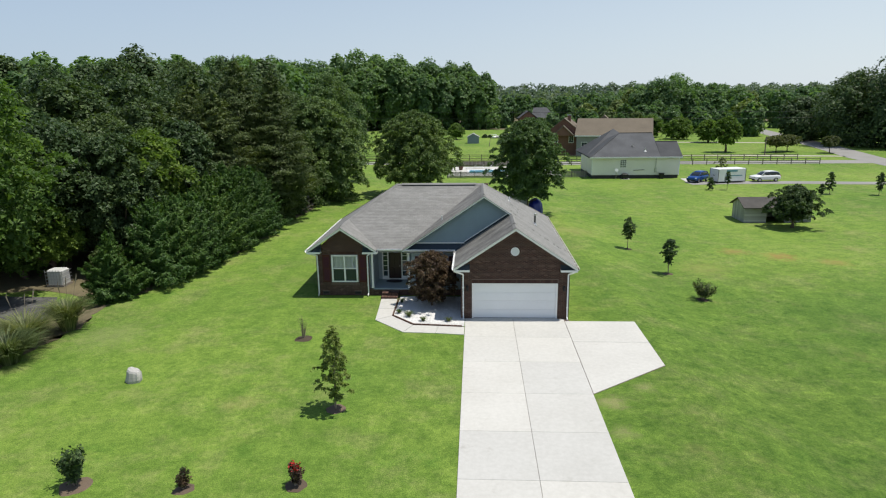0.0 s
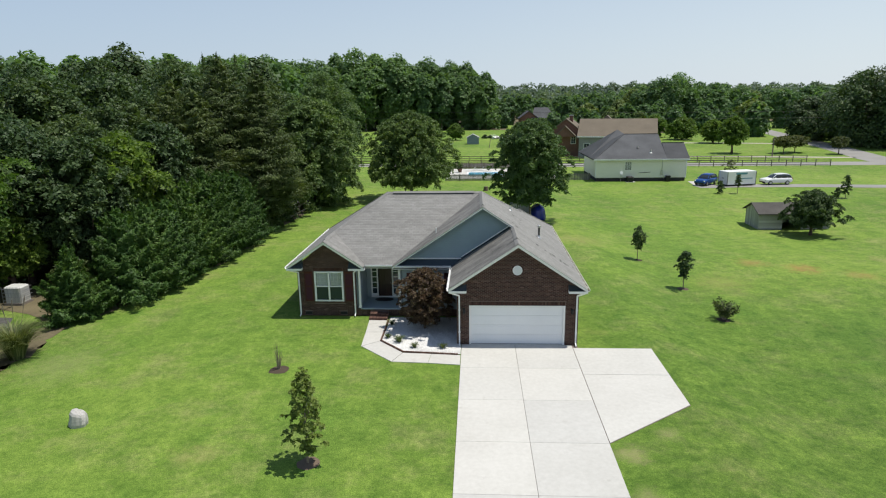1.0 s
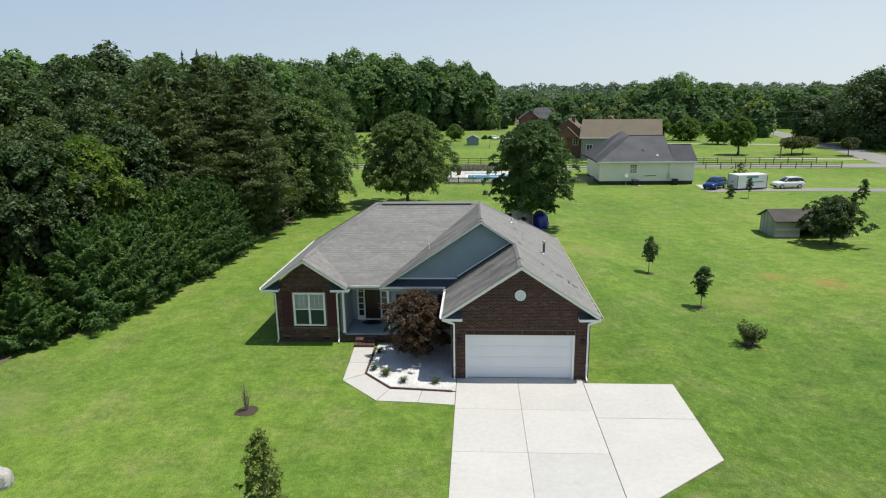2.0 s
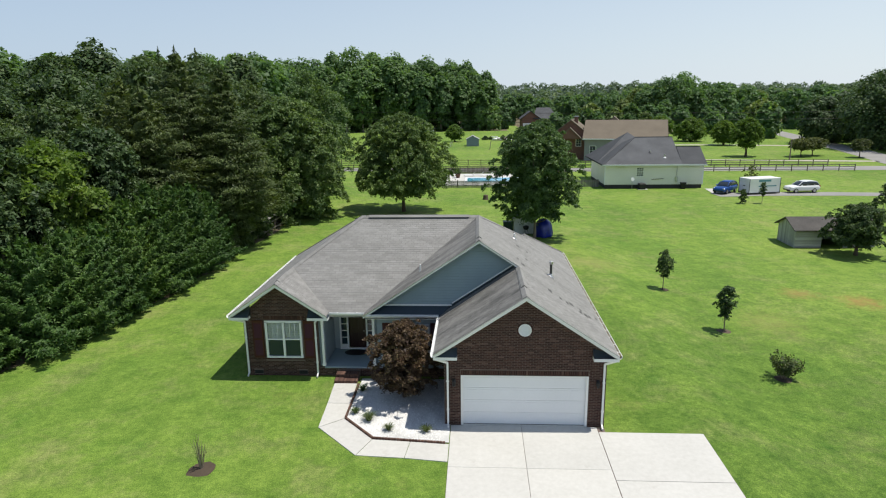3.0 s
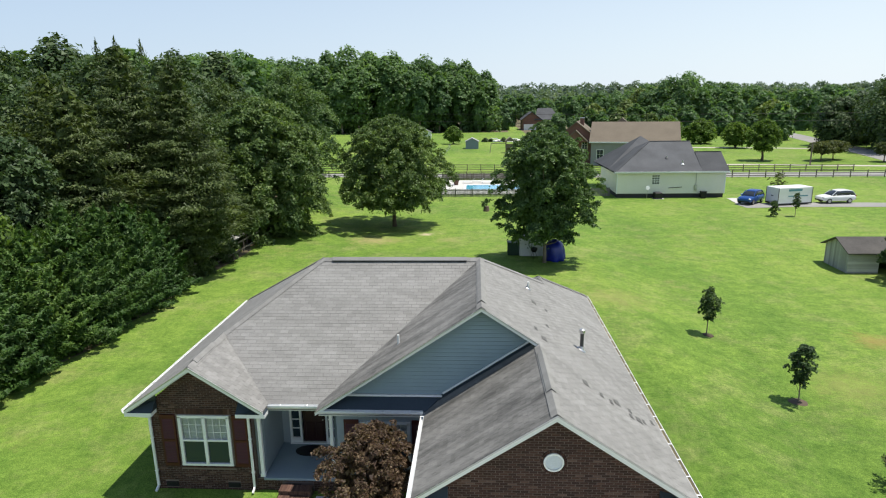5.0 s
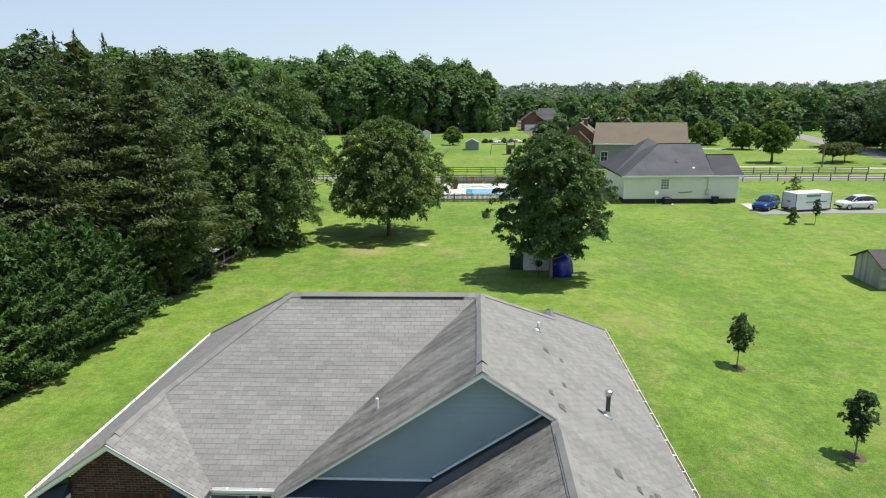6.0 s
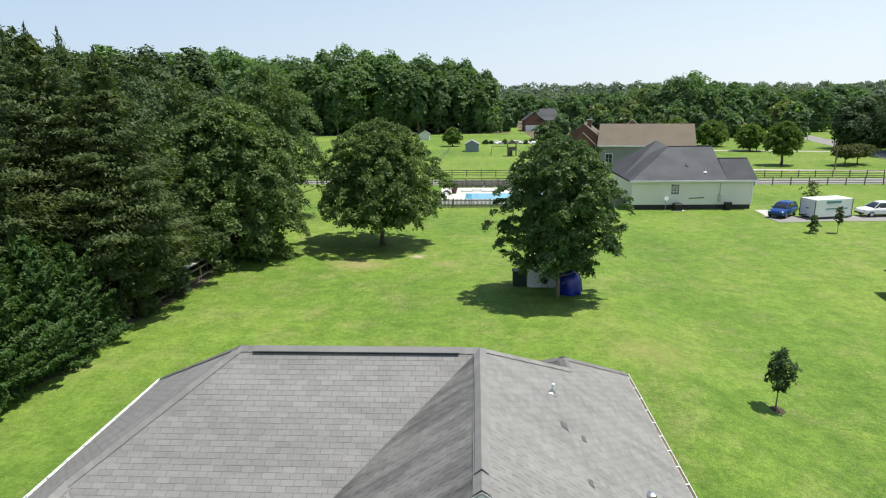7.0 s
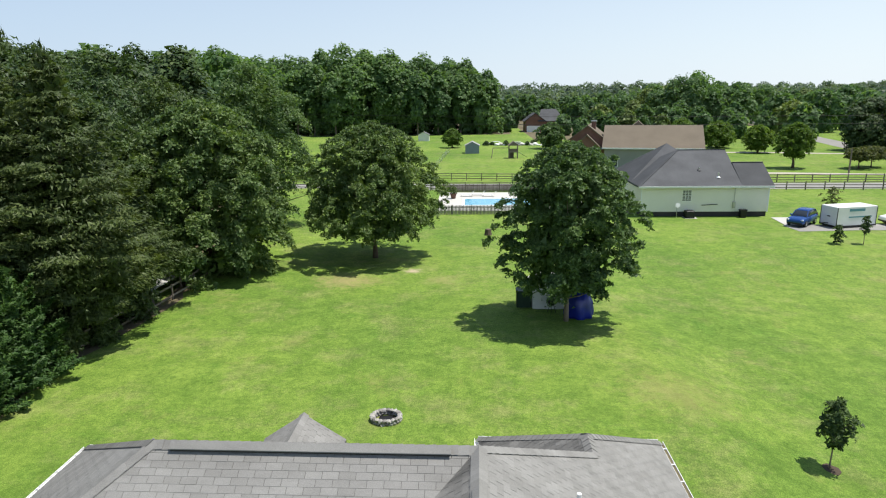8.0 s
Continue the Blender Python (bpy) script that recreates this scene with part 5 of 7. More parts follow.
# broad trees of the west wood, nearest first
WOOD = [(-20.1, 77, 6.1, 13.0, 0.0), (-22.6, 95, 6.0, 15.4, 1.0), (-26.5, 71.5, 5.0, 12.5, 1.5), (-25.6, 51.8, 3.6, 9.4, 1.5), (-26.0, 47.4, 3.8, 9.2, 1.2),
        (-27.2, 44.4, 3.5, 9.0, 1.2), (-33.0, 41.0, 3.6, 8.4, 0.8), (-30.6, 34.6, 4.9, 11.5, 3.1), (-31.5, 43.5, 4.8, 10.8, 1.5), (-31, 50, 5.0, 11.2, 1.5), (-31.5, 57, 5.0, 12, 2.0),
        (-32, 64.5, 5.2, 13, 2.0), (-30, 79, 5.6, 14.5, 2.0), (-28.5, 88, 5.6, 14.6, 2.0), (-38.5, 40, 5.2, 11.4, 2.4), (-38.5, 48, 5.4, 12, 2.4), (-39, 57, 5.6, 13, 3), (-39, 68, 6, 14, 3), (-37, 80, 6, 15.5, 3),
        (-36, 93, 6.2, 16.5, 3), (-45, 35, 5.5, 12.5, 3), (-47, 44, 6, 13, 3), (-47, 55, 6, 14, 3), (-47, 67, 6.2, 15, 3), (-47, 80, 6.5, 16.5, 3), (-45, 95, 6.5, 17.5, 3), (-40, 29, 5, 14.5, 2.5), (-30.7, 40.9, 2.2, 4.6, 1.5)]
for i, (x, y, R, H, z0) in enumerate(WOOD):
    near = x > -33.5
    broad_tree("oak" if i % 3 else "maple", x, y, R, H * (0.90 if i > 7 else 1.0), z0, LEAF_SHADE if i < 2 else LEAF_BRIGHT if i in (4, 6, 7, 14, 27) else LEAF_OAK, 100 + i, "leafy green tree in the roadside wood", (64000 if i == 0 else 34000 if x > -28 else 24000) if near else 13000, 0.26 if near else 0.40, (320 if i == 0 else 200) if near else 130, 0.22, group="west wood", bark=PALE_BARK if i == 4 else BARK, limbs=22 if i == 4 else 9, bumps=0.12 if i == 0 else 0.26, fat=(0.5, 1.05), under=0.06 if i == 0 else 0.3, hollow=0.65 if i == 4 else 0.5, fill=0.02 if i == 4 else 0.06)
# scrub under the fence line
for i, (x, y, R, H) in enumerate(((-21.0, 60.6, 1.3, 2.4), (-20.0, 62.6, 0.9, 1.3), (-20.3, 66.3, 1.6, 3.6), (-21.6, 64.0, 1.4, 2.2), (-26.2, 40.6, 1.4, 2.6))):
    broad_tree("bush", x, y, R, H, 0.0, (LEAF_CEDAR, LEAF_OAK, LEAF_CEDAR, LEAF_BRIGHT)[i % 4], 160 + i, "loose green scrub bush along the wood's edge", 6500, 0.15, 60, 0.05, group="scrub bushes", category="bush", under=0.1, limbs=3)

# young trees on the lawn
def sapling(x, y, R, H, z0, seed, label, leaf=LEAF_OAK, n=900, size=0.15, k=30, rad=0.035, group="young lawn trees", ring=True, name="young_tree", wide_at=0.4, bumps=0.42, fat=(0.3, 0.75), under=0.5):
    t = broad_tree(name, x, y, R, H, z0, leaf, seed, label, n, size, k, rad, group=group, bark=PALE_BARK, bumps=bumps, limbs=10, wide_at=wide_at, under=under, fat=fat, fill=0.02, hollow=0.8)
    if ring:
        gz = ground_z(x, y)
        rng = np.random.default_rng(seed)
        g = Geo().lump((x, y, gz - 0.02), (0.42, 0.42, 0.07), seed, 2, 0.12)
        solid("mulch_ring", g, MULCH, "ring of brown mulch round a young tree", "mulch", group="mulch rings")
    return t


sapling(-5.75, 22.3, 0.72, 3.1, 0.5, 201, "young leafy tree with bright green shoots in mulch", LEAF_LIME, 3800, 0.12, 130, 0.04, wide_at=0.22, bumps=0.45, fat=(0.24, 0.5))
sapling(13.55, 53.3, 0.68, 2.0, 0.9, 202, "young round-headed lawn tree on a thin stem", LEAF_OAK, 2600, 0.13, 64)
sapling(14.75, 45.5, 0.62, 1.95, 0.85, 203, "young round-headed lawn tree on a thin stem", LEAF_OAK, 2600, 0.13, 64)
sapling(48.7, 85.4, 0.68, 2.5, 0.6, 204, "young lawn tree with an upright crown", LEAF_OAK, 1500, 0.18, 28, ring=False)
sapling(54.5, 84.2, 0.68, 2.5, 0.6, 205, "young lawn tree with an upright crown", LEAF_OAK, 1500, 0.18, 28, ring=False)
sapling(34.3, 90, 0.62, 1.8, 0.1, 206, "small bushy lawn tree", LEAF_OAK, 900, 0.18, 28, ring=False)
sapling(36.7, 90, 0.5, 1.7, 1.0, 207, "thin young lawn tree", LEAF_OAK, 700, 0.18, 24, ring=False)
sapling(41.0, 103.5, 1.15, 2.6, 0.9, 208, "small sparse olive-green tree beside the parked trailer", LEAF_BRONZE, 900, 0.18, 50, ring=False)
sapling(46.8, 84.0, 0.55, 1.4, 0.3, 209, "small bushy lawn tree", LEAF_OAK, 900, 0.18, 20, ring=False)
broad_tree("apple_tree", 34.0, 65.6, 2.65, 3.6, 1.0, LEAF_OAK, 210, "spreading low fruit tree beside a small barn", 30000, 0.17, 170, 0.16, wide_at=0.3, under=0.2, bumps=0.32, fat=(0.45, 0.95))

# shrubs
def shrub(name, x, y, R, H, seed, label, leaf, n=1200, size=0.13, tips=None, mulch=0.55):
    rng = np.random.default_rng(seed)
    gz = ground_z(x, y)
    t = thing(name, (x, y, gz), label, "shrub")
    pos, nor = [], []
    for k in range(16):
        a = k * 2.4 + rng.uniform(-0.3, 0.3)
        rr = R * rng.uniform(0.35, 1.0)
        tip = (x + math.cos(a) * rr, y + math.sin(a) * rr, gz + H * rng.uniform(0.6, 1.0) * (1.1 - 0.35 * rr / R))
        m = (x + math.cos(a) * rr * 0.45, y + math.sin(a) * rr * 0.45, gz + (tip[2] - gz) * 0.5)
        part("stem", Geo().tube([(x + math.cos(a) * 0.04, y + math.sin(a) * 0.04, gz - 0.03), m, tip], [0.014, 0.01, 0.004], 5), PALE_BARK, t)
        for j in range(n // 16):
            u = rng.uniform(0.3, 1.03)
            q = np.array(m) + (np.array(tip) - np.array(m)) * (u * 2 - 1) if u > 0.5 else np.array((x, y, gz)) + (np.array(m) - np.array((x, y, gz))) * u * 2
            pos.append(q + rng.normal(0, 0.07 * (R + 0.3), 3))
            nor.append((math.cos(a) * 0.6, math.sin(a) * 0.6, 0.7))
    pos, nor = np.array(pos), np.array(nor)
    v, f = leaves(rng, pos, nor + rng.normal(0, 0.5, nor.shape), size * rng.uniform(0.6, 1.4, len(pos)))
    quick_mesh("foliage", v, f, leaf, t)
    if tips is not None:
        top = pos[pos[:, 2] > gz + H * 0.62]
        top = top[rng.choice(len(top), min(len(top), 110), replace=False)] + np.array([0, 0, 0.06])
        v, f = leaves(rng, top, rng.normal(0, 0.5, top.shape) + np.array([0, 0, 1]), size * 0.9 * np.ones(len(top)), 0.8)
        quick_mesh("flowers", v, f, tips, t, "red flower heads")
    if mulch:
        solid("mulch_ring", Geo().lump((x, y, gz - 0.02), (mulch, mulch, 0.07), seed, 2, 0.12), MULCH, "ring of brown mulch round a shrub", "mulch", group="mulch rings")
    return t


shrub("flowering_shrub", -5.92, 17.2, 0.30, 0.88, 301, "small red-flowering crape myrtle in a mulch ring", LEAF_RED, 1000, 0.10, LEAF_FLOWER, 0.4)
shrub("flowering_shrub", -9.58, 16.9, 0.26, 0.8, 302, "small bronze-leaved crape myrtle in a mulch ring", LEAF_RED, 800, 0.09, LEAF_BRONZE, 0.36)
shrub("shrub", -13.3, 16.95, 0.62, 1.55, 303, "loose green feathery shrub in a mulch ring", LEAF_OAK, 1900, 0.12, None, 0.55)
shrub("shrub", 15.15, 39.3, 0.85, 1.45, 304, "vase-shaped olive-green shrub on the lawn", LEAF_BRONZE, 1500, 0.13, None, 0.45)
shrub("shrub", -9.19, 29.8, 0.26, 1.5, 305, "thin bare twiggy shrub in a mulch ring", LEAF_BRONZE, 96, 0.06, None, 0.5)

# dark red maple by the porch
def red_maple():
    rng = np.random.default_rng(401)
    x, y = -2.7, 35.2
    t = thing("red_maple", (x, y, 0.04), "dark red laceleaf maple in the white stone bed", "tree")
    tri, cen = leaf_crown(rng, (x, y), 1.65, 3.05, 0.42, 300, 50000, 0.078, wide_at=0.48, under=0.35, bumps=0.24, fat=(0.4, 0.9), hollow=0.65, loose=0.75, fill=0.03)
    wood_parts(rng, (x, y, 0.04), 1.8, 0.07, cen[::12], BARK, t)
    tri_mesh("crown", tri, LEAF_RED, t)


red_maple()


def tuft(x, y, R, H, seed, label, leaf, n=260, name="grass_clump", wide=0.018, z=None, group="", plumes=0):
    """Arching grass blades from one root."""
    rng = np.random.default_rng(seed)
    gz = ground_z(x, y) if z is None else z
    t = thing(name, (x, y, gz), label, "ornamental grass", group)
    V, F = [], []
    for k in range(n):
        a = rng.uniform(0, math.tau)
        r0, rr, h = rng.uniform(0, 0.25) * R, R * rng.uniform(0.35, 1.05), H * rng.uniform(0.55, 1.0)
        s = np.array([-math.sin(a), math.cos(a), 0]) * wide * rng.uniform(0.7, 1.4)
        o = len(V)
        for u in (0, 0.4, 0.75, 1.0):
            r = r0 + rr * u ** 1.6
            z = gz + h * (1.55 * u - 0.75 * u * u)
            c = np.array([x + math.cos(a) * r, y + math.sin(a) * r, z])
            V += [c - s * (1 - u * 0.8), c + s * (1 - u * 0.8)]
        for i in range(3):
            F.append((o + 2 * i, o + 2 * i + 1, o + 2 * i + 3, o + 2 * i + 2))
    tagged(quick_mesh("blade_tuft", np.array(V), np.array(F), leaf, t), kind="stuff")
    if plumes:
        for k in range(plumes):
            a, r = rng.uniform(0, math.tau), rng.uniform(0.2, 0.7) * R
            tip = Vector((x + math.cos(a) * r, y + math.sin(a) * r, gz + H * rng.uniform(1.15, 1.4)))
            part("plume", Geo().tube([(x, y, gz), tip * 0.8 + Vector((x, y, gz)) * 0.2, tip, tip + Vector((0.05, 0, 0.22))], [0.006, 0.006, 0.035, 0.004], 5), PALE_BARK, t)
    return t


for i, (x, y, R, H) in enumerate(((-22.9, 26.4, 1.6, 1.9), (-23.5, 28.4, 1.7, 2.1), (-22.9, 30.8, 1.4, 2.2), (-24.2, 24.6, 1.5, 1.8), (-25.0, 27.0, 1.5, 1.9))):
    tuft(x, y, R, H, 420 + i, "arching grey-green pampas grass clump", LEAF_GRASS, 1100, "pampas_grass", 0.026, group="pampas grass row", plumes=3)
for i, (x, y, R) in enumerate(((-3.9, 33.2, 0.36), (-3.0, 32.5, 0.26), (-1.55, 32.45, 0.26), (-4.55, 33.75, 0.24), (-4.6, 35.7, 0.28))):
    tuft(x, y, R, R * 1.15, 440 + i, "small green clump of bed grass among white stones", LEAF_OAK if i > 2 else LEAF_GRASS, 150, "border_plant", 0.014, 0.045, "bed plants")

# ---- neighbouring houses, yards and fences ----
def roof_slab(g, pts, t=0.18):
    """Notes a sloping slab; roof_parts() builds them."""
    g.append((pts, t))


def roof_parts(name, slabs, mat, parent, label=""):
    """Each roof slope a mesh: the first is the roof, the others are its parts."""
    first = None
    for pts, t in slabs:
        g = Geo().prism(pts, (0, 0, -t))
        if first is None:
            first = part(name, g, mat, parent, label)
        else:
            part("roof_slope", g, mat, first if parent.parent is None else parent)
    return first


def box_window(parent, x0, x1, z0, z1, y, bars=(3, 3)):
    w = part("window", Geo().box(x0 - 0.1, x1 + 0.1, y - 0.019, y + 0.02, z0 - 0.1, z1 + 0.1), WHITE, parent, "white framed window")
    part("pane", Geo().box(x0, x1, y - 0.032, y - 0.019, z0, z1), GLASS, w)
    for i in range(1, bars[0]):
        x = x0 + (x1 - x0) * i / bars[0]
        part("glazing_bar", Geo().box(x - 0.02, x + 0.02, y - 0.044, y - 0.032, z0, z1), WHITE, w)
    for i in range(1, bars[1]):
        z = z0 + (z1 - z0) * i / bars[1]
        part("glazing_bar", Geo().box(x0, x1, y - 0.042, y - 0.032, z - 0.02, z + 0.02), WHITE, w)


cream = thing("house", (27, 109, -1), "cream-sided single-storey house with charcoal hip roof", "house")
part("wall", Geo().box(19.7, 34.1, 104.0, 115.2, -0.45, 2.6), CREAM, cream, "cream lap siding")
for k in range(17):
    z = -0.4 + k * 0.175
    part("siding_board", Geo().prism([(19.68, 104.0, z), (19.68, 103.96, z), (19.68, 103.99, z + 0.17), (19.68, 104.0, z + 0.17)], (14.44, 0, 0)), CREAM, cream)
part("foundation", Geo().box(19.75, 34.05, 104.03, 115.1, -1.4, -0.45), FOUND, cream, "dark block foundation")
for x in (34.06, 19.6):
    part("corner_board", Geo().box(x, x + 0.14, 103.93, 104.05, -0.45, 2.6), WHITE, cream)
ez = 2.62
croof = []
RZ, RX0, RX1 = 6.3, 25.2, 30.9
roof_slab(croof, [(19.2, 103.5, ez), (RX1, 103.5, ez), (RX1, 109.6, RZ), (RX0, 109.6, RZ)])
roof_slab(croof, [(19.2, 103.5, ez), (RX0, 109.6, RZ), (19.2, 115.7, ez)])
roof_slab(croof, [(19.2, 115.7, ez), (RX0, 109.6, RZ), (RX1, 109.6, RZ), (RX1, 115.7, ez)])
# the higher hip of the back wing
PEAK = (24.9, 113.2, 6.85)
roof_slab(croof, [(19.2, 107.6, ez), (RX1, 107.6, ez), PEAK])
roof_slab(croof, [(RX1, 107.6, ez), (RX1, 118.8, ez), PEAK])
roof_slab(croof, [(RX1, 118.8, ez), (19.2, 118.8, ez), PEAK])
roof_slab(croof, [(19.2, 118.8, ez), (19.2, 107.6, ez), PEAK])
cr = roof_parts("roof", croof, DARK_ROOF, cream, "charcoal shingle hip roof")
g = []
roof_slab(g, [(RX1, 103.5, ez), (34.5, 103.5, ez), (34.5, 107.2, 4.97), (RX1, 107.2, 4.97)])
roof_slab(g, [(RX1, 107.2, 4.97), (34.5, 107.2, 4.97), (34.5, 111, ez), (RX1, 111, ez)])
roof_parts("wing_roof", g, DARK_ROOF, cr)
part("gable_end", Geo().prism([(30.78, 104, ez), (30.78, 115.2, ez), (30.78, 109.6, 6.15)], (0.1, 0, 0)).prism([(33.98, 104, ez), (33.98, 110.6, ez), (33.98, 107.2, 4.8)], (0.1, 0, 0)), CREAM, cream)
part("ridge_cap", Geo().beam((RX0, 109.6, RZ + 0.01), (RX1, 109.6, RZ + 0.01), 0.28, 0.04).beam((19.2, 103.5, 2.64), (RX0, 109.6, RZ + 0.01), 0.28, 0.04).beam((RX1, 107.2, 4.98), (34.5, 107.2, 4.98), 0.28, 0.04), DARK_ROOF, cr)
part("fascia", Geo().box(19.15, 34.5, 103.42, 103.5, 2.42, 2.62), WHITE, cream, "white gutter board")
box_window(cream, 24.4, 25.35, 0.85, 2.1, 104.0, (3, 4))
for x, y, mat, h in ((28.6, 104.9, PVC, 0.55), (26.75, 106.1, FLUE, 0.3)):
    z = ez + (y - 103.5) * 0.603
    part("vent_pipe", Geo().tube([(x, y, z - 0.1), (x, y, z + h)], 0.09, 8), GALV, cream)
    part("pipe_boot", Geo().tube([(x, y, z - 0.05), (x, y, z + 0.14)], [0.28, 0.1], 8), mat, cream)
part("meter_box", Geo().box(30.1, 30.45, 103.8, 103.95, 0.0, 0.75, 0.03), GALV, cream, "grey electric meter box")
part("conduit", Geo().tube([(30.28, 103.9, 0.75), (30.28, 103.9, 2.5)], 0.04, 6), GALV, cream)
part("pipe", Geo().tube([(26.6, 103.85, 0.35), (28.4, 103.85, 0.45)], 0.04, 6), BLACK, cream)
dish = thing("satellite_dish", (23.6, 103.2, -1), "small white satellite dish on a post", "satellite dish")
part("post", Geo().tube([(23.6, 103.2, -1.1), (23.6, 103.2, 0.4)], 0.035, 6), GALV, dish)
part("reflector", Geo().loft([[(23.6 + r * math.cos(a), 103.1 - d + 0.25 * r * math.sin(a), 0.5 + r * math.sin(a)) for a in [k * math.tau / 14 for k in range(14)]] for r, d in ((0.04, 0.0), (0.17, 0.03), (0.27, 0.09), (0.28, 0.10))]), PVC, dish)
acu = thing("air_conditioner", (25.5, 103.1, -1), "dark outdoor air conditioner unit on a pale pad", "air conditioner")
part("casing", Geo().box(25.0, 26.0, 102.6, 103.5, -1.0, -0.12, 0.06), BLACK, acu)
part("base_pad", Geo().box(24.9, 26.3, 102.45, 103.6, -1.05, -0.97), CONCRETE, acu)
part("grille", Geo().box(25.06, 25.94, 102.57, 102.6, -0.9, -0.25), BLACK, acu)
part("fan_guard", Geo().tube([(25.5, 103.05, -0.12), (25.5, 103.05, -0.07)], [0.36, 0.34], 16), BLACK, acu)
acu.location.x -= 0.5
solid("garbage_can", Geo().loft([[(31.1 + sx * r, 103.2 + sy * r * 0.8, z) for sx, sy in ((-1, -1), (1, -1), (1, 1), (-1, 1))] for r, z in ((0.28, -1.02), (0.36, -0.15), (0.4, -0.12), (0.38, -0.04))]), BLACK, "dark plastic bin against the cream house", "bin")

tan = thing("house", (31, 150, -1), "brown-roofed house with grey walls and brick wing", "house")
part("wall", Geo().box(24.4, 41.0, 143.6, 156.5, -1.6, 3.9), worn("plain_grey_siding", (0.27, 0.275, 0.27), 0.6, 0.12, 40, 0.7), tan, "grey lap siding")
tr_ = []
roof_slab(tr_, [(24.0, 142.9, 3.85), (41.4, 142.9, 3.85), (41.4, 150, 7.55), (24.0, 150, 7.55)])
roof_slab(tr_, [(24.0, 150, 7.55), (41.4, 150, 7.55), (41.4, 157.1, 3.85), (24.0, 157.1, 3.85)])
roof_parts("roof", tr_, TAN_ROOF, tan, "wide tan-brown shingle roof")
part("fascia", Geo().box(24.0, 41.4, 142.82, 142.9, 3.62, 3.85), WHITE, tan)
part("gable_end", Geo().prism([(40.9, 143.6, 3.8), (40.9, 156.4, 3.8), (40.9, 150, 7.3)], (0.1, 0, 0)), RED_BRICK_FAR, tan)
part("dormer", Geo().prism([(28.6, 151.0, 7.0), (31.6, 151.0, 7.0), (30.1, 151.0, 8.3)], (0, 4, 0)), TAN_ROOF, tan)
part("brick_wing", Geo().box(17.9, 24.3, 146.5, 156, -1.6, 5.2).prism([(17.9, 146.5, 5.2), (24.3, 146.5, 5.2), (21.1, 146.5, 7.6)], (0, 9.5, 0)), RED_BRICK_FAR, tan, "red-brown brick wing")
g = []
roof_slab(g, [(17.5, 146.1, 4.95), (21.1, 146.1, 7.75), (21.1, 156.4, 7.75), (17.5, 156.4, 4.95)], 0.22)
roof_slab(g, [(21.1, 146.1, 7.75), (24.7, 146.1, 4.95), (24.7, 156.4, 4.95), (21.1, 156.4, 7.75)], 0.22)
roof_parts("wing_roof", g, TAN_ROOF, tan)
part("porch_gable", Geo().prism([(18.6, 145.2, 3.6), (23.6, 145.2, 3.6), (21.1, 145.2, 5.9)], (0, 1.3, 0)), RED_BRICK_FAR, tan)
g = []
roof_slab(g, [(18.2, 144.9, 3.4), (21.1, 144.9, 6.1), (21.1, 146.6, 6.1), (18.2, 146.6, 3.4)], 0.25)
roof_slab(g, [(21.1, 144.9, 6.1), (24.0, 144.9, 3.4), (24.0, 146.6, 3.4), (21.1, 146.6, 6.1)], 0.25)
roof_parts("porch_roof", g, TAN_ROOF, tan)
part("chimney", Geo().box(21.6, 22.4, 149, 149.9, 5.5, 8.3, 0.06), RED_BRICK_FAR, tan, "red brick chimney")
part("chimney_cap", Geo().box(21.5, 22.5, 148.9, 150.0, 8.3, 8.45), GALV, tan)
box_window(tan, 22.4, 23.4, 2.0, 3.6, 146.5, (2, 3))
box_window(tan, 18.7, 19.7, 2.0, 3.6, 146.5, (2, 3))
box_window(tan, 25.6, 26.8, 0.4, 2.2, 143.6, (2, 2))
tan.rotation_euler = (0, 0, radians(-14))
tan.location.x, tan.location.y = 31.6, 150.2

brickh = thing("house", (18, 209, -1), "far brick house with grey roof and white garage door", "house")
part("wall", Geo().box(12.4, 25.0, 205.5, 215, -1.6, 4.4), RED_BRICK_FAR, brickh, "red-brown brick wall")
part("gable_end", Geo().prism([(12.4, 205.4, 4.4), (19.0, 205.4, 4.4), (15.6, 205.4, 7.6)], (0, 0.3, 0)), RED_BRICK_FAR, brickh)
g = []
roof_slab(g, [(11.9, 204.9, 4.2), (15.6, 204.9, 7.9), (15.6, 215, 7.9), (11.9, 215, 4.2)], 0.25)
roof_slab(g, [(15.6, 204.9, 7.9), (19.4, 204.9, 4.2), (19.4, 215, 4.2), (15.6, 215, 7.9)], 0.25)
roof_slab(g, [(16.5, 205, 4.3), (25.6, 205, 4.3), (23.0, 210.4, 9.4), (18.0, 210.4, 9.4)], 0.25)
roof_slab(g, [(25.6, 205, 4.3), (25.6, 215.6, 4.3), (23.0, 210.4, 9.4)], 0.25)
roof_parts("roof", g, DARK_ROOF, brickh, "grey hip roof with a front gable")
part("garage_door", Geo().box(12.9, 17.3, 205.3, 205.42, -1.2, 2.2), WHITE, brickh, "white garage door")
box_window(brickh, 20.5, 22.0, 0.5, 2.4, 205.5, (2, 2))
brickh.location = (27.6, 296.6, -1.4)
brickh.scale = (1.25, 1.25, 0.93)


far_home = thing("house", (186, 366, -1), "far low house with a grey roof among trees", "house")
part("wall", Geo().box(176, 196, 362, 371, -2, 5.6), worn("far_tan_siding", (0.42, 0.38, 0.32), 0.7, 0.12), far_home)
g = []
roof_slab(g, [(175, 361, 5.4), (197, 361, 5.4), (193, 366.5, 9.6), (179, 366.5, 9.6)], 0.25)
roof_slab(g, [(197, 361, 5.4), (197, 372, 5.4), (193, 366.5, 9.6)], 0.25)
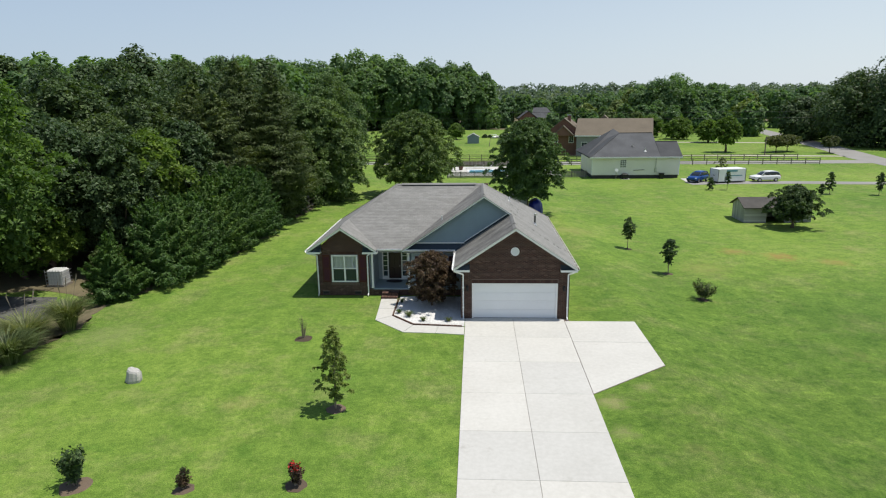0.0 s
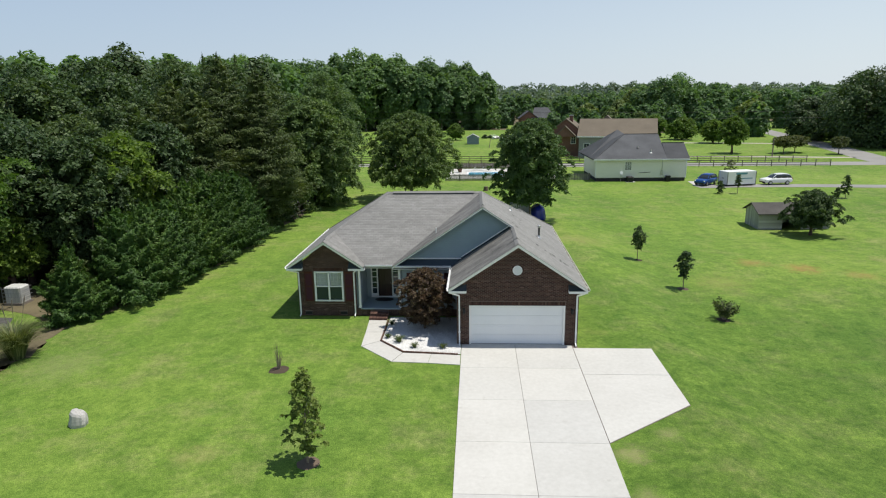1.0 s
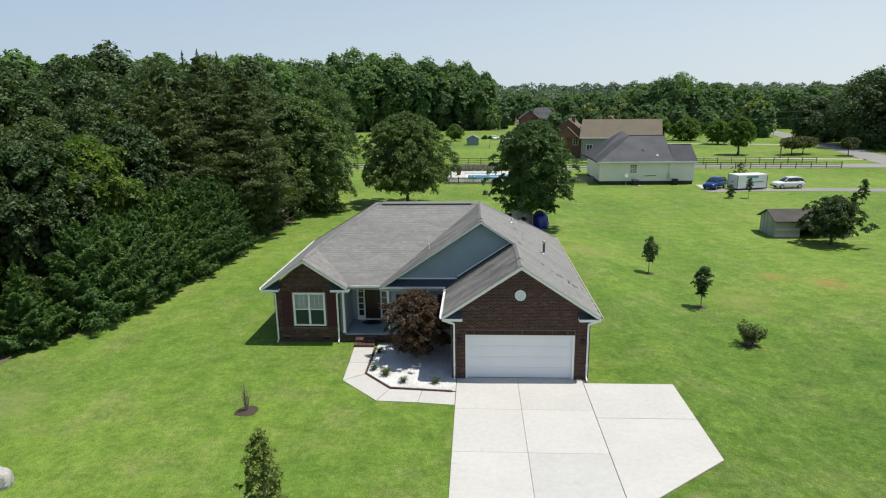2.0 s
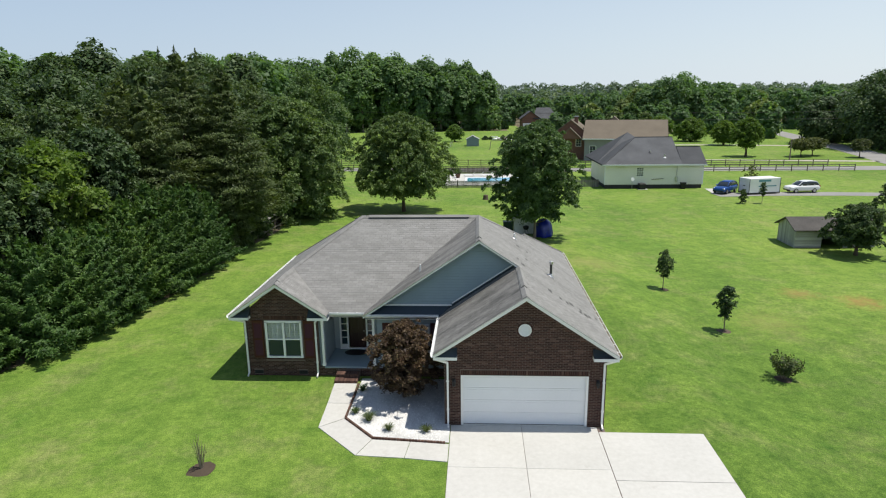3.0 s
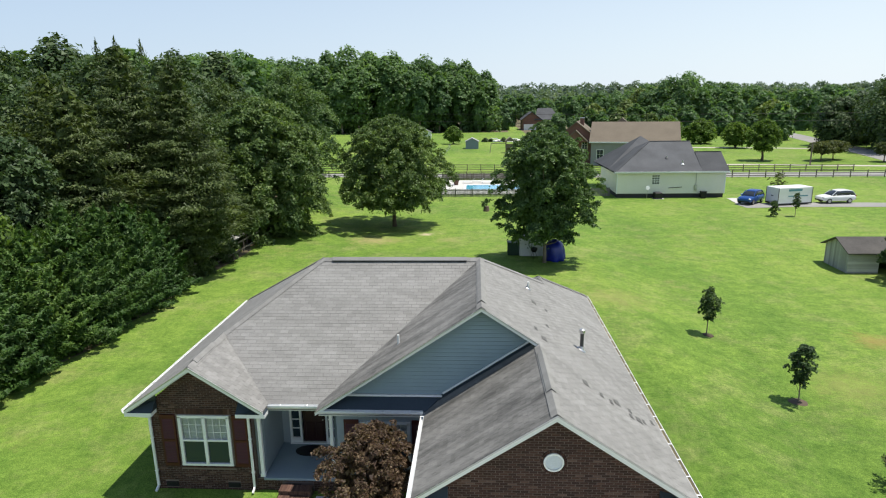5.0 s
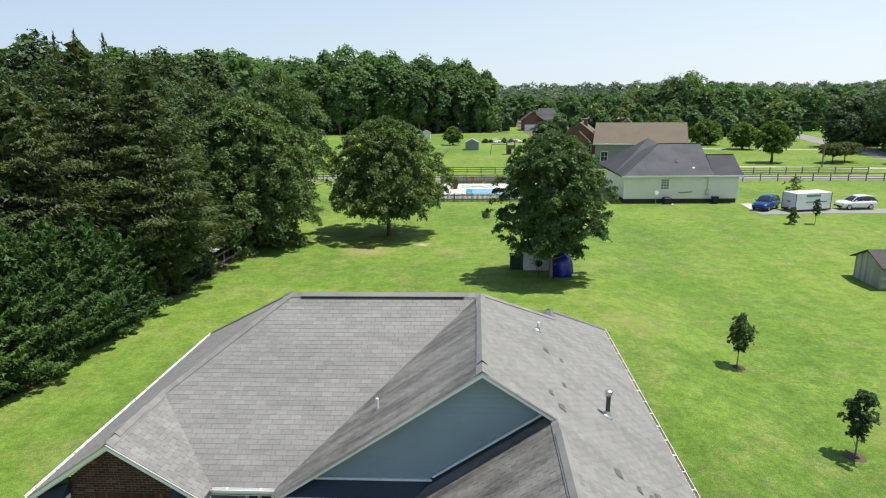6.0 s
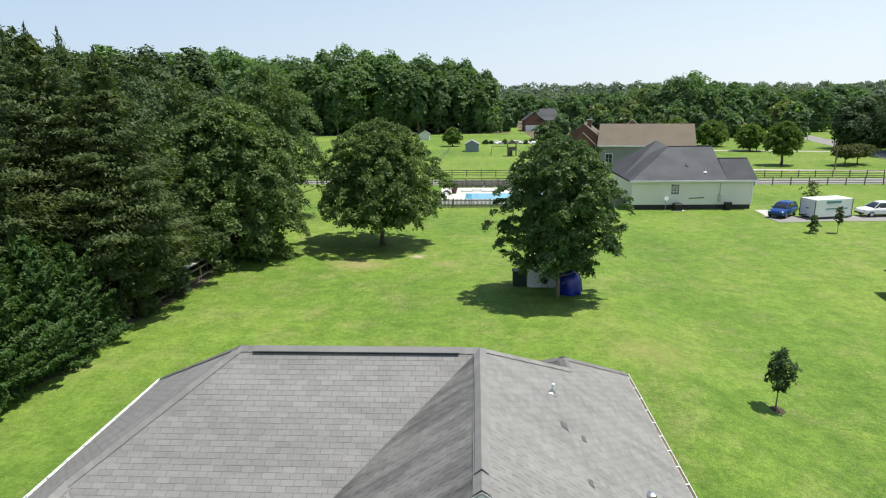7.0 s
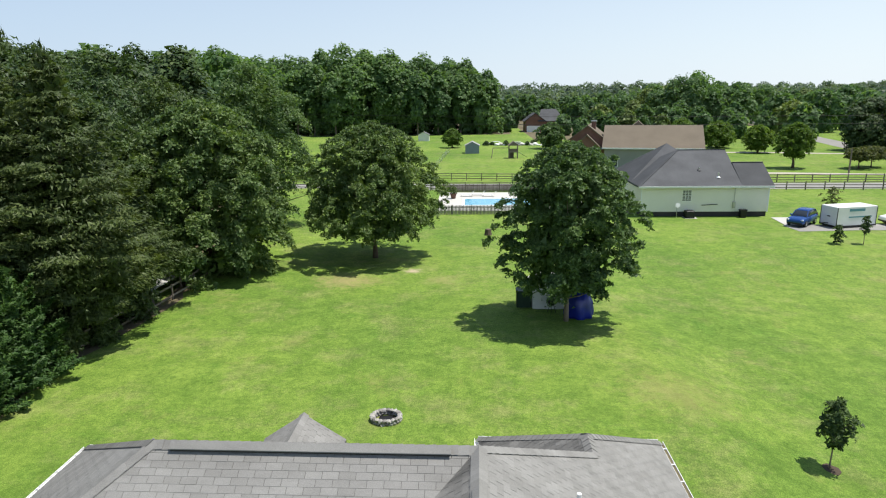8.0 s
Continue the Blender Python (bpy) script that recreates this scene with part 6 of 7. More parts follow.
roof_slab(g, [(175, 372, 5.4), (175, 361, 5.4), (179, 366.5, 9.6)], 0.25)
roof_slab(g, [(197, 372, 5.4), (175, 372, 5.4), (179, 366.5, 9.6), (193, 366.5, 9.6)], 0.25)
roof_parts("roof", g, DARK_ROOF, far_home, "grey hip roof")
for x in (179, 184.5, 190):
    box_window(far_home, x, x + 1.6, 2.4, 4.4, 362, (2, 2))


def small_shed(name, x, y, w, d, h, mat, label, roofmat=DARK_ROOF, doors=True):
    gz = ground_z(x, y)
    t = thing(name, (x, y, gz), label, "shed")
    a, b, c, e = x - w / 2, x + w / 2, y - d / 2, y + d / 2
    part("wall", Geo().box(a, b, c, e, gz - 0.1, gz + h).prism([(a, c, gz + h), (b, c, gz + h), (x, c, gz + h + w * 0.25)], (0, d, 0)), mat, t)
    g = []
    roof_slab(g, [(a - 0.2, c - 0.2, gz + h - 0.08), (x, c - 0.2, gz + h + w * 0.27), (x, e + 0.2, gz + h + w * 0.27), (a - 0.2, e + 0.2, gz + h - 0.08)], 0.1)
    roof_slab(g, [(x, c - 0.2, gz + h + w * 0.27), (b + 0.2, c - 0.2, gz + h - 0.08), (b + 0.2, e + 0.2, gz + h - 0.08), (x, e + 0.2, gz + h + w * 0.27)], 0.1)
    roof_parts("roof", g, roofmat, t)
    if doors:
        for k in (0, 1):
            part("door", Geo().box(x - 0.8 + k * 0.82, x - 0.02 + k * 0.82, c - 0.05, c, gz, gz + h * 0.85), mat, t)
    return t


small_shed("shed", -0.8, 193, 3.6, 4.0, 2.1, SHED_BLUE, "blue-grey garden shed on the far lawn", worn("pale_shed_roofing", (0.33, 0.33, 0.33), 0.7, 0.15))
small_shed("shed", -17.8, 243, 3.6, 3.5, 2.2, PVC, "white garden shed at the wood's edge", GALV)
small_shed("shed", 5.0, 70.6, 2.0, 2.0, 1.6, PVC, "small white shed under the shade tree", GREY_WOOD)
gz = ground_z(3.5, 70.2)
bin_box = thing("storage_box", (3.5, 70.2, gz), "dark green plastic storage box beside the small shed", "storage box")
part("body", Geo().box(3.0, 3.95, 69.8, 70.6, gz, gz + 1.05, 0.04), DEEP_GREEN, bin_box)
part("lid", Geo().box(2.96, 3.99, 69.75, 70.65, gz + 1.05, gz + 1.13, 0.03), DEEP_GREEN, bin_box)

# barn with grey boards beside the fruit tree
bx0, bx1, by0, by1, bz, bh = 30.2, 37.5, 68.6, 71.9, -1.75, 2.0
barn = thing("barn", (33.8, 70.2, bz), "low weathered grey board barn with an open bay", "barn")
inner = Geo().box(bx0, bx0 + 0.1, by0, by1, bz, bz + bh).box(bx1 - 0.1, bx1, by0, by1, bz, bz + bh).box(bx0, bx1, by1 - 0.1, by1, bz, bz + bh).box(bx0, 32.6, by0, by0 + 0.1, bz, bz + bh).box(34.6, bx1, by0, by0 + 0.1, bz, bz + bh).box(32.6, 34.6, by0, by0 + 0.1, bz + 1.75, bz + bh)
inner.prism([(bx0, by0, bz + bh), (bx0, by1, bz + bh), (bx0, (by0 + by1) / 2, bz + bh + 0.75)], (0.1, 0, 0)).prism([(bx1, by0, bz + bh), (bx1, by1, bz + bh), (bx1, (by0 + by1) / 2, bz + bh + 0.75)], (-0.1, 0, 0))
part("frame", inner, GREY_WOOD, barn)
for k in range(15):
    y = by0 + k * 0.22
    top = bz + bh + 0.72 * (1 - abs((y + 0.11) - (by0 + by1) / 2) / 1.65)
    part("board", Geo().box(bx0 - 0.03, bx0, y + 0.008, y + 0.212, bz + 0.08, top), GREY_WOOD, barn)
for k in range(9):
    z = bz + 0.1 + k * 0.21
    for a, b in ((bx0 - 0.03, 32.6), (34.6, bx1)):
        part("board", Geo().box(a, b, by0 - 0.03, by0, z, z + 0.2), GREY_WOOD, barn)
g = []
ym = (by0 + by1) / 2
roof_slab(g, [(bx0 - 0.3, by0 - 0.35, bz + bh - 0.1), (bx1 + 0.3, by0 - 0.35, bz + bh - 0.1), (bx1 + 0.3, ym, bz + bh + 0.85), (bx0 - 0.3, ym, bz + bh + 0.85)], 0.08)
roof_slab(g, [(bx0 - 0.3, ym, bz + bh + 0.85), (bx1 + 0.3, ym, bz + bh + 0.85), (bx1 + 0.3, by1 + 0.35, bz + bh - 0.1), (bx0 - 0.3, by1 + 0.35, bz + bh - 0.1)], 0.08)
roof_parts("roof", g, OLD_ROOF, barn, "dark weathered roofing")

# pool behind a picket fence
flat_patch("pool_deck", [(-5, 108), (15.5, 107.6), (15.5, 123), (-5, 123.4)], CONCRETE, "pale concrete pool deck", "pool deck", 0.06, 3)
pool = thing("swimming_pool", (7, 115, -1), "rectangular swimming pool with bright blue water", "swimming pool")
part("water", Geo().box(-1.2, 13.0, 111.6, 117.0, -1.0, -0.89), WATER, pool)
part("coping", Geo().box(-1.6, 13.4, 111.2, 111.6, -1.0, -0.85, 0.03).box(-1.6, 13.4, 117.0, 117.4, -1.0, -0.85, 0.03).box(-1.6, -1.2, 111.6, 117.0, -1.0, -0.85).box(13.0, 13.4, 111.6, 117.0, -1.0, -0.85), PVC, pool, "white pool coping")
for i, (x, y) in enumerate(((-1.0, 119.4), (0.6, 119.9), (2.2, 119.2))):
    t = thing("sun_lounger", (x, y, -0.94), "white plastic sun lounger on the pool deck", "sun lounger", "pool loungers")
    part("seat", Geo().box(x - 0.9, x + 0.5, y - 0.3, y + 0.3, -0.68, -0.6, 0.02), PVC, t)
    part("backrest", Geo().prism([(x + 0.5, y - 0.3, -0.66), (x + 0.5, y + 0.3, -0.66), (x + 1.0, y + 0.3, -0.2), (x + 1.0, y - 0.3, -0.2)], (0.03, 0, 0.04)), PVC, t)
    for sx in (-0.8, 0.4):
        for sy in (-0.25, 0.25):
            part("leg", Geo().box(x + sx - 0.03, x + sx + 0.03, y + sy - 0.03, y + sy + 0.03, -0.94, -0.66), PVC, t)
planter = thing("flower_pot", (-2.9, 117.6, -0.94), "terracotta pot with a dark green plant by the pool", "flower pot")
part("pot", Geo().tube([(-2.9, 117.6, -0.94), (-2.9, 117.6, -0.3), (-2.9, 117.6, -0.22)], [0.3, 0.45, 0.48], 12), STEP_BRICK, planter)
rngp = np.random.default_rng(7)
v, f = leaves(rngp, np.array([-2.9, 117.6, 0.25]) + rngp.normal(0, 0.28, (500, 3)), rngp.normal(0, 1, (500, 3)), np.full(500, 0.2))
tagged(quick_mesh("plant", v, f, LEAF_OAK, planter), kind="stuff")


def picket_fence(name, x0, x1, y, h, label, mat, gap=0.17, w=0.12):
    t = thing(name, ((x0 + x1) / 2, y, ground_z((x0 + x1) / 2, y)), label, "fence")
    gz = ground_z((x0 + x1) / 2, y)
    me = None
    n = int((x1 - x0) / gap)
    for k in range(n):
        x = x0 + (k + 0.5) * gap
        if me is None:
            ob = part("picket", Geo().prism([(x - w / 2, y, gz), (x + w / 2, y, gz), (x + w / 2, y, gz + h - 0.08), (x, y, gz + h), (x - w / 2, y, gz + h - 0.08)], (0, 0.03, 0)), mat, t)
            me, first = ob.data, x
        else:
            o = new("picket", me)
            o.parent = t
            o.location = (x - first, 0, 0.02 * math.sin(k * 2.3))
    for z in (0.25, h - 0.3):
        part("rail", Geo().box(x0, x1, y + 0.03, y + 0.08, gz + z, gz + z + 0.09), mat, t)
    for k in range(int((x1 - x0) / 2.4) + 1):
        x = x0 + k * 2.4
        part("post", Geo().box(x - 0.05, x + 0.05, y + 0.03, y + 0.13, gz - 0.2, gz + h + 0.06), mat, t)


picket_fence("picket_fence", -5, 19.3, 105.6, 1.15, "low grey weathered picket fence before the pool", PICKET, 0.17)
picket_fence("board_fence", -5.5, 16, 124.0, 1.2, "weathered board fence behind the pool", FENCE_WOOD, 0.19, 0.16)


def rail_fence(name, line, label, mat, h=1.3, gap=2.6, rails=3, post=0.13, rail_h=0.14, group="rail fences", rail_mat=None):
    """Posts with straight rails between them; posts and rails are parts."""
    t = thing(name, (*line[0], ground_z(*line[0])), label, "fence", group)
    off = Vector((*line[0], ground_z(*line[0])))
    pm = None
    pts = []
    for a, b in zip(line[:-1], line[1:]):
        a, b = Vector(a), Vector(b)
        n = max(1, int((b - a).length / gap))
        pts += [a.lerp(b, i / n) for i in range(n)]
    pts.append(Vector(line[-1]))
    rngf = random.Random(len(pts))
    for i, p in enumerate(pts):
        gz = ground_z(p.x, p.y)
        if pm is None:
            pm = part("post", Geo().box(off.x - post / 2, off.x + post / 2, off.y - post / 2, off.y + post / 2, off.z - 0.3, off.z + h, 0.012), mat, t).data
        else:
            o = new("post", pm)
            o.parent = t
            o.location = (p.x - off.x, p.y - off.y, gz - off.z)
            o.rotation_euler = (rngf.uniform(-0.025, 0.025), rngf.uniform(-0.025, 0.025), 0)
        if i:
            q = pts[i - 1]
            gq = ground_z(q.x, q.y)
            for k in range(rails):
                u = h * (0.28 + 0.62 * k / max(1, rails - 1))
                part("rail", Geo().beam((q.x, q.y - post * 0.6, gq + u), (p.x, p.y - post * 0.6, gz + u + rngf.uniform(-0.02, 0.02)), 0.04, rail_h), rail_mat or mat, t)
    return t


rail_fence("rail_fence", [(-34, 126.6), (-4, 125.8), (30, 125), (68, 124)], "brown post and rail fence along the lane", DARK_FENCE, rail_h=0.11, rail_mat=FENCE_WOOD)
rail_fence("rail_fence", [(-34, 141.0), (-4, 138.0), (30, 134), (68, 132.6)], "brown post and rail fence beyond the lane", DARK_FENCE, rail_h=0.11, rail_mat=FENCE_WOOD)
rail_fence("wooden_fence", [(-21.2, 57.5), (-20.3, 62.4), (-19.95, 67), (-19.7, 73.0), (-20.3, 80)], "old weathered two-rail fence under the cedars", FENCE_WOOD, 1.1, 2.4, 2, 0.1, 0.12)
# wire fence on the far lawn
wf = thing("wire_fence", (-6, 160, -1), "thin grey wire mesh fence on the far lawn", "fence")
for k in range(14):
    p = Vector((-8.5, 142, 0)).lerp(Vector((-7.0, 196, 0)), k / 13)
    part("post", Geo().tube([(p.x, p.y, -1.2), (p.x, p.y, 0.3)], 0.04, 6), GALV, wf)
for z in (-0.75, -0.5, -0.25, 0.0, 0.25):
    part("wire", Geo().tube([(-8.5, 142, z), (-7.0, 196, z)], 0.012, 4), GALV, wf)

# tarpaulin heap and small things by the shed
tarp = Geo()
rings = []
for i in range(11):
    u = i / 10
    r = (1 - u ** 4.5) ** 0.7 * 0.80 + 0.02
    ring_ = []
    for k in range(28):
        a = k * math.tau / 28
        f_ = 1 + 0.10 * math.sin(a * 7 + u * 3) * (1 - u) + 0.05 * math.sin(a * 13 + u * 9)
        gz = ground_z(6.7, 68.2)
        ring_.append((6.7 + r * 1.02 * f_ * math.cos(a), 68.2 + r * 0.9 * f_ * math.sin(a), gz + 0.02 + u * 1.75 + 0.05 * math.sin(a * 5) * (1 - 0.5 * u)))
    rings.append(ring_)
tarp.loft(rings)
solid("tarpaulin", tarp, TARP, "bright blue crumpled tarpaulin over a heap beside the shed", "tarpaulin", smooth=True)
gz = ground_z(5.3, 68.6)
grill = thing("grill", (5.1, 68.7, gz), "black kettle grill under the tree", "grill")
part("bowl", Geo().tube([(5.1, 68.7, gz + 0.55), (5.1, 68.7, gz + 0.72), (5.1, 68.7, gz + 0.9), (5.1, 68.7, gz + 0.98)], [0.15, 0.28, 0.28, 0.1], 14), BLACK, grill, smooth=True)
for a in (0.3, 2.4, 4.5):
    part("leg", Geo().tube([(5.1 + 0.3 * math.cos(a), 68.7 + 0.3 * math.sin(a), gz), (5.1 + 0.12 * math.cos(a), 68.7 + 0.12 * math.sin(a), gz + 0.6)], 0.015, 6), BLACK, grill)
gz = ground_z(1.6, 94)
solid("stump", Geo().tube([(1.6, 94, gz - 0.1), (1.6, 94, gz + 0.3), (1.6, 94, gz + 0.62)], [0.42, 0.34, 0.3], 12), BARK, "dark cut tree stump on the lawn", "stump")

# fire pit
pit = thing("fire_pit", (-3.25, 54.9, ground_z(-3.25, 54.9)), "oval fire pit ring of rough pale stones with ash", "fire pit")
gz = ground_z(-3.25, 54.9)
for k in range(22):
    a = k * math.tau / 22
    for lay in range(2):
        aa = a + lay * 0.14
        part("stone", Geo().lump((-3.25 + 0.57 * math.cos(aa), 54.9 + 0.46 * math.sin(aa), gz + 0.06 + lay * 0.13), (0.12, 0.11, 0.085), k + lay * 31, 1, 0.25), STONE if k % 3 else PALE_STONE, pit)
part("ash", Geo().lump((-3.25, 54.9, gz), (0.46, 0.36, 0.05), 3, 2, 0.2), BLACK, pit, "dark ash bed")
boulder = Geo().loft([[(-15.6 + r * (1 + 0.10 * math.sin(k * 2.7 + z * 5)) * math.copysign(abs(math.cos(a)) ** 0.7, math.cos(a)) * 0.31 + z * 0.10, 24.6 + r * (1 + 0.08 * math.cos(k * 1.9)) * math.copysign(abs(math.sin(a)) ** 0.7, math.sin(a)) * 0.28, z - 0.10 * math.cos(a) * (z > 0.3)) for k, a in enumerate([i * math.tau / 18 for i in range(18)])] for z, r in ((-0.05, 1.0), (0.12, 1.06), (0.3, 0.98), (0.48, 0.88), (0.57, 0.70), (0.60, 0.35))])
solid("rock", boulder, PALE_STONE, "pale grey weathered boulder on the lawn", "rock")

# tank in the neighbour's yard and a lean-to behind the fence
ibc = thing("water_tank", (-29.2, 39.2, 0), "white plastic tank in a wire cage on a pallet", "water tank")
part("pallet", Geo().box(-29.8, -28.6, 38.7, 39.7, 0.0, 0.14), FENCE_WOOD, ibc)
part("bottle", Geo().box(-29.75, -28.65, 38.75, 39.65, 0.14, 1.2, 0.08), PLASTIC_WHITE, ibc)
for z in (0.3, 0.55, 0.8, 1.05):
    part("cage_bar", Geo().box(-29.82, -28.58, 38.68, 38.7, z, z + 0.025).box(-29.82, -28.58, 39.7, 39.72, z, z + 0.025).box(-29.82, -29.8, 38.68, 39.72, z, z + 0.025).box(-28.6, -28.58, 38.68, 39.72, z, z + 0.025), GALV, ibc)
for k in range(7):
    x = -29.8 + k * 0.2
    part("cage_bar", Geo().box(x, x + 0.02, 38.66, 38.68, 0.14, 1.22), GALV, ibc)
lean = thing("lean_to", (-21.7, 70.7, 0), "low lean-to with pale weathered roof sheets behind the fence", "shed")
for k in range(4):
    part("roof_sheet", Geo().prism([(-23.0, 68.6 + k * 1.1, 1.5), (-20.35, 68.5 + k * 1.1, 1.0), (-20.35, 69.58 + k * 1.1, 1.02), (-23.0, 69.66 + k * 1.1, 1.52)], (0, 0, 0.03)), GREY_WOOD, lean)
for x, z in ((-22.8, 1.46), (-20.5, 1.02)):
    for y in (68.8, 72.6):
        part("post", Geo().box(x - 0.05, x + 0.05, y - 0.05, y + 0.05, -0.2, z), FENCE_WOOD, lean)

# play set
gz = ground_z(8.7, 178)
play = thing("play_set", (8.7, 178, gz), "brown wooden play tower with a swing beam", "play set")
for x, y in ((8, 177), (10, 177), (8, 179), (10, 179)):
    part("post", Geo().box(x - 0.08, x + 0.08, y - 0.08, y + 0.08, gz, gz + 3.2), FENCE_WOOD, play)
part("platform", Geo().box(7.9, 10.1, 176.9, 179.1, gz + 1.4, gz + 1.55), FENCE_WOOD, play)
part("roof", Geo().prism([(7.7, 176.7, gz + 3.0), (10.3, 176.7, gz + 3.0), (9.0, 176.7, gz + 4.0)], (0, 2.6, 0)), FENCE_WOOD, play)
part("guard", Geo().box(7.9, 10.1, 176.9, 176.95, gz + 1.6, gz + 2.3), DARK_FENCE, play)
part("side_wall", Geo().box(7.9, 7.95, 176.9, 179.1, gz + 1.6, gz + 2.9), DARK_FENCE, play)
part("lower_wall", Geo().box(8.0, 9.2, 178.9, 178.95, gz, gz + 1.4), DARK_FENCE, play)
part("swing_beam", Geo().beam((4.2, 178, gz + 2.4), (8, 178, gz + 2.4), 0.12, 0.14), FENCE_WOOD, play)
for y in (177.2, 178.8):
    part("leg", Geo().beam((4.2, 178, gz + 2.4), (3.9, y, gz), 0.1, 0.1), FENCE_WOOD, play)
part("slide", Geo().prism([(10.1, 177.7, gz + 1.5), (12.2, 177.7, gz + 0.2), (12.2, 178.3, gz + 0.2), (10.1, 178.3, gz + 1.5)], (0, 0, 0.08)), DEEP_GREEN, play)
# pale garden corner beyond it: stones, low tables and dark shrubs
rngg = random.Random(41)
for i in range(34):
    x = 2.5 + 17.5 * (i + rngg.random()) / 34
    y, r = 221.5 - 0.15 * x + rngg.uniform(-2.0, 2.0), rngg.uniform(0.25, 0.75)
    gz = ground_z(x, y)
    solid("rock", Geo().lump((x, y, gz + r * 0.35), (r * 1.3, r, r * 0.75), i, 2, 0.22), PVC if i % 3 else PALE_STONE, "pale stone at the edge of the far garden", "rock", group="far garden stones")
for i, (x, y, w, h, m) in enumerate(((6.2, 221.5, 2.6, 1.0, PVC), (12.6, 220.4, 2.4, 0.9, PVC), (22.2, 207.5, 4.0, 1.6, GREY_WOOD))):
    gz = ground_z(x, y)
    t = thing("garden_table", (x, y, gz), "pale garden table on the far lawn", "table", "far garden tables")
    part("tabletop", Geo().box(x - w / 2, x + w / 2, y - 0.6, y + 0.6, gz + h - 0.08, gz + h), m, t)
    for sx in (-1, 1):
        part("leg", Geo().box(x + sx * w * 0.4 - 0.06, x + sx * w * 0.4 + 0.06, y - 0.5, y + 0.5, gz - 0.02, gz + h - 0.08), m, t)
for i, (x, y, R) in enumerate(((3.2, 219.0, 1.0), (5.0, 220.0, 0.8), (9.2, 218.6, 1.1), (15.6, 218.2, 0.9), (17.6, 219.8, 1.2))):
    broad_tree("bush", x, y, R, R * 1.3, 0.0, LEAF_OAK, 170 + i, "low dark garden bush among pale stones", 900, 0.3, 20, 0.05, group="far garden bushes", category="bush", under=0.1, limbs=2)

# utility pole, its wires, and a lower post on the far lawn
pole = thing("utility_pole", (132, 163, -1), "brown wooden utility pole with a cross arm", "utility pole")
part("pole", Geo().tube([(132, 163, -1.5), (132, 163, 9)], [0.17, 0.11], 10), DARK_FENCE, pole)
part("cross_arm", Geo().box(130.9, 133.1, 162.92, 163.08, 8.1, 8.25), DARK_FENCE, pole)
for k, (z0, z1) in enumerate(((10.4, 8.6), (8.2, 7.0))):
    pts = [Vector((-90, 206, z0)).lerp(Vector((132, 163, z1)), i / 24) + Vector((0, 0, -1.2 * (1 - (2 * i / 24 - 1) ** 2))) for i in range(25)]
    solid("power_line", Geo().tube(pts, 0.03, 5), BLACK, "thin black overhead power line", "power line", group="power lines")
gz = ground_z(66.3, 143.8)
solid("wooden_post", Geo().tube([(66.3, 143.8, gz - 0.3), (66.3, 143.8, gz + 4.3)], [0.14, 0.11], 10), DARK_FENCE, "plain brown wooden post on the far lawn", "post")


# ---- vehicles ----
def wheel(t, x, y, r, gz, side):
    ty = part("wheel", Geo().tube([(x, y - 0.11, gz + r), (x, y - 0.07, gz + r), (x, y + 0.07, gz + r), (x, y + 0.11, gz + r)], [r * 0.9, r, r, r * 0.9], 18), TYRE, t, smooth=False)
    yy = y + side * 0.112
    part("rim", Geo().tube([(x, yy - 0.01, gz + r), (x, yy + 0.01, gz + r)], [r * 0.62, r * 0.58], 14), RIM, ty)


def rounded(x, w, lo, hi, gz, k=0.45, n=20):
    """A cross-section like a rounded box, in the plane of x."""
    c, h = (lo + hi) / 2, (hi - lo) / 2
    ring_ = []
    for i in range(n):
        a = i * math.tau / n + math.pi / n
        y, z = math.cos(a), math.sin(a)
        ring_.append((x, w * math.copysign(abs(y) ** k, y), gz + c + h * math.copysign(abs(z) ** k, z)))
    return ring_


